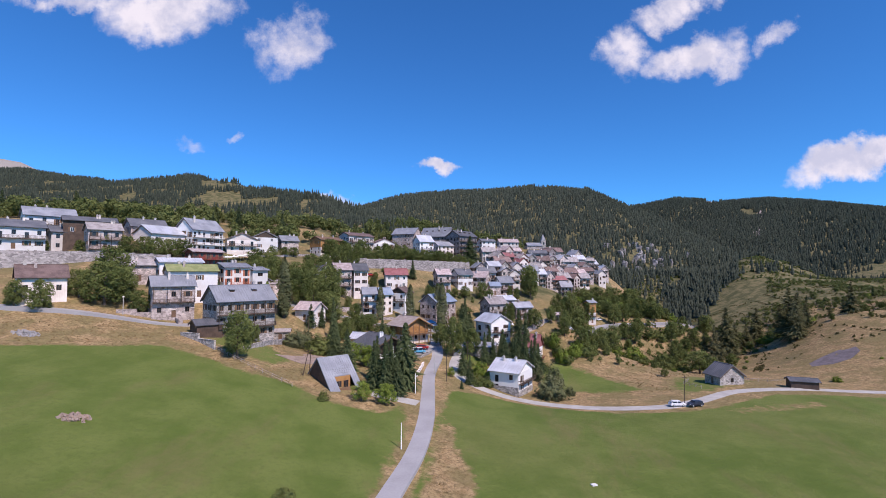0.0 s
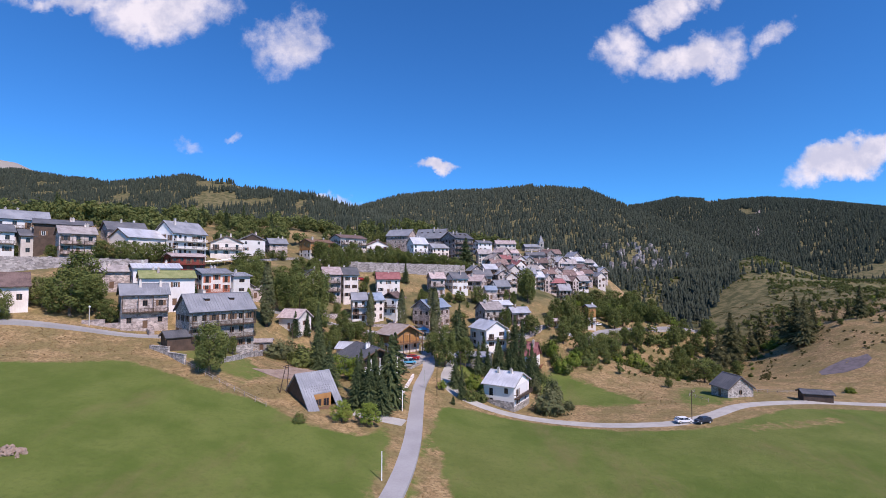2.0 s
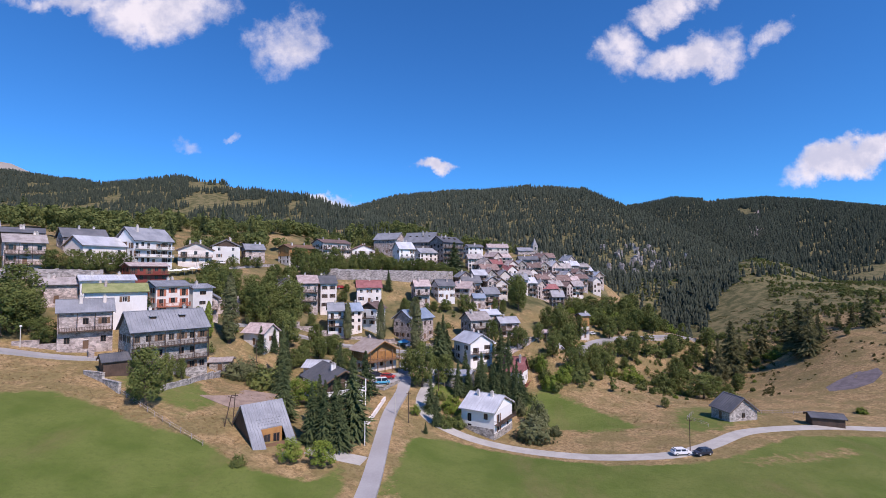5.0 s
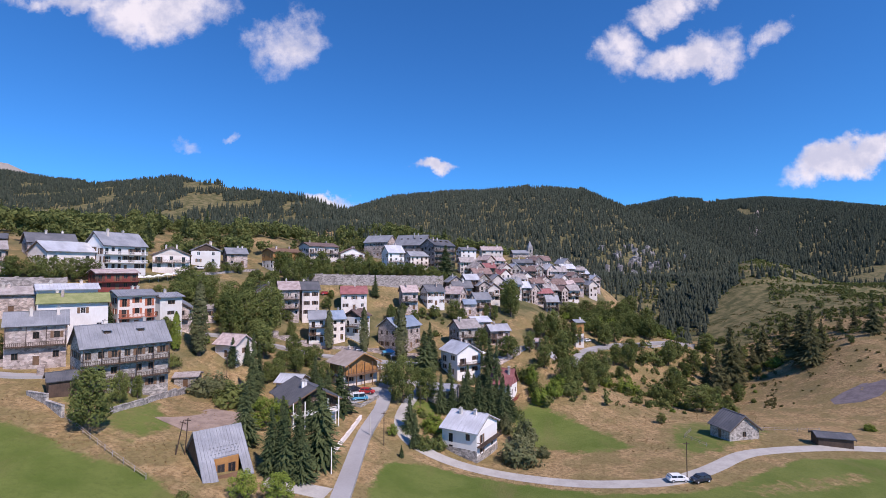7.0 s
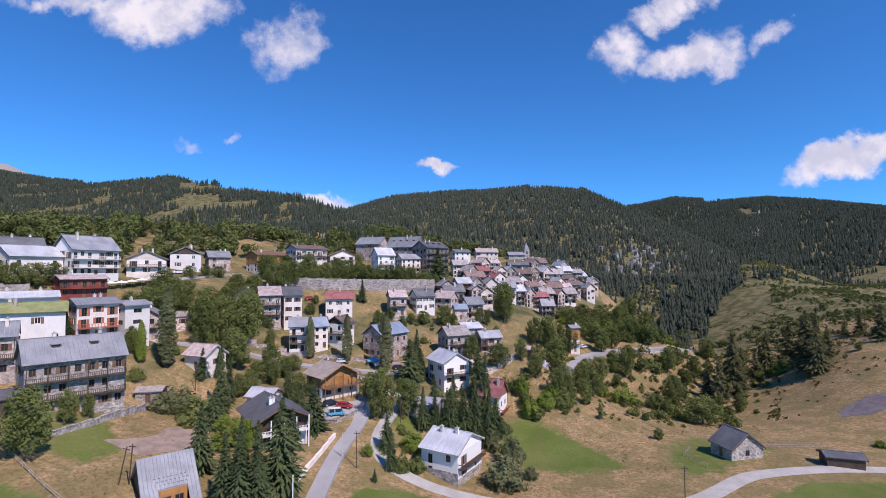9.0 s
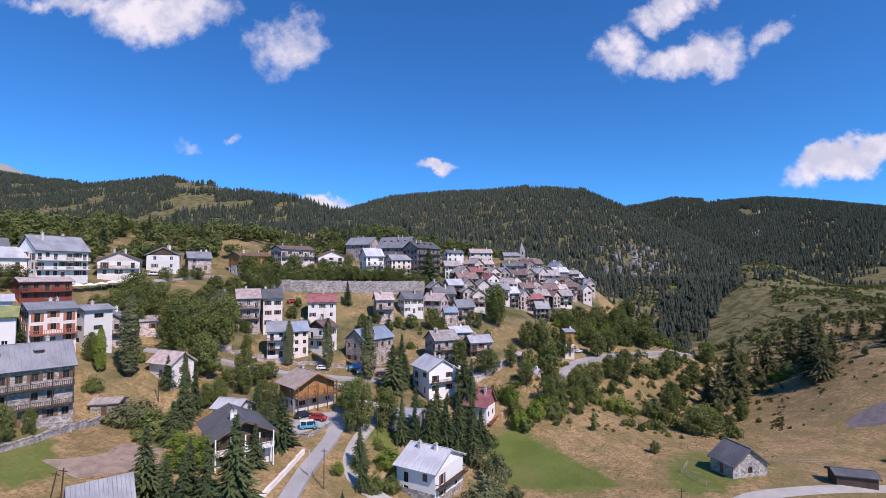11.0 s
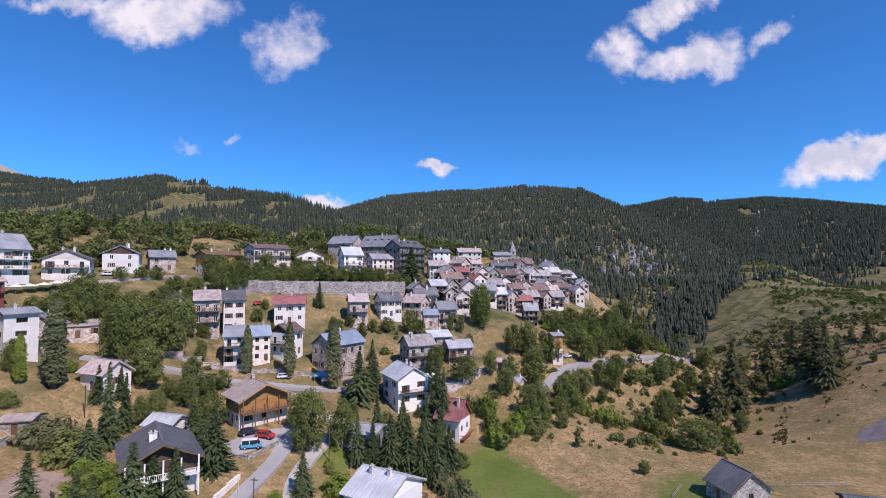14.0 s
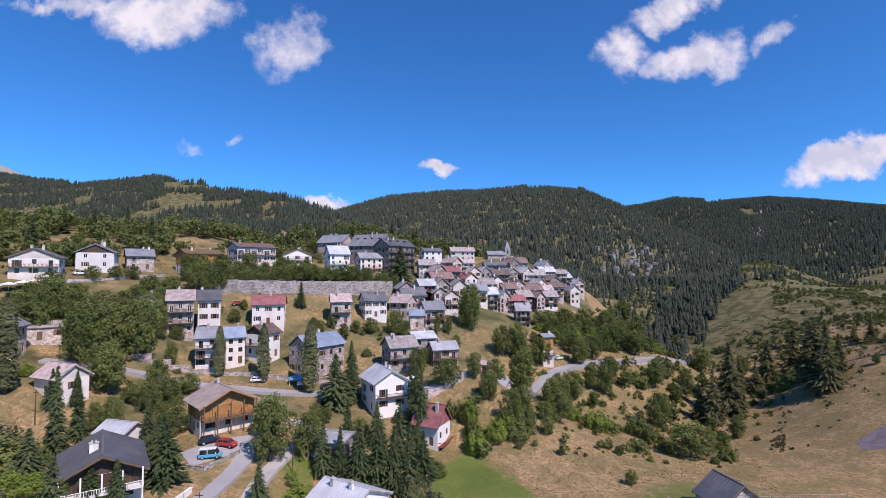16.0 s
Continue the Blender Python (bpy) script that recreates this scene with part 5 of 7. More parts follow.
plant("larch", (124, 255, 25.7), (237, 395, 19.0), (152, 252, 25.7), (221, 409, 19.0), (128, 264, 25.2), (151, 244, 22.3), (272, 390, 15.1), (270, 401, 11.7), (180, 250, 15.4), (161, 253, 14.2))
plant("poplar", (-18, 210, 15.5))
plant("bush", (-48, 144, 6.9), (1, 150, 5.1), (4, 182, 5.1), (0, 140, 4.1), (3, 142, 3.6), (121, 173, 2.9), (-32, 98, 2.3), (-25, 61, 2.3))
plant("broad", (-132, 160, 7.6))
plant("bush_grey", (22, 143, 7.2), (28, 148, 3.1))
plant("broad", (-73, 189, 11.5), (-69, 208, 8.5))
plant("bush", (23, 173, 4), (18, 175, 3.2))

# trees by place, height and breadth of crown
plant("broad", (-53.6, 173.3, 10.8, 9.2), (-67.0, 179.6, 14.8, 8.9), (-65.9, 187.7, 15.4, 10.3), (-60.9, 192.6, 17.3, 11.3), (-62.7, 202.9, 12.5, 7.8), (-78.4, 200.8, 8.3, 9.5), (-92.4, 191.7, 9.9, 7.6), (-88.6, 197.5, 8.0, 8.5), (-77.6, 214.3, 5.5, 7.6), (-74.2, 226.5, 6.9, 6.9), (-79.4, 223.1, 6.2, 6.4), (-106.2, 208.7, 4.8, 7.4), (-96.8, 219.0, 5.3, 5.1), (-94.4, 226.2, 4.9, 7.0), (-91.5, 230.5, 5.0, 5.4), (-69.3, 232.9, 11.9, 7.1), (-65.0, 234.3, 13.1, 7.2), (-62.1, 239.1, 12.3, 7.8))
plant("broad", (-64.4, 254.8, 9.4, 6.1), (-60.1, 257.6, 9.0, 6.6), (-55.3, 259.0, 9.1, 6.7), (-50.3, 259.9, 9.3, 7.2), (-45.3, 260.3, 9.1, 6.7), (-40.5, 260.6, 8.6, 6.7), (-35.6, 262.0, 7.7, 6.7), (-31.2, 265.4, 6.1, 6.3), (-26.6, 269.7, 6.4, 6.9), (-22.6, 276.6, 6.1, 6.6), (-19.0, 283.9, 5.5, 6.3), (-13.0, 287.9, 6.2, 8.0), (27.8, 271.3, 17.1, 11.2), (15.7, 256.8, 8.0, 3.7), (19.7, 260.6, 7.4, 3.7), (1.3, 245.1, 9.5, 6.5), (-7.3, 241.9, 6.0, 6.4), (-14.9, 233.8, 6.2, 4.5))
plant("broad", (-12.2, 239.5, 4.6, 4.6), (13.3, 215.8, 9.1, 5.4), (-8.1, 159.2, 13.5, 7.3), (-42.7, 171.8, 7.3, 6.0), (-41.7, 177.9, 6.4, 6.3), (-41.4, 185.4, 5.3, 6.1), (-45.2, 164.1, 6.8, 5.1), (-46.9, 161.5, 6.5, 4.5), (-48.0, 173.3, 4.6, 5.5), (46.9, 236.4, 16.7, 11.3), (35.1, 201.6, 8.5, 5.9), (30.9, 209.6, 8.0, 4.8), (56.0, 258.9, 11.3, 7.7), (40.9, 257.6, 12.7, 8.2), (47.1, 259.2, 15.0, 8.2))
plant("broad", (50.3, 201.5, 5.6, 4.2), (78.7, 253.1, 11.3, 7.4), (71.5, 240.1, 5.7, 4.5), (102.8, 270.6, 11.8, 8.0), (92.5, 237.4, 11.9, 7.9), (88.8, 202.9, 9.5, 11.5), (115.2, 272.1, 10.4, 8.0), (72.5, 268.8, 12.5, 9.5), (98.1, 329.8, 13.4, 11.0), (134.4, 399.4, 17.5, 12.2), (80.1, 281.4, 10.5, 8.5), (174.9, 577.9, 20.9, 17.4), (70.7, 297.0, 8.1, 8.1), (191.5, 483.6, 16.5, 12.2), (71.4, 280.6, 9.3, 8.5))
plant("broad", (63.7, 313.4, 9.2, 11.6), (75.6, 324.3, 9.0, 12.0), (87.9, 333.3, 9.3, 11.1), (54.6, 322.0, 6.0, 9.0), (-76.6, 160.1, 5.1, 3.8), (-57.2, 110.2, 11.8, 8.1), (-61.5, 123.3, 6.9, 3.7), (-61.1, 127.9, 5.1, 2.7), (-124.9, 160.6, 7.0, 6.7), (-120.2, 163.5, 7.6, 7.1), (-117.5, 166.7, 7.3, 6.9), (-114.9, 170.4, 7.4, 7.1), (-113.6, 175.5, 7.3, 7.3), (-98.1, 204.4, 6.4, 8.6), (-87.6, 194.5, 12.1, 10.1))
plant("bush", (-68.7, 151.5, 4.4, 5.1), (60.8, 242.6, 9.3, 7.5), (68.0, 218.2, 8.4, 10.4), (81.6, 222.9, 8.4, 8.4), (98.4, 203.1, 5.4, 6.3), (104.0, 280.6, 4.9, 7.4), (93.6, 270.3, 6.4, 9.4), (45.0, 196.5, 5.5, 6.2), (30.8, 190.0, 5.5, 6.0), (24.7, 196.4, 6.3, 4.7), (62.2, 224.8, 5.6, 6.7), (-1.9, 154.7, 2.5, 2.7), (-39.2, 207.5, 4.4, 4.6))
plant("conifer", (-46.5, 151.6, 17.5, 5.0), (-48.0, 158.4, 12.5, 3.9), (-42.9, 142.3, 9.2, 4.9), (-21.8, 147.0, 11.9, 6.6), (-31.2, 155.8, 12.0, 3.7), (-25.7, 135.2, 8.0, 4.3), (-22.5, 136.5, 8.6, 3.9), (18.2, 188.0, 17.8, 5.7), (2.3, 159.6, 10.6, 4.5), (5.2, 161.3, 9.6, 4.1), (9.0, 161.7, 11.9, 5.0), (12.6, 162.0, 12.8, 5.3), (15.7, 162.8, 13.0, 4.8), (19.1, 162.1, 14.9, 5.2), (20.9, 169.3, 10.5, 4.6), (-4.2, 145.6, 8.8, 3.7), (-6.5, 196.4, 14.5, 10.0), (-3.9, 202.6, 10.1, 6.7))
plant("conifer", (-6.4, 299.9, 18.0, 11.8), (-33.8, 242.5, 10.0, 4.8), (10.6, 194.4, 3.4, 3.1), (-24.2, 112.0, 11.9, 4.4), (-21.3, 111.2, 13.4, 4.6), (-18.7, 112.5, 9.2, 4.4), (-84.6, 148.2, 8.1, 4.1))
plant("larch", (114.5, 247.2, 19.1, 9.5), (111.2, 250.9, 14.2, 7.2), (132.6, 272.6, 19.5, 9.4), (141.6, 282.8, 14.3, 8.8), (153.7, 284.6, 20.7, 11.4), (220.4, 379.3, 32.4, 17.4), (228.1, 375.8, 34.4, 20.6), (162.3, 261.7, 19.2, 11.0), (146.6, 281.1, 12.2, 8.3))
plant("poplar", (-66.8, 160.6, 21.1, 5.3), (-41.0, 199.0, 14.4, 3.7), (-28.7, 200.5, 16.8, 4.0), (-15.3, 200.7, 20.6, 5.3))
plant("poplar_light", (-71.2, 156.7, 11.0, 2.9))
plant("broad_light", (-33.8, 131.0, 6.6, 7.8), (-30.1, 132.3, 6.3, 5.4), (-7.6, 141.3, 2.9, 2.9), (-24.9, 102.9, 4.6, 4.9), (-19.7, 104.4, 4.7, 5.3))

plant("broad", (-95.1, 184.5, 6.7, 6.2), (-87.0, 201.1, 7.9, 7.7), (-81.4, 192.2, 9.0, 8.2), (-73.4, 202.8, 8.8, 7.7), (-71.3, 216.9, 7.6, 6.1), (-83.5, 186.6, 14.9, 6.9), (-92.8, 184.7, 5.5, 4.7), (-75.2, 194.3, 7.4, 8.3), (-68.8, 204.2, 8.8, 8.1), (-60.8, 209.6, 4.5, 4.4), (-74.2, 157.9, 6.2, 4.4), (-40.4, 233.5, 5.2, 4.1), (-24.1, 229.1, 8.0, 4.8), (-6.6, 256.3, 5.8, 5.1), (5.3, 244.0, 7.5, 4.3), (-50.4, 225.3, 5.0, 4.0), (-54.6, 197.7, 6.7, 3.7), (-42.5, 219.1, 5.3, 3.4), (14.1, 229.4, 5.5, 3.9), (-25.5, 215.2, 5.5, 3.7), (-23.3, 233.1, 5.1, 4.9), (-20.4, 237.8, 5.3, 4.6), (23.4, 249.1, 6.6, 3.9))
plant("bush_grey", (-55.0, 148.9, 7.8, 9.3), (-51.5, 149.7, 5.6, 6.7), (-57.8, 147.9, 6.5, 10.1))
plant("broad", (44.3, 199.1, 8.7, 6.3), (56.6, 234.0, 9.8, 7.6), (65.4, 243.7, 9.8, 7.5), (40.9, 194.9, 9.3, 5.4), (73.6, 253.3, 9.3, 7.3), (59.5, 232.3, 7.7, 6.2))
plant("bush", (32.1, 184.6, 6.7, 7.6), (36.4, 188.9, 6.5, 7.1), (41.9, 189.8, 5.9, 7.8), (27.5, 196.6, 5.1, 4.9), (30.1, 194.3, 8.3, 4.8), (39.3, 194.1, 5.0, 6.6))
plant("bush_grey", (24.0, 153.8, 9.9, 7.0), (19.7, 159.9, 6.6, 4.7), (26.7, 158.0, 3.3, 3.6))

# bushes and young trees over the valley side below the street
PR2 = random.Random(21)
done = 0
while done < 85:
    x, y = PR2.uniform(28, 150), PR2.uniform(180, 385)
    if not inside(np.array(x), np.array(y), [(30, 196), (60, 205), (100, 205), (140, 250), (150, 330), (128, 392), (104, 372), (92, 340), (70, 318), (60, 292), (44, 262), (38, 232)], 0.5) > 0.5:
        continue
    if any((x - q[0]) ** 2 + (y - q[1]) ** 2 < 36 for q in ((57, 260), (72, 271), (83, 280), (92, 286), (108, 293), (123, 303), (41, 223), (64, 265), (100, 290))):
        continue
    if 40 < x < 95 and 196 < y < 240 and PR2.random() < 0.75:
        continue
    big = y > 270
    kind = PR2.choice(["broad", "broad", "bush", "bush"]) if big else PR2.choice(["bush", "broad", "bush", "bush"])
    plant(kind, (x, y, PR2.uniform(3.5, 7.0) if kind == "broad" else PR2.uniform(1.8, 3.4)))
    done += 1
for x, y in [(PR2.uniform(96, 330), PR2.uniform(170, 470)) for _ in range(95)]:
    if x > 150 and y < 330 and PR2.random() < 0.6 or y < 188 and x < 150:
        continue
    plant(PR2.choice(["bush", "bush", "broad", "conifer"] if y > 230 else ["bush"]), (x, y, PR2.uniform(2.0, 9.0) if y > 230 else PR2.uniform(1.2, 2.5)))
done = 0
while done < 175:
    x, y = PR2.uniform(55, 145), PR2.uniform(285, 405)
    if inside(np.array(x), np.array(y), [(55, 298), (66, 314), (92, 338), (106, 366), (118, 402), (138, 372), (130, 318), (92, 293), (66, 284)], 0.5) > 0.5:
        plant(PR2.choice(["broad", "broad", "bush"]), (x, y, PR2.uniform(3.5, 9.0)))
        done += 1
done = 0
while done < 80:
    x, y = PR2.uniform(28, 130), PR2.uniform(172, 300)
    if inside(np.array(x), np.array(y), [(32, 196), (50, 192), (100, 185), (128, 240), (130, 290), (90, 284), (62, 262), (42, 236)], 0.5) > 0.5:
        plant("bush", (x, y, PR2.uniform(0.9, 2.3)))
        done += 1
for i in range(17):
    k = i / 16
    plant("broad", (-64 + 58 * k + PR2.uniform(-1, 1), 243 + 40 * k + 4 * k * (1 - k), PR2.uniform(5.0, 6.8)))
# spruces in the broadleaf wood above the upper houses
for i in range(60):
    x = PR2.uniform(-230, 10)
    y = float(np.interp(x, [-230, -160, -122, -104, -75, -20, 10], [190, 190, 212, 255, 305, 366, 375])) + PR2.uniform(18, 110)
    if noise.noise(Vector((x, y, 0)) / 40) > -0.1:
        plant("conifer", (x, y, PR2.uniform(8, 15)))
# hedges and garden shrubs between the houses
for i in range(75):
    x, y = PR2.uniform(-90, 20), PR2.uniform(150, 300)
    if any(abs(x - (h["a"][0] + h["b"][0]) / 2) < 8.5 and abs(y - (h["a"][1] + h["b"][1]) / 2) < 8.5 for h in HOUSES):
        continue
    if -60 < x < 30 and 186 < y < 216 or -20 < x < -6 and y < 185:
        continue
    plant(PR2.choice(["bush", "bush", "broad"]), (x, y, PR2.uniform(1.5, 3.6)))
for kind, protos in KINDS.items():
    for ob in protos:
        if ob not in USED:
            plant_x, plant_y = PR2.uniform(-80, -60), PR2.uniform(240, 260)
            ob.matrix_basis = Matrix.LocRotScale((plant_x, plant_y, ground_at(plant_x, plant_y)), None, (5, 5, 6))


def far_wood(name, xs, ys, heights, kind, mat, label, rnd, leaves=110):
    """Thousands of far trees as one mesh: jagged stacked cones or leafy clumps."""
    zs = land(xs, ys) - 0.5
    n = len(xs)
    verts, faces = [], []
    if kind == "conifer":
        sides = 6
        ring = np.linspace(0, 2 * np.pi, sides, endpoint=False)
        tiers = ((0.06, 0.56, 0.20), (0.32, 0.80, 0.145), (0.58, 1.0, 0.09))
        for z0, z1, r in tiers:
            rr = heights[:, None] * r * rnd.uniform(0.7, 1.25, (n, sides))
            a = ring[None] + rnd.uniform(0, 6, (n, 1))
            base = np.stack([xs[:, None] + np.cos(a) * rr, ys[:, None] + np.sin(a) * rr, zs[:, None] + heights[:, None] * (z0 + rnd.uniform(-0.03, 0.03, (n, sides)))], -1)
            tip = np.stack([xs, ys, zs + heights * z1], -1)[:, None]
            v = np.concatenate([base, tip], 1).reshape(-1, 3)
            k = sum(len(q) for q in verts) + np.arange(n)[:, None, None] * (sides + 1)
            i = np.arange(sides)
            tri = np.stack([i, (i + 1) % sides, np.full(sides, sides)], -1)[None]
            verts.append(v)
            faces.append((k + tri).reshape(-1, 3))
    else:
        m = leaves
        lobes = rnd.normal(size=(n, 9, 3))
        lobes /= np.linalg.norm(lobes, axis=2)[:, :, None]
        lobes *= np.array([0.24, 0.24, 0.26]) * rnd.uniform(0.7, 1.15, (n, 9, 1))
        u = rnd.normal(size=(n, m, 3))
        u /= np.linalg.norm(u, axis=2)[:, :, None]
        c = np.take_along_axis(lobes, rnd.randint(0, 9, (n, m))[:, :, None], 1) + u * rnd.uniform(0.13, 0.2, (n, m, 1)) + np.array([0, 0, 0.52])
        c = c * heights[:, None, None] + np.stack([xs, ys, zs], -1)[:, None]
        w = u + rnd.normal(size=u.shape) * 0.4
        w /= np.linalg.norm(w, axis=2)[:, :, None]
        a = np.cross(w, rnd.normal(size=u.shape))
        a /= np.linalg.norm(a, axis=2)[:, :, None]
        b = np.cross(w, a)
        s = (heights[:, None, None] * 0.95 / math.sqrt(m)) * rnd.uniform(0.6, 1.3, (n, m, 1))
        v = np.stack([c - a * s - b * s * 0.6, c + a * s - b * s * 0.5, c + b * s], 2).reshape(-1, 3)
        verts.append(v)
        faces.append(np.arange(len(v)).reshape(-1, 3))
    v, f = np.concatenate(verts), np.concatenate(faces)
    me = bpy.data.meshes.new(name)
    k = f.shape[1]
    me.vertices.add(len(v))
    me.vertices.foreach_set("co", v.ravel())
    me.loops.add(f.size)
    me.loops.foreach_set("vertex_index", f.ravel().astype(np.int32))
    me.polygons.add(len(f))
    me.polygons.foreach_set("loop_start", np.arange(0, f.size, k, dtype=np.int32))
    me.materials.append(MATS[mat])
    me.update(calc_edges=True)
    tagged(new(name, me), label, "forest", kind="stuff")


def patchy(x, y, scale, seed):
    """Smooth noise from a few waves, 0 to 1."""
    r = np.random.RandomState(seed)
    s = 0
    for i in range(7):
        a, f = r.uniform(0, 6.28), r.uniform(0.5, 2.2) / scale
        s = s + np.sin((x * math.cos(a) + y * math.sin(a)) * f * 6.28 + r.uniform(0, 6.28))
    return 0.5 + s / 9


def scatter(n, near, far, lo, hi, rnd):
    """Points over a fan of bearings and ranges, even by area."""
    ahead = np.sqrt(rnd.uniform(near ** 2, far ** 2, n))
    bearing = rnd.uniform(lo, hi, n)
    right = bearing * ahead
    return EYE_X + right * math.cos(HEAD) - ahead * math.sin(HEAD), EYE_Y + right * math.sin(HEAD) + ahead * math.cos(HEAD), bearing, ahead


WR = np.random.RandomState(3)
x, y, b, r = scatter(46000, 400, 1900, -0.30, 0.72, WR)
edge = np.interp(b, [-0.3, -0.1, 0.05, 0.14, 0.24, 0.34, 0.5, 0.56, 0.62, 0.72], [760, 640, 520, 470, 420, 390, 400, 480, 545, 900])
keep = (r > edge) & (WR.uniform(size=len(x)) < 0.35 + 1.1 * patchy(x, y, 160, 4)) & (patchy(x, y, 75, 55) > 0.27) & ~((b > np.interp(r, [400, 440, 690], [0.52, 0.535, 0.615])) & (r < 760)) & ~((b > 0.33) & (b < 0.46) & (r > 770) & (r < 985) & (WR.uniform(size=len(x)) < 0.3)) & ~((np.abs(b - 0.19) < 0.012) & (r > 1640))
far_wood("pine_forest", x[keep], y[keep], WR.uniform(8, 19, keep.sum()) * np.interp(r[keep], [400, 900], [0.75, 1.0]), "conifer", "far_needle_haze", "dense dark pine forest covering the mountain", WR)
x, y, b, r = scatter(34000, 330, 1350, -1.3, -0.10, WR)
keep = (y > np.interp(x, [-300, -180, -140, -112, -90, -60, 0, 60], [250, 250, 265, 292, 335, 395, 430, 480])) & (patchy(x, y, 170, 8) + 0.25 * smooth(640, 420, r) > 0.33 + 0.22 * (r > 800) * (np.abs(b + 0.45) < 0.08)) & ~((x < -180) & (y > 335) & (y < 420) & (x > -300))
far_wood("pine_forest", x[keep], y[keep], WR.uniform(7, 15, keep.sum()) * np.interp(r[keep], [330, 800], [0.6, 1.0]), "conifer", "far_needle_haze", "patchy dark pine forest on the rounded hill", WR)
x, y, b, r = scatter(27000, 1000, 2700, 0.28, 1.25, WR)
keep = (r > 900 + 500 * (b < 0.6)) & ~((np.abs(b - 0.632 - 0.02 * np.sin(r / 120)) < 0.012) & (r > 1450) & (r < 2080)) & ~((np.abs(b - 0.545) < 0.014) & (r > 2380)) & (WR.uniform(size=len(x)) < 0.5 + 0.9 * patchy(x, y, 260, 12))
far_wood("pine_forest", x[keep], y[keep], WR.uniform(14, 24, keep.sum()), "conifer", "far_needle_haze", "dark forest on the far ridge", WR)
x, y, b, r = scatter(4200, 560, 1000, 0.5, 1.15, WR)
keep = (patchy(x, y, 90, 15) > 0.62 + 0.1 * (b < 0.62)) & (WR.uniform(size=len(x)) < 0.6)
far_wood("pine_forest", x[keep], y[keep], WR.uniform(8, 15, keep.sum()), "conifer", "far_needle_haze", "scattered pines on the terraced slope", WR)
x, y, b, r = scatter(6000, 160, 560, -1.25, 0.16, WR)
line = np.interp(x, [-300, -180, -160, -140, -122, -112, -104, -90, -75, -60, -20, 0, 30, 60], [185, 185, 186, 198, 208, 226, 250, 268, 300, 330, 362, 368, 402, 425])
keep = (y > line + 3) & (y < line + 115) & (patchy(x, y, 45, 31) > 0.24) & ~((x < -180) & (y > 335) & (y < 420) & (x > -300))
far_wood("broadleaf_wood", x[keep], y[keep], 5 + 7.5 * WR.uniform(size=keep.sum()) ** 1.7, "broad", "far_leaf", "green broadleaf wood above the upper houses", WR, 230)
x, y, b, r = scatter(19000, 330, 850, 0.34, 1.05, WR)
step = np.mod(land(x, y) + 3 * patchy(x, y, 200, 77), 6.0)
keep = ((patchy(x, y, 70, 41) > 0.54 - 0.10 * (b < 0.5)) | ((b > 0.5) & (step < 1.5) & (WR.uniform(size=len(x)) < 0.7))) & ~((b > 0.48) & (b < 0.66) & (r > 430) & (r < 540))
far_wood("scrub", x[keep], y[keep], WR.uniform(1.0, 4.6, keep.sum()), "broad", "far_leaf", "scrub and young trees along the gorge and terraces", WR, 60)

x, y, b, r = scatter(30000, 175, 480, 0.42, 1.0, WR)
step = np.mod(land(x, y) + 4 * patchy(x, y, 90, 78), 5.0)
keep = ((step < 0.9) & (patchy(x, y, 38, 23) > 0.40)) | ((patchy(x, y, 26, 24) > 0.72) & (WR.uniform(size=len(x)) < 0.4))
far_wood("scrub", x[keep], y[keep], WR.uniform(0.4, 1.7, keep.sum()), "broad", "far_dry", "low brownish scrub on the pasture banks", WR, 48)

x, y = WR.uniform(24, 128, 2600), WR.uniform(176, 318, 2600)
keep = (inside(x, y, [(26, 180), (34, 236), (60, 296), (110, 316), (128, 290), (112, 240), (92, 206), (60, 186)], 1.0) > 0.5) & (patchy(x, y, 20, 61) > 0.57)
for hs in HOUSES:
    keep &= (x - (hs["a"][0] + hs["b"][0]) / 2) ** 2 + (y - (hs["a"][1] + hs["b"][1]) / 2) ** 2 > 64
for line, w in ROADS:
    for (x0, y0), (x1, y1) in zip(line, line[1:]):
        ex, ey = x1 - x0, y1 - y0
        t = np.clip(((x - x0) * ex + (y - y0) * ey) / (ex * ex + ey * ey), 0, 1)
        keep &= np.hypot(x - x0 - t * ex, y - y0 - t * ey) > w / 2 + 1.5
far_wood("scrub", x[keep], y[keep], WR.uniform(0.7, 3.4, keep.sum()) * (0.6 + patchy(x[keep], y[keep], 18, 62)), "broad", "far_leaf", "green scrub on the bank below the old town", WR)
x, y = WR.uniform(-130, 30, 2400), WR.uniform(150, 290, 2400)
keep = (patchy(x, y, 24, 63) > 0.60) & (inside(x, y, [(-120, 160), (-60, 170), (-30, 178), (20, 190), (30, 240), (20, 262), (-40, 232), (-120, 240)], 1.0) > 0.5)
for hs in HOUSES:
    keep &= (x - (hs["a"][0] + hs["b"][0]) / 2) ** 2 + (y - (hs["a"][1] + hs["b"][1]) / 2) ** 2 > 100
for line, w in ROADS:
    for (x0, y0), (x1, y1) in zip(line, line[1:]):
        ex, ey = x1 - x0, y1 - y0
        t = np.clip(((x - x0) * ex + (y - y0) * ey) / (ex * ex + ey * ey), 0, 1)
        keep &= np.hypot(x - x0 - t * ex, y - y0 - t * ey) > w / 2 + 1.5
far_wood("scrub", x[keep], y[keep], WR.uniform(0.5, 2.4, keep.sum()), "broad", "far_leaf", "hedges and garden scrub between the village houses", WR)

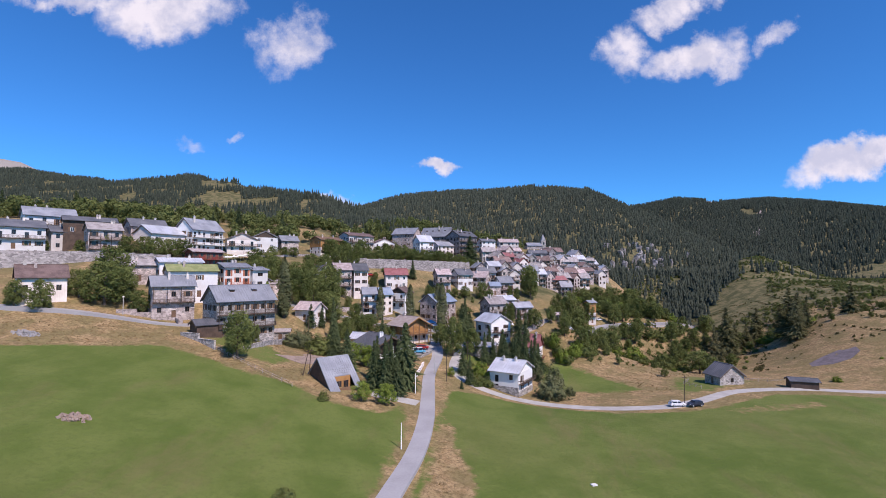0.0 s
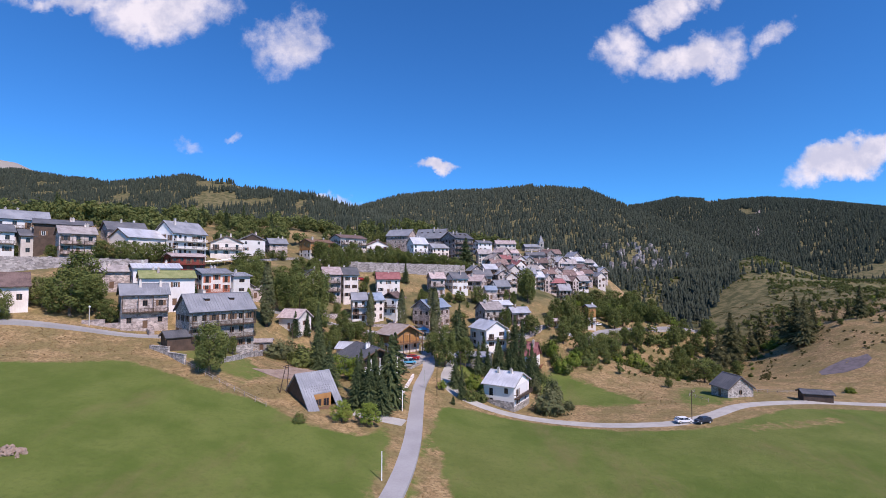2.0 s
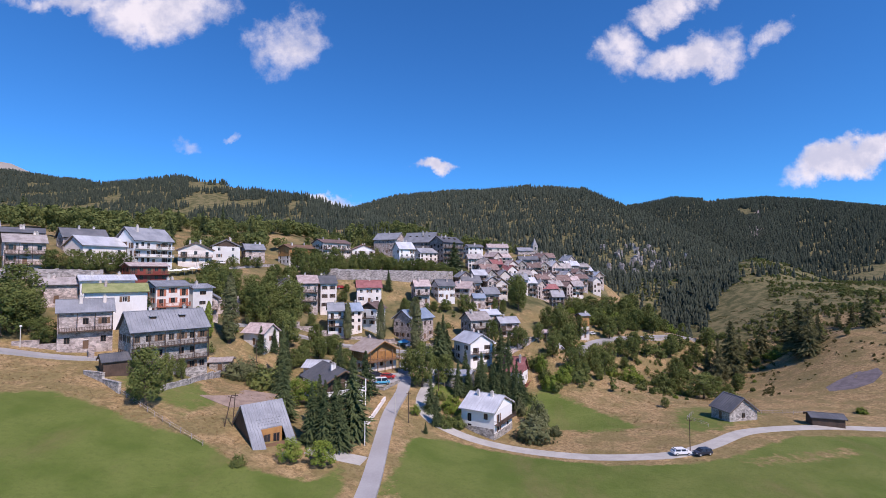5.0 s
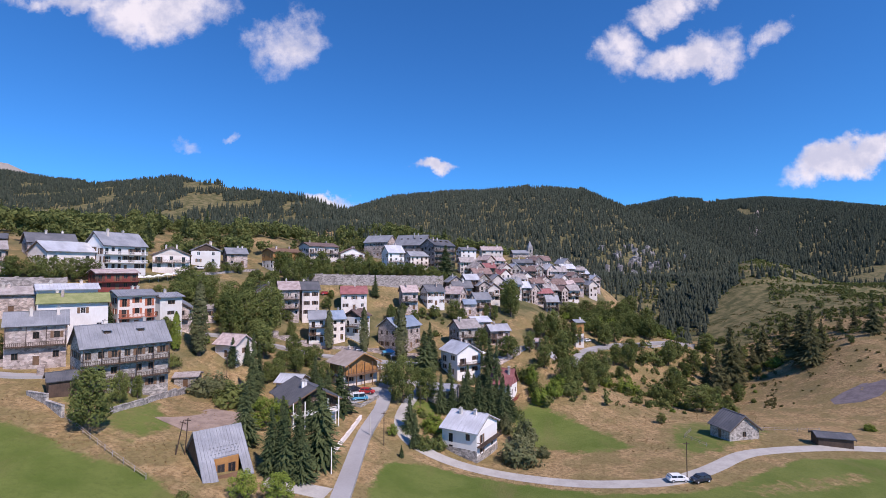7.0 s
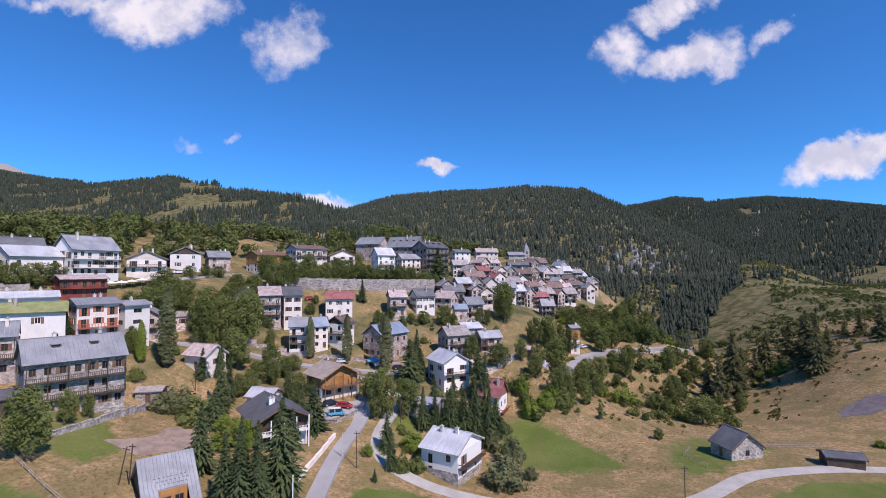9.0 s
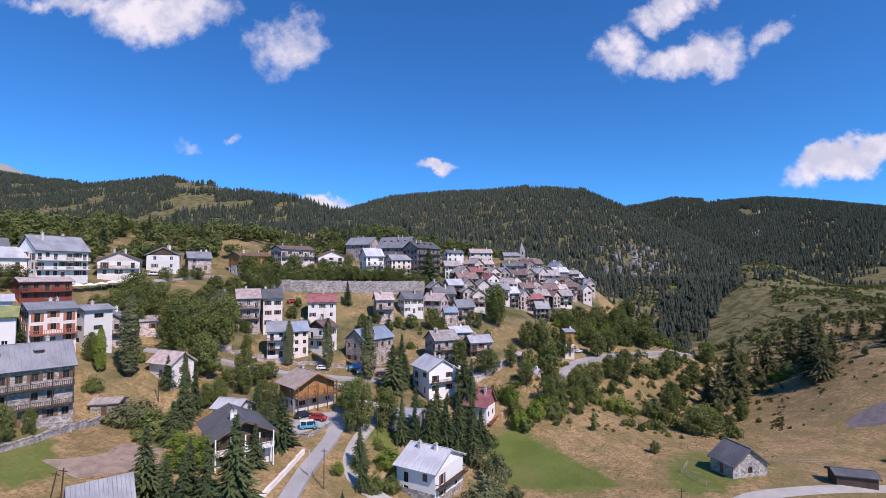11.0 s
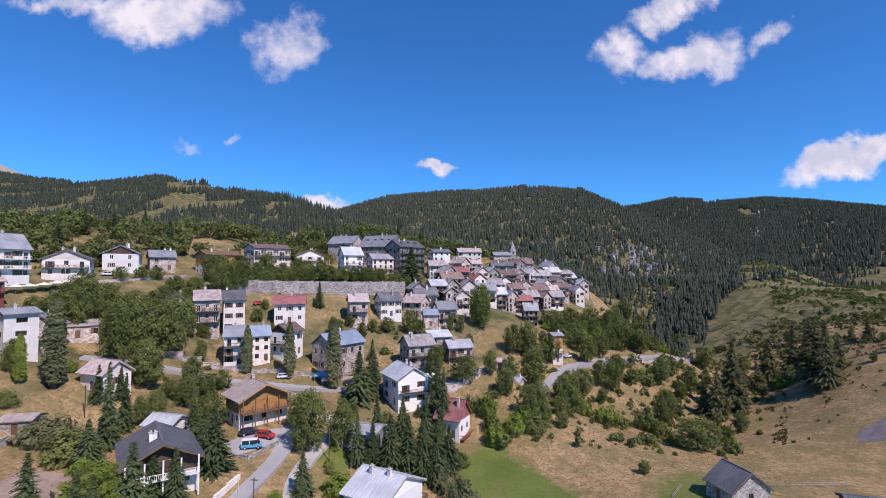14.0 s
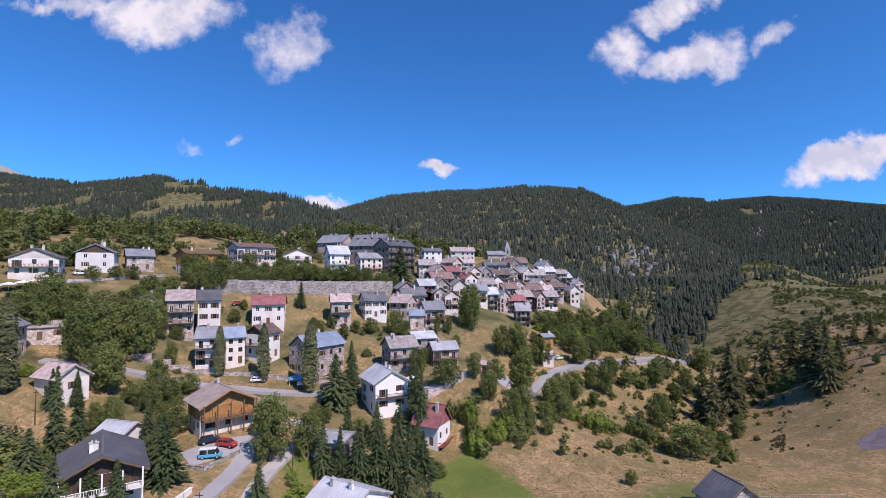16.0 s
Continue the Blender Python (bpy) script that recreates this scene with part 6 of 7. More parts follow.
x, y = WR.uniform(60, 150, 520), WR.uniform(255, 350, 520)
keep = (inside(x, y, [(66, 268), (84, 290), (104, 312), (128, 345), (146, 330), (126, 296), (100, 268), (80, 258)], 1.0) > 0.5) & (patchy(x, y, 22, 64) > 0.42)
for hs in HOUSES:
    keep &= (x - (hs["a"][0] + hs["b"][0]) / 2) ** 2 + (y - (hs["a"][1] + hs["b"][1]) / 2) ** 2 > 49
for line, w in ROADS:
    for (x0, y0), (x1, y1) in zip(line, line[1:]):
        ex, ey = x1 - x0, y1 - y0
        t = np.clip(((x - x0) * ex + (y - y0) * ey) / (ex * ex + ey * ey), 0, 1)
        keep &= np.hypot(x - x0 - t * ex, y - y0 - t * ey) > w / 2 + 2
far_wood("broadleaf_wood", x[keep], y[keep], WR.uniform(3.0, 6.5, keep.sum()), "broad", "far_leaf", "broadleaf trees on the bank under the old town", WR)
x, y, b, r = scatter(2600, 400, 760, 0.44, 0.60, WR)
keep = (r > np.interp(b, [0.44, 0.5, 0.55, 0.60], [400, 430, 545, 560])) & (patchy(x, y, 60, 66) > 0.3)
far_wood("pine_forest", x[keep], y[keep], WR.uniform(8, 15, keep.sum()), "conifer", "far_needle_haze", "dark pine forest running down into the gorge", WR)


def tufts(n, mat, poly, size, label, rnd, seed, cut):
    """Thousands of tufts of long grass, three blades each."""
    lo, hi = np.min(poly, 0), np.max(poly, 0)
    x, y = rnd.uniform(lo[0], hi[0], n), rnd.uniform(lo[1], hi[1], n)
    keep = inside(x, y, poly, 0.5) > 0.5
    for m in MEADOWS:
        keep &= inside(x, y, m, 0.5) < 0.5
    for hs in HOUSES:
        cx, cy = (hs["a"][0] + hs["b"][0]) / 2, (hs["a"][1] + hs["b"][1]) / 2
        keep &= (x - cx) ** 2 + (y - cy) ** 2 > 49
    keep &= patchy(x, y, 22, seed) > cut
    for line, w in ROADS:
        for (x0, y0), (x1, y1) in zip(line, line[1:]):
            ex, ey = x1 - x0, y1 - y0
            t = np.clip(((x - x0) * ex + (y - y0) * ey) / (ex * ex + ey * ey), 0, 1)
            keep &= np.hypot(x - x0 - t * ex, y - y0 - t * ey) > w / 2 + 0.4
    x, y = x[keep], y[keep]
    z = np.array([ground_at(a, b) for a, b in zip(x, y)]) - 0.03
    v, c = [], np.stack([x, y, z], -1)
    for i in range(4):
        a = rnd.uniform(0, 6.28, len(x))
        s = size * rnd.uniform(0.5, 1.5, len(x))
        d = np.stack([np.cos(a), np.sin(a), 0 * a], -1) * s[:, None]
        top = c + np.stack([rnd.uniform(-0.5, 0.5, len(x)) * s, rnd.uniform(-0.5, 0.5, len(x)) * s, s * rnd.uniform(0.25, 0.6, len(x))], -1)
        v.append(np.stack([c - d * 0.7, c + d * 0.7, top], 1))
    v = np.concatenate(v).reshape(-1, 3)
    me = mesh_of("long_grass", v.tolist(), np.arange(len(v)).reshape(-1, 3).tolist(), [mat])
    tagged(new("long_grass", me), label, "grass", kind="stuff")


SLOPE = [(20, 150), (30, 200), (40, 250), (62, 300), (120, 310), (135, 260), (100, 190), (95, 172), (60, 150)]
BANK = [(-160, 86), (-150, 112), (-95, 119), (-82, 118), (-62, 150), (-60, 172), (-30, 185), (-20, 160), (-22, 118), (-36, 100), (-75, 106), (-98, 90)]
VERGE = [(-10, 40), (-7, 90), (-10, 130), (-6, 148), (2, 140), (60, 128), (85, 145), (80, 138), (56, 120), (20, 118), (0, 112), (4, 60), (4, 40)]
tufts(12000, "straw_blade", SLOPE, 0.30, "dry golden grass on the valley slope", WR, 5, 0.3)
tufts(1500, "weed_blade", SLOPE, 0.24, "weeds and low shrubs on the valley slope", WR, 6, 0.58)
tufts(11000, "straw_blade", BANK, 0.28, "dry golden grass on the bank", WR, 7, 0.3)
tufts(1800, "weed_blade", BANK, 0.22, "green weeds on the bank", WR, 8, 0.5)
tufts(6000, "straw_blade", VERGE, 0.26, "dry grass verge beside the lane", WR, 9, 0.3)
tufts(1500, "weed_blade", VERGE, 0.2, "weeds in the verge beside the lane", WR, 10, 0.5)

# ---- walls, poles, cars and small things ----
def masonry(name, pts, height, thick, mat, label, category="wall", drop=1.2, kind="structure"):
    """A free-standing or retaining wall along a line; its top follows the ground."""
    s = Soup()
    p = [Vector(q) for q in pts]
    for a, b in zip(p, p[1:]):
        n = max(1, int((b - a).length / 4))
        for i in range(n):
            u, v = a.lerp(b, i / n), a.lerp(b, (i + 1) / n)
            w = (v - u).normalized()
            m = Matrix.Translation((u.x, u.y, 0)) @ Matrix.Rotation(math.atan2(w.y, w.x), 4, "Z")
            z = max(ground_at(*u), ground_at(*v))
            lo = min(ground_at(*u), ground_at(*v))
            s.box(0, -thick / 2, lo - drop, (v - u).length, thick / 2, z + height, m)
            s.box(-0.02, -thick / 2 - 0.06, z + height, (v - u).length + 0.02, thick / 2 + 0.06, z + height + 0.12, m)
    return tagged(new(name, s.mesh(name, mat)), label, category, kind=kind)


def terrace_wall(pts, label, mat="wall_grey"):
    """A tall retaining wall given by foot line and top heights, with pilasters and a parapet."""
    s = Soup()
    q = Soup()
    for (x0, y0, z0, t0), (x1, y1, z1, t1) in zip(pts, pts[1:]):
        a, b = Vector((x0, y0)), Vector((x1, y1))
        n = max(1, int((b - a).length / 5))
        for i in range(n):
            u, v = a.lerp(b, i / n), a.lerp(b, (i + 1) / n)
            w = (v - u).normalized()
            m = Matrix.Translation((u.x, u.y, 0)) @ Matrix.Rotation(math.atan2(w.y, w.x), 4, "Z")
            lo, hi = z0 + (z1 - z0) * i / n, t0 + (t1 - t0) * i / n
            ln = (v - u).length
            s.box(0, 0, lo - 2, ln, 1.0, hi, m)
            q.box(0, 0.2, hi, ln - 0.9, 0.5, hi + 0.75, m)
            q.box(ln - 0.9, 0.1, hi, ln, 0.6, hi + 0.95, m)
    wall = tagged(new("retaining_wall", s.mesh("retaining_wall", mat)), label, "wall", kind="structure")
    piece("parapet", q.mesh("parapet", "wall_grey"), wall)


terrace_wall([(-66, 236, 21, 28.6), (-57, 240, 20.5, 28.3), (-44, 246, 19.5, 28.0), (-27, 256, 19, 27.6), (-14, 268, 20, 27.4), (-6, 278, 21, 27.2)], "long grey stone retaining wall under the promenade trees")
terrace_wall([(-170, 118, 20, 28.0), (-150, 132, 20, 28.2), (-136, 146, 21, 28.4), (-120, 158, 22, 28.0), (-112, 166, 22, 27.6)], "high pale stone retaining wall with parapet")
terrace_wall([(-101, 207, 25, 29.0), (-96, 218, 25, 29.4), (-92, 232, 25.5, 30.4), (-88, 244, 26, 30.6)], "grey stone garden wall below the gabled houses", "stone")
masonry("low_wall", [(-16.9, 123.5), (-16.6, 134), (-16.3, 146)], 0.75, 0.4, "white_warm", "low white rendered wall along the lane", drop=0.8)
masonry("stone_wall", [(-59.5, 118), (-58.5, 126), (-60.5, 144)], 0.9, 0.6, "stone", "dry stone garden wall below the farmhouse")
masonry("stone_wall", [(-76, 117), (-70, 115), (-64, 112)], 0.7, 0.5, "stone", "rough dry stone wall at the meadow edge")
masonry("stone_wall", [(-21.5, 153), (-18, 152.5), (-14.9, 160)], 0.5, 0.4, "stone", "stone wall of the car park", drop=1.6)
masonry("stone_wall", [(-62, 192), (-44, 199), (-24, 205), (-10, 212)], 0.8, 0.5, "stone_pink", "street wall of rough stone")
masonry("stone_wall", [(6, 203), (18, 203), (27, 208), (34, 222), (46, 240)], 0.7, 0.5, "stone_pink", "street parapet of stone above the slope", drop=2.2)
masonry("stone_wall", [(98, 285), (112, 293), (128, 302)], 0.6, 0.5, "rock", "pale rock parapet at the road bend", drop=3.0)
masonry("stone_wall", [(-98, 122), (-86, 130.5), (-82, 126)], 0.6, 1.2, "stone_pink", "stone forecourt wall in front of the house", drop=2.5)


def flat_patch(name, poly, mat, label, category, lift=0.06, thick=0.5):
    """A level plot laid over the ground."""
    cx, cy = sum(p[0] for p in poly) / len(poly), sum(p[1] for p in poly) / len(poly)
    verts, faces, n = [], [], 10
    for i in range(n + 1):
        for px, py in poly:
            x, y = cx + (px - cx) * i / n, cy + (py - cy) * i / n
            verts.append((x, y, ground_at(x, y) + lift + (0.05 * noise.noise(Vector((x, y, 0)) * 1.7))))
    k = len(poly)
    for i in range(n):
        for j in range(k):
            faces.append([i * k + j, i * k + (j + 1) % k, (i + 1) * k + (j + 1) % k, (i + 1) * k + j])
    base = len(verts)
    verts += [(x, y, ground_at(x, y) - thick) for x, y in poly]
    for j in range(k):
        faces.append([n * k + j, base + j, base + (j + 1) % k, n * k + (j + 1) % k])
    tagged(new(name, mesh_of(name, verts, faces, [mat])), label, category, kind="structure")


flat_patch("vegetable_plot", [(-53, 122), (-45, 120), (-37, 131), (-43, 139), (-50, 138)], "soil", "bare brown dug vegetable plot", "garden")
flat_patch("car_park", [(-26, 158), (-21, 153.5), (-15.5, 160), (-16, 168), (-22, 164)], "asphalt", "grey yard in front of the timber chalet", "yard", 0.12)
flat_patch("gravel_patch", [(130, 200), (136, 197), (143, 198), (150, 203), (152, 208), (146, 210), (138, 208), (132, 205)], "gravel", "patch of purple-grey gravel on the pasture", "gravel", 0.03)
flat_patch("driveway", [(-24, 107.5), (-13.5, 108), (-13, 112), (-24, 111)], "track", "pale dirt drive off the lane", "drive")


def boulders(x0, y0, rx, ry, n, label, rnd, mat="rock"):
    """A heap of separate stones in one mesh."""
    s = Soup()
    for i in range(n):
        a, r = rnd.uniform(0, 6.28), rnd.random() ** 0.5
        x, y = x0 + math.cos(a) * r * rx, y0 + math.sin(a) * r * ry
        z = ground_at(x, y) + (1 - r) * 0.5
        q = rnd.uniform(0.2, 0.55)
        m = Matrix.LocRotScale((x, y, z), Euler((rnd.uniform(0, 3), rnd.uniform(0, 3), rnd.uniform(0, 3))), (q, q * rnd.uniform(0.6, 1), q * rnd.uniform(0.5, 0.9)))
        k = len(s.v)
        for v in ((1, 0, 0), (-1, 0, 0), (0, 1, 0), (0, -1, 0), (0, 0, 1), (0, 0, -1), (0.6, 0.6, 0.6), (-0.6, -0.6, 0.6)):
            s.v.append(m @ (Vector(v) * rnd.uniform(0.85, 1.1)))
        for f in ((0, 2, 6), (2, 4, 6), (4, 0, 6), (1, 3, 7), (3, 4, 7), (4, 1, 7), (0, 3, 5), (3, 1, 5), (1, 2, 5), (2, 0, 5), (0, 4, 3), (1, 4, 2)):
            s.f.append([k + i for i in f])
    tagged(new("stone_heap", s.mesh("stone_heap", mat)), label, "stones", kind="stuff")


SR = random.Random(9)
boulders(-62, 68, 2.4, 1.5, 70, "brown heap of earth and field stones in the meadow", SR, "soil")
boulders(-101, 98.5, 3.4, 1.7, 80, "low outcrop of grey stones in dry grass", SR)
boulders(118, 299, 8, 3, 90, "broken pale rock at the road cutting", SR)
boulders(-22, 190, 5, 2, 40, "heap of rubble below the street", SR)


def crags():
    """Pale rock faces standing out of the forest above the gorge."""
    s = Soup()
    for i in range(30):
        b, d = SR.gauss(0.395, 0.035), SR.uniform(800, 1000)
        x = EYE_X + b * d * math.cos(HEAD) - d * math.sin(HEAD)
        y = EYE_Y + b * d * math.sin(HEAD) + d * math.cos(HEAD)
        z = float(land(x, y))
        w, hh = SR.uniform(2.5, 7.0), SR.uniform(7, 17)
        k = len(s.v)
        n = 9
        for lev, sc in ((-0.4, 1.1), (0.2, 1.0), (0.5, 0.95), (0.85, 0.9), (1.0, 0.7)):
            ox = SR.uniform(-1, 1)
            for j in range(n):
                a = 2 * math.pi * j / n
                q = sc * w * SR.uniform(0.55, 1.3)
                s.v.append(Vector((x + ox + math.cos(a) * q, y + math.sin(a) * q * 0.7, z + lev * hh + SR.uniform(-1.2, 1.2))))
        for lev in range(4):
            for j in range(n):
                s.f.append([k + lev * n + j, k + lev * n + (j + 1) % n, k + (lev + 1) * n + (j + 1) % n, k + (lev + 1) * n + j])
        s.f.append([k + 4 * n + j for j in range(n)])
    tagged(new("cliff", s.mesh("cliff", "cliff")), "pale grey limestone cliff faces in the forest", "cliff", kind="stuff")


crags()


def slope_patch(name, bearings, ranges, mat, label, category):
    """A bare strip on a far slope, between two bearings, from near to far."""
    poly = [(b, r) for b, r in zip(bearings[0], ranges)] + [(b, r) for b, r in zip(bearings[1], ranges)][::-1]
    flat_patch(name, [(EYE_X + b * r * math.cos(HEAD) - r * math.sin(HEAD), EYE_Y + b * r * math.sin(HEAD) + r * math.cos(HEAD)) for b, r in poly], mat, label, category, 2.0, 4.0)


slope_patch("scree", ((0.632, 0.628, 0.618, 0.632, 0.644), (0.640, 0.650, 0.646, 0.652, 0.650)), (1480, 1620, 1760, 1900, 2040), "scree", "bare pinkish scree in the forest of the far ridge", "scree")
slope_patch("bare_summit", ((0.535, 0.530), (0.555, 0.560)), (2400, 2590), "scree", "bare summit clearing on the far ridge", "clearing")


def pole(x, y, h, mat="wood_dark", lamp=False, lean=0.0):
    root = new("street_lamp" if lamp else "utility_pole")
    root.matrix_basis = pose(x, y, ground_at(x, y), 0, lean, 0)
    tagged(root, "white street lamp with round globe" if lamp else "weathered wooden utility pole beside the lane", "lamp post" if lamp else "pole")
    s = Soup()
    s.bar((0, 0, -0.3), (0, 0, h), 0.11, 8, 0.08)
    piece("shaft", s.mesh("shaft", mat), root)
    s = Soup()
    if lamp:
        for i in range(6):
            a, b = math.pi * i / 6, math.pi * (i + 1) / 6
            s.bar((0, 0, h + 0.28 - 0.28 * math.cos(a)), (0, 0, h + 0.28 - 0.28 * math.cos(b)), max(0.02, 0.28 * math.sin(a)), 8, max(0.02, 0.28 * math.sin(b)))
        piece("globe", s.mesh("globe", "white_plain"), root)
    elif mat == "wood_dark":
        s.box(-0.6, -0.06, h - 0.5, 0.6, 0.06, h - 0.38)
        piece("crossarm", s.mesh("crossarm", mat), root)
    else:
        s.bar((0, 0, h), (0, 0, h + 0.08), 0.1, 8, 0.05)
        piece("cap", s.mesh("cap", mat), root)


pole(-8.5, 135.3, 7.5)
pole(-12.0, 137, 5.5, "concrete")
pole(55.4, 132.3, 7.8)
pole(-39.8, 111.2, 6.5, lean=4)
pole(-41.0, 110.4, 6.2, lean=12)
pole(-12.8, 84, 4.6, "white_plain")
pole(-14.8, 117, 4.8, "white_plain")
pole(-57, 158, 7.0)
pole(-72, 158, 7.5)
pole(-3.2, 158, 6.5)
pole(-24, 137.8, 3.4, "white_plain", True)
pole(-103, 203, 7.0, "concrete")
pole(-96, 122, 4.5, "concrete", True)
pole(10, 262, 8, "concrete")
pole(-38, 268, 8, "concrete")


def fence(pts, step=2.4):
    root = new("fence")
    tagged(root, "weathered wooden post fence along the meadow", "fence")
    p = [Vector(q) for q in pts]
    tops = []
    for a, b in zip(p, p[1:]):
        n = max(1, int((b - a).length / step))
        for i in range(n):
            u = a.lerp(b, i / n)
            z = ground_at(*u)
            s = Soup()
            s.bar((u.x, u.y, z - 0.2), (u.x, u.y, z + 1.05), 0.06, 5)
            piece("post", s.mesh("post", "plank"), root)
            tops.append(Vector((u.x, u.y, z)))
    for a, b in zip(tops, tops[1:]):
        for k in (0.5, 0.95):
            s = Soup()
            s.bar(a + Vector((0, 0, k)), b + Vector((0, 0, k)), 0.035, 4)
            piece("rail", s.mesh("rail", "plank"), root)


fence([(-64, 112), (-48.5, 104.8), (-40, 101.2), (-36, 99.5)])
fence([(68, 152), (66, 160), (70, 166), (72, 168)])
fence([(84, 168), (110, 172)], 3.0)
fence([(-22, 112), (-22, 122)], 2.5)


def car(x, y, turn, paint, label, kind="car", roof_mat=None):
    """A parked car or van: body, cabin with windows, lamps and four wheels."""
    root = new(kind)
    root.matrix_basis = pose(x, y, ground_at(x, y) + 0.14, 0, 0, turn)
    tagged(root, label, kind)
    van = kind == "van"
    L, W, H = 4.2, 1.72, 1.85 if van else 1.42
    bm = bmesh.new()
    prof = [(-2.1, 0.32), (-2.08, 0.85), (-1.5, 0.95), (1.2, 0.95), (2.0, 0.78), (2.1, 0.45), (2.08, 0.3)]
    left = [bm.verts.new((px, -W / 2, pz)) for px, pz in prof]
    right = [bm.verts.new((px, W / 2, pz)) for px, pz in prof]
    bm.faces.new(left[::-1])
    bm.faces.new(right)
    for i in range(len(prof)):
        j = (i + 1) % len(prof)
        bm.faces.new([left[i], left[j], right[j], right[i]])
    bmesh.ops.recalc_face_normals(bm, faces=bm.faces)
    bmesh.ops.bevel(bm, geom=bm.edges[:], offset=0.06, segments=2, affect="EDGES")
    me = bpy.data.meshes.new("body")
    bm.to_mesh(me)
    bm.free()
    me.materials.append(MATS[paint])
    piece("body", me, root)
    s = Soup()
    x0, x1, t0, t1 = (-2.0, 1.5, -1.95, 1.0) if van else (-1.8, 1.25, -1.35, 0.55)
    b, t = W / 2 - 0.05, W / 2 - 0.18
    lo = [(x0, -b, 0.94), (x1, -b, 0.94), (x1, b, 0.94), (x0, b, 0.94)]
    hi = [(t0, -t, H - 0.06), (t1, -t, H - 0.06), (t1, t, H - 0.06), (t0, t, H - 0.06)]
    for i in range(4):
        j = (i + 1) % 4
        s.face(lo[i], lo[j], hi[j], hi[i])
    piece("glazing", s.mesh("glazing", "glass"), root, label="dark tinted car windows")
    s = Soup()
    s.box(t0 - 0.05, -t - 0.03, H - 0.08, t1 + 0.05, t + 0.03, H)
    for px in (x0 + 0.1, (t0 + t1) / 2, x1 - 0.45):
        s.box(px - 0.06, -b - 0.012, 0.9, px + 0.06, b + 0.012, H - 0.1 if px < 0.6 else 1.2)
    piece("roof", s.mesh("roof", roof_mat or paint), root)
    for sx in (-1.3, 1.3):
        for sy in (-1, 1):
            s = Soup()
            s.bar((sx, sy * (W / 2 - 0.2), 0.3), (sx, sy * (W / 2 + 0.02), 0.3), 0.31, 14)
            wh = piece("wheel", s.mesh("wheel", "rubber"), root)
            s = Soup()
            s.bar((sx, sy * (W / 2 + 0.02), 0.3), (sx, sy * (W / 2 + 0.035), 0.3), 0.19, 10)
            piece("rim", s.mesh("rim", "tin_light"), wh)
    for sy in (-1, 1):
        s = Soup()
        s.box(2.06, sy * 0.6 - 0.17, 0.6, 2.115, sy * 0.6 + 0.17, 0.74)
        piece("headlight", s.mesh("headlight", "tin_light"), root)


car(53.2, 131.6, 8, "car_white", "white car parked at the lane edge")
car(57.6, 131.2, 200, "car_dark", "dark blue car parked at the lane edge")
car(-19.2, 157, 20, "car_blue", "bright blue van with white roof in the yard", "van", "car_white")
car(-18.5, 161.8, 350, "car_red", "red car parked under the chalet balcony")
car(-22.5, 162.5, 40, "car_dark", "dark car parked by the timber chalet")
car(-53.5, 233.6, 30, "car_red", "red car below the promenade wall")
car(16.5, 208, 25, "car_dark", "dark car on the village street")
car(-30, 200, 20, "car_white", "white car parked on the village street")
car(-12, 207, 30, "car_dark", "dark car parked by the stone house")
car(64, 268, 40, "car_white", "white van-sized car by the tower house")
car(-103, 221, 60, "car_white", "white car on the upper road")


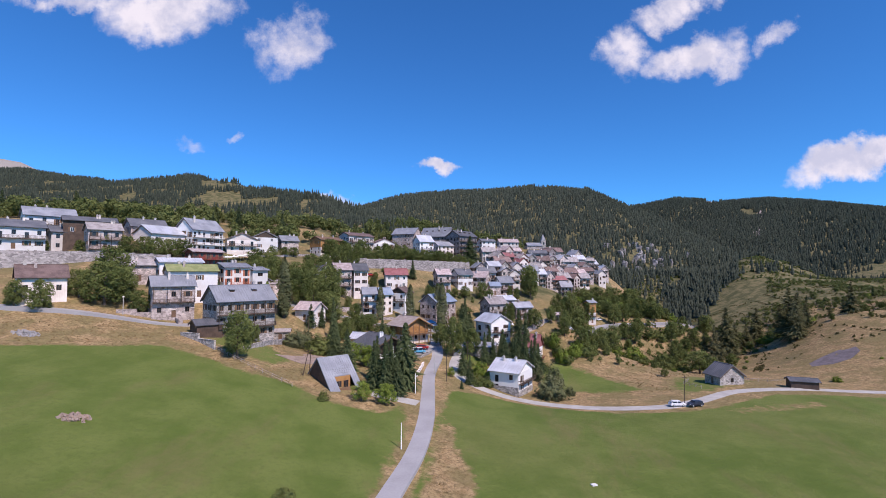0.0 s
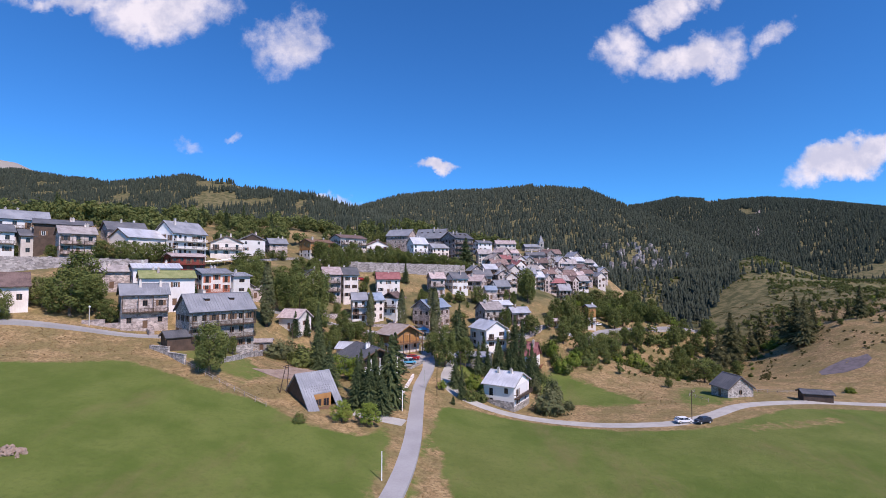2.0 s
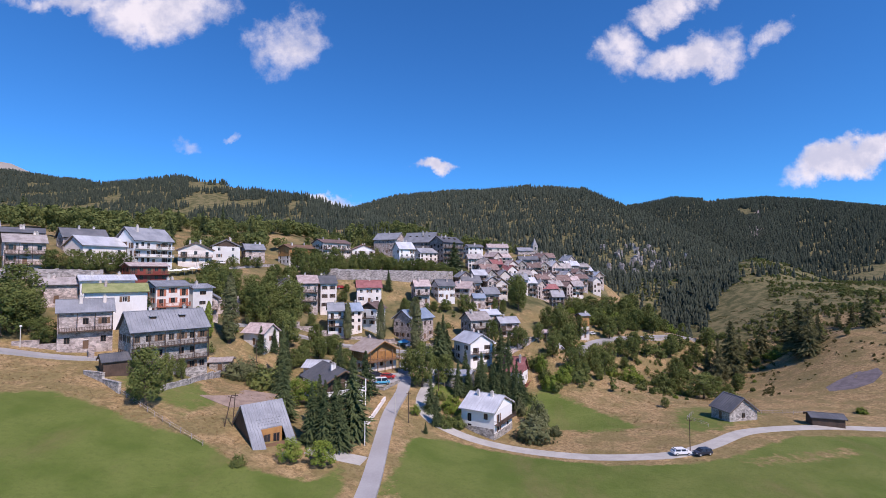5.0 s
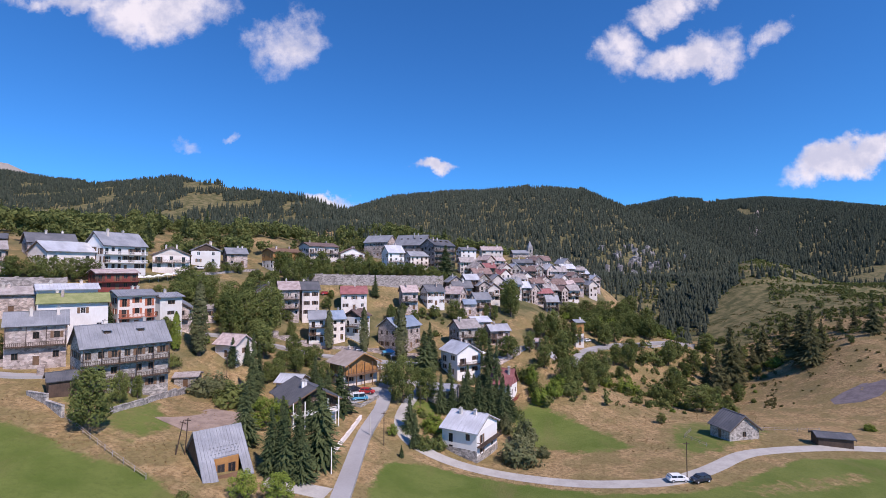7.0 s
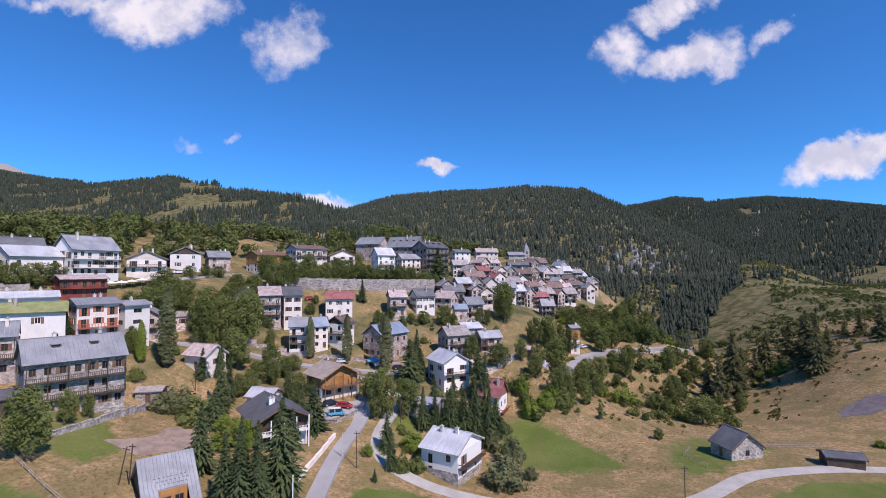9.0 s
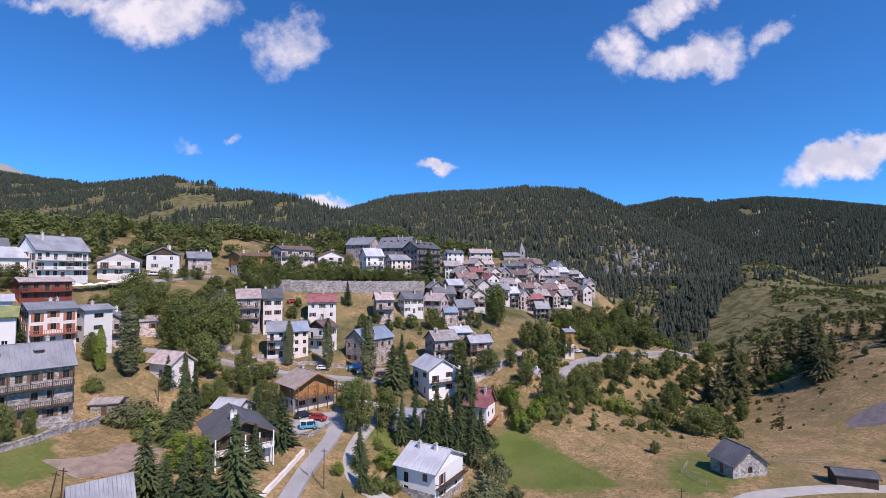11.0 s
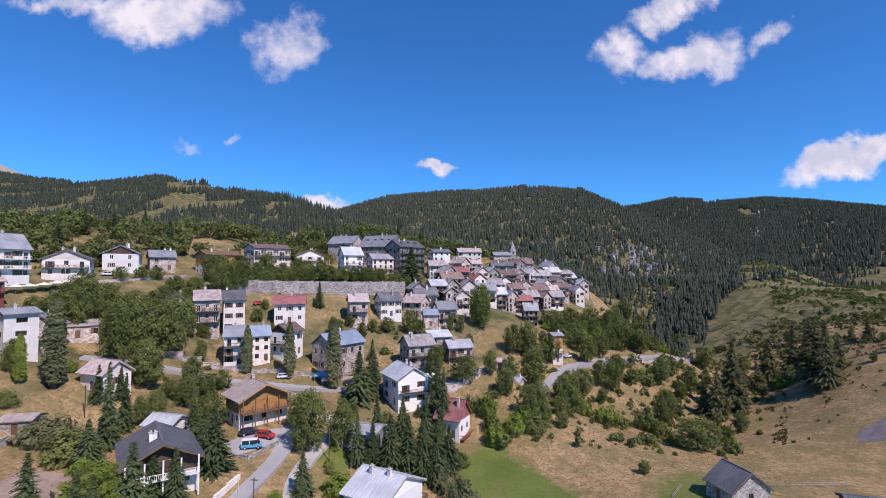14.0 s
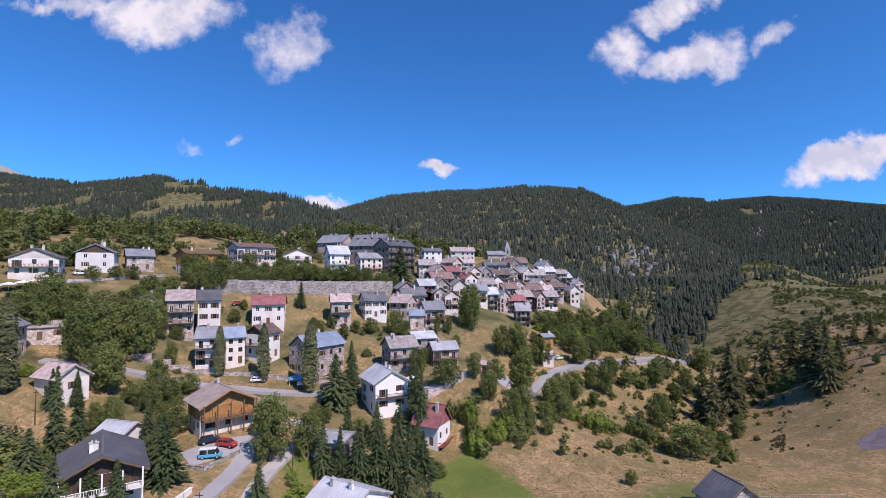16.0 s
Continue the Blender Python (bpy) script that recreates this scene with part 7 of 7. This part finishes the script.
# steep-roofed holiday chalet at the meadow edge
def a_frame():
    a, b, zr = Vector((-37.3, 109.2)), Vector((-31.4, 115.0)), 2.4
    along = (b - a).normalized()
    mid = (a + b) / 2
    root = new("chalet")
    root.matrix_basis = pose(mid.x, mid.y, zr - 7.1, 0, 0, math.degrees(math.atan2(along.y, along.x)))
    tagged(root, "steep A-frame chalet with blue-grey metal roof and brown timber gables", "chalet")
    L, half, top, low = (b - a).length, 7.4, 7.1, 0.35
    sl = (top - low) / half

    def on(y, off=0.0):
        return top - abs(y) * sl + off
    roof = Soup()
    ribs = []
    cut = (-1.7, 2.4, 4.3)
    for side in (-1, 1):
        bands = [(-L / 2, L / 2, 0.0, half)] if side > 0 else [(-L / 2, L / 2, 0.0, cut[2]), (-L / 2, cut[0], cut[2], half), (cut[1], L / 2, cut[2], half)]
        for x0, x1, y0, y1 in bands:
            p = [(x0, side * y0), (x1, side * y0), (x1, side * y1), (x0, side * y1)]
            up = [Vector((x, y, on(y, 0.25))) for x, y in p]
            dn = [Vector((x, y, on(y))) for x, y in p]
            for ring in (up if side < 0 else up[::-1], dn[::-1] if side < 0 else dn):
                roof.face(*ring[::-1])
            for i in range(4):
                j = (i + 1) % 4
                roof.face(up[i], up[j], dn[j], dn[i])
            n = int((x1 - x0) / 0.55)
            for i in range(n + 1):
                x = x0 + 0.04 + (x1 - x0 - 0.08) * i / max(n, 1)
                ribs.append(((x, side * y0, on(y0, 0.26)), (x, side * y1, on(y1, 0.26))))
    rf = piece("roof", roof.mesh("roof", "slate_blue"), root)
    for p, q in ribs:
        s = Soup()
        s.bar(p, q, 0.035, 4)
        piece("seam", s.mesh("seam", "slate_blue"), rf)
    for i in range(3):
        for j in range(8):
            s = Soup()
            y = -(3.0 + i * 0.45)
            x = -2.0 + j * 0.62 + (i % 2) * 0.3
            s.box(x - 0.12, y - 0.05, on(y, 0.3), x + 0.12, y + 0.05, on(y, 0.42))
            piece("snow_guard", s.mesh("snow_guard", "slate_blue"), rf)
    for sx in (-1, 1):
        g = Soup()
        x = sx * (L / 2 - 0.35)
        g.face(*[(x, -half * 0.95, -1.2), (x, half * 0.95, -1.2), (x, half * 0.95, on(half * 0.95)), (x, 0, top), (x, -half * 0.95, on(half * 0.95))][::sx])
        piece("gable_wall", g.mesh("gable_wall", "wood_dark"), root)
    f = Soup()
    f.box(cut[0], -half + 0.9, 0.0, cut[1], -cut[2] + 0.2, 0.15)
    f.box(cut[0], -cut[2] - 0.1, 0.15, cut[1], -cut[2] + 0.05, on(cut[2]) + 0.05)
    piece("terrace_front", f.mesh("terrace_front", "wood_orange"), root)
    for i in range(2):
        m = Matrix.Translation((cut[0] + 1.15 + i * 1.8, -cut[2] - 0.22, 0.3))
        w = piece("window", unit_mesh("frame", 1.3, 1.9, "wood_brown"), root, m)
        piece("pane", unit_mesh("pane", 1.3, 1.9, "glass"), w)
    r = Soup()
    r.box(cut[0], -half + 0.92, 0.1, cut[1], -half + 0.97, 1.1)
    piece("railing", r.mesh("railing", "wood_brown"), root)
    t = Soup()
    t.box(-2.4, -half - 2.2, -1.6, 2.0, -half + 0.6, -0.1)
    piece("patio", t.mesh("patio", "concrete"), root)


a_frame()


# church on top of the old town
def church():
    root = new("church")
    root.matrix_basis = pose(49.8, 397, 38, 0, 0, 12)
    tagged(root, "small stone church with square tower and pointed grey spire", "church")
    s = Soup()
    s.box(-1.9, -1.9, -6, 1.9, 1.9, 9.2)
    s.box(-2.05, -2.05, 5.6, 2.05, 2.05, 5.85)
    s.box(-2.1, -2.1, 9.2, 2.1, 2.1, 9.5)
    tower = piece("tower", s.mesh("tower", "stone"), root)
    s = Soup()
    for i in range(4):
        a, b = [Vector((math.cos(q) * 2.6, math.sin(q) * 2.6, 9.5)) for q in (math.pi / 4 + i * math.pi / 2, math.pi / 4 + (i + 1) * math.pi / 2)]
        s.face(a, b, (0, 0, 15.2))
    piece("spire", s.mesh("spire", "slate_blue"), root)
    for i, (ox, oy) in enumerate(((0, -1.93), (1.93, 0), (-1.93, 0))):
        m = pose(ox, oy, 6.3, 0, 0, (0, 90, -90)[i])
        s = Soup()
        s.box(-0.5, -0.02, 0, 0.5, 0.05, 2.0)
        piece("belfry_opening", s.mesh("belfry_opening", "glass"), tower, m)
    s = Soup()
    s.box(-14, -3.5, -6, -2, 3.5, 5.2)
    s.box(2, -3, -6, 10, 3, 4.0)
    piece("nave", s.mesh("nave", "stone_pink"), root)
    ro = piece("roof", roof_slabs(12.6, 8.4, 2.6, 5.2, 0.8).mesh("roof", "slate_blue"), root)
    ro.matrix_basis = Matrix.Translation((-8, 0, 0))
    for i in range(4):
        m = pose(-12.5 + i * 2.8, -3.62, 1.2)
        w = piece("window", unit_mesh("frame", 0.8, 2.0, "frame_white"), root, m)
        piece("pane", unit_mesh("pane", 0.8, 2.0, "glass"), w)


church()


# parasols on the hotel terrace
def parasol(x, y, z, r=1.9):
    root = new("parasol")
    root.matrix_basis = pose(x, y, z)
    tagged(root, "open white cafe parasol on the hotel terrace", "parasol", "terrace parasols")
    s = Soup()
    s.bar((0, 0, 0), (0, 0, 2.4), 0.04, 6)
    piece("pole", s.mesh("pole", "frame_white"), root)
    s = Soup()
    for i in range(8):
        a, b = i * math.pi / 4, (i + 1) * math.pi / 4
        p, q = Vector((math.cos(a) * r, math.sin(a) * r, 2.15)), Vector((math.cos(b) * r, math.sin(b) * r, 2.15))
        s.face(p, q, (0, 0, 2.75))
        s.face(q, p, p - Vector((0, 0, 0.2)), q - Vector((0, 0, 0.2)))
    piece("canopy", s.mesh("canopy", "white_plain"), root)


for i in range(7):
    x, y = -107.5 + i * 1.15, 186.5 + i * 3.4
    parasol(x, y, ground_at(x, y))


# terrace wall and railing in front of the hotel; a blue and white stall by the street
def stall(x, y, mat, label):
    root = new("market_tent")
    root.matrix_basis = pose(x, y, ground_at(x, y), 0, 0, 20)
    tagged(root, label, "tent")
    for sx in (-1, 1):
        for sy in (-1, 1):
            s = Soup()
            s.bar((sx * 1.9, sy * 1.3, -0.2), (sx * 1.9, sy * 1.3, 2.1), 0.04, 6)
            piece("pole", s.mesh("pole", "frame_white"), root)
    s = Soup()
    for p, q in (((-2.1, -1.5), (2.1, -1.5)), ((2.1, -1.5), (2.1, 1.5)), ((2.1, 1.5), (-2.1, 1.5)), ((-2.1, 1.5), (-2.1, -1.5))):
        s.face((*p, 2.05), (*q, 2.05), (0, 0, 3.0))
        s.face((*q, 2.05), (*p, 2.05), (*p, 1.75), (*q, 1.75))
    piece("canopy", s.mesh("canopy", mat), root)


stall(-17.5, 203, "car_white", "white and blue market tent beside the street")
stall(-20.5, 204.5, "car_blue", "blue market tent beside the street")
stall(12.5, 210, "car_white", "round white tent beside the street")


def sheet(x, y):
    """A small white slab lying in the grass."""
    z = ground_at(x, y)
    s = Soup()
    s.box(-0.5, -0.35, -0.05, 0.5, 0.35, 0.16)
    ob = new("white_slab", s.mesh("white_slab", "white_plain"))
    ob.matrix_basis = pose(x, y, z, 0, 0, 25)
    tagged(ob, "small white slab lying in the meadow", "slab")


sheet(20.5, 81)
sheet(9.5, 72)
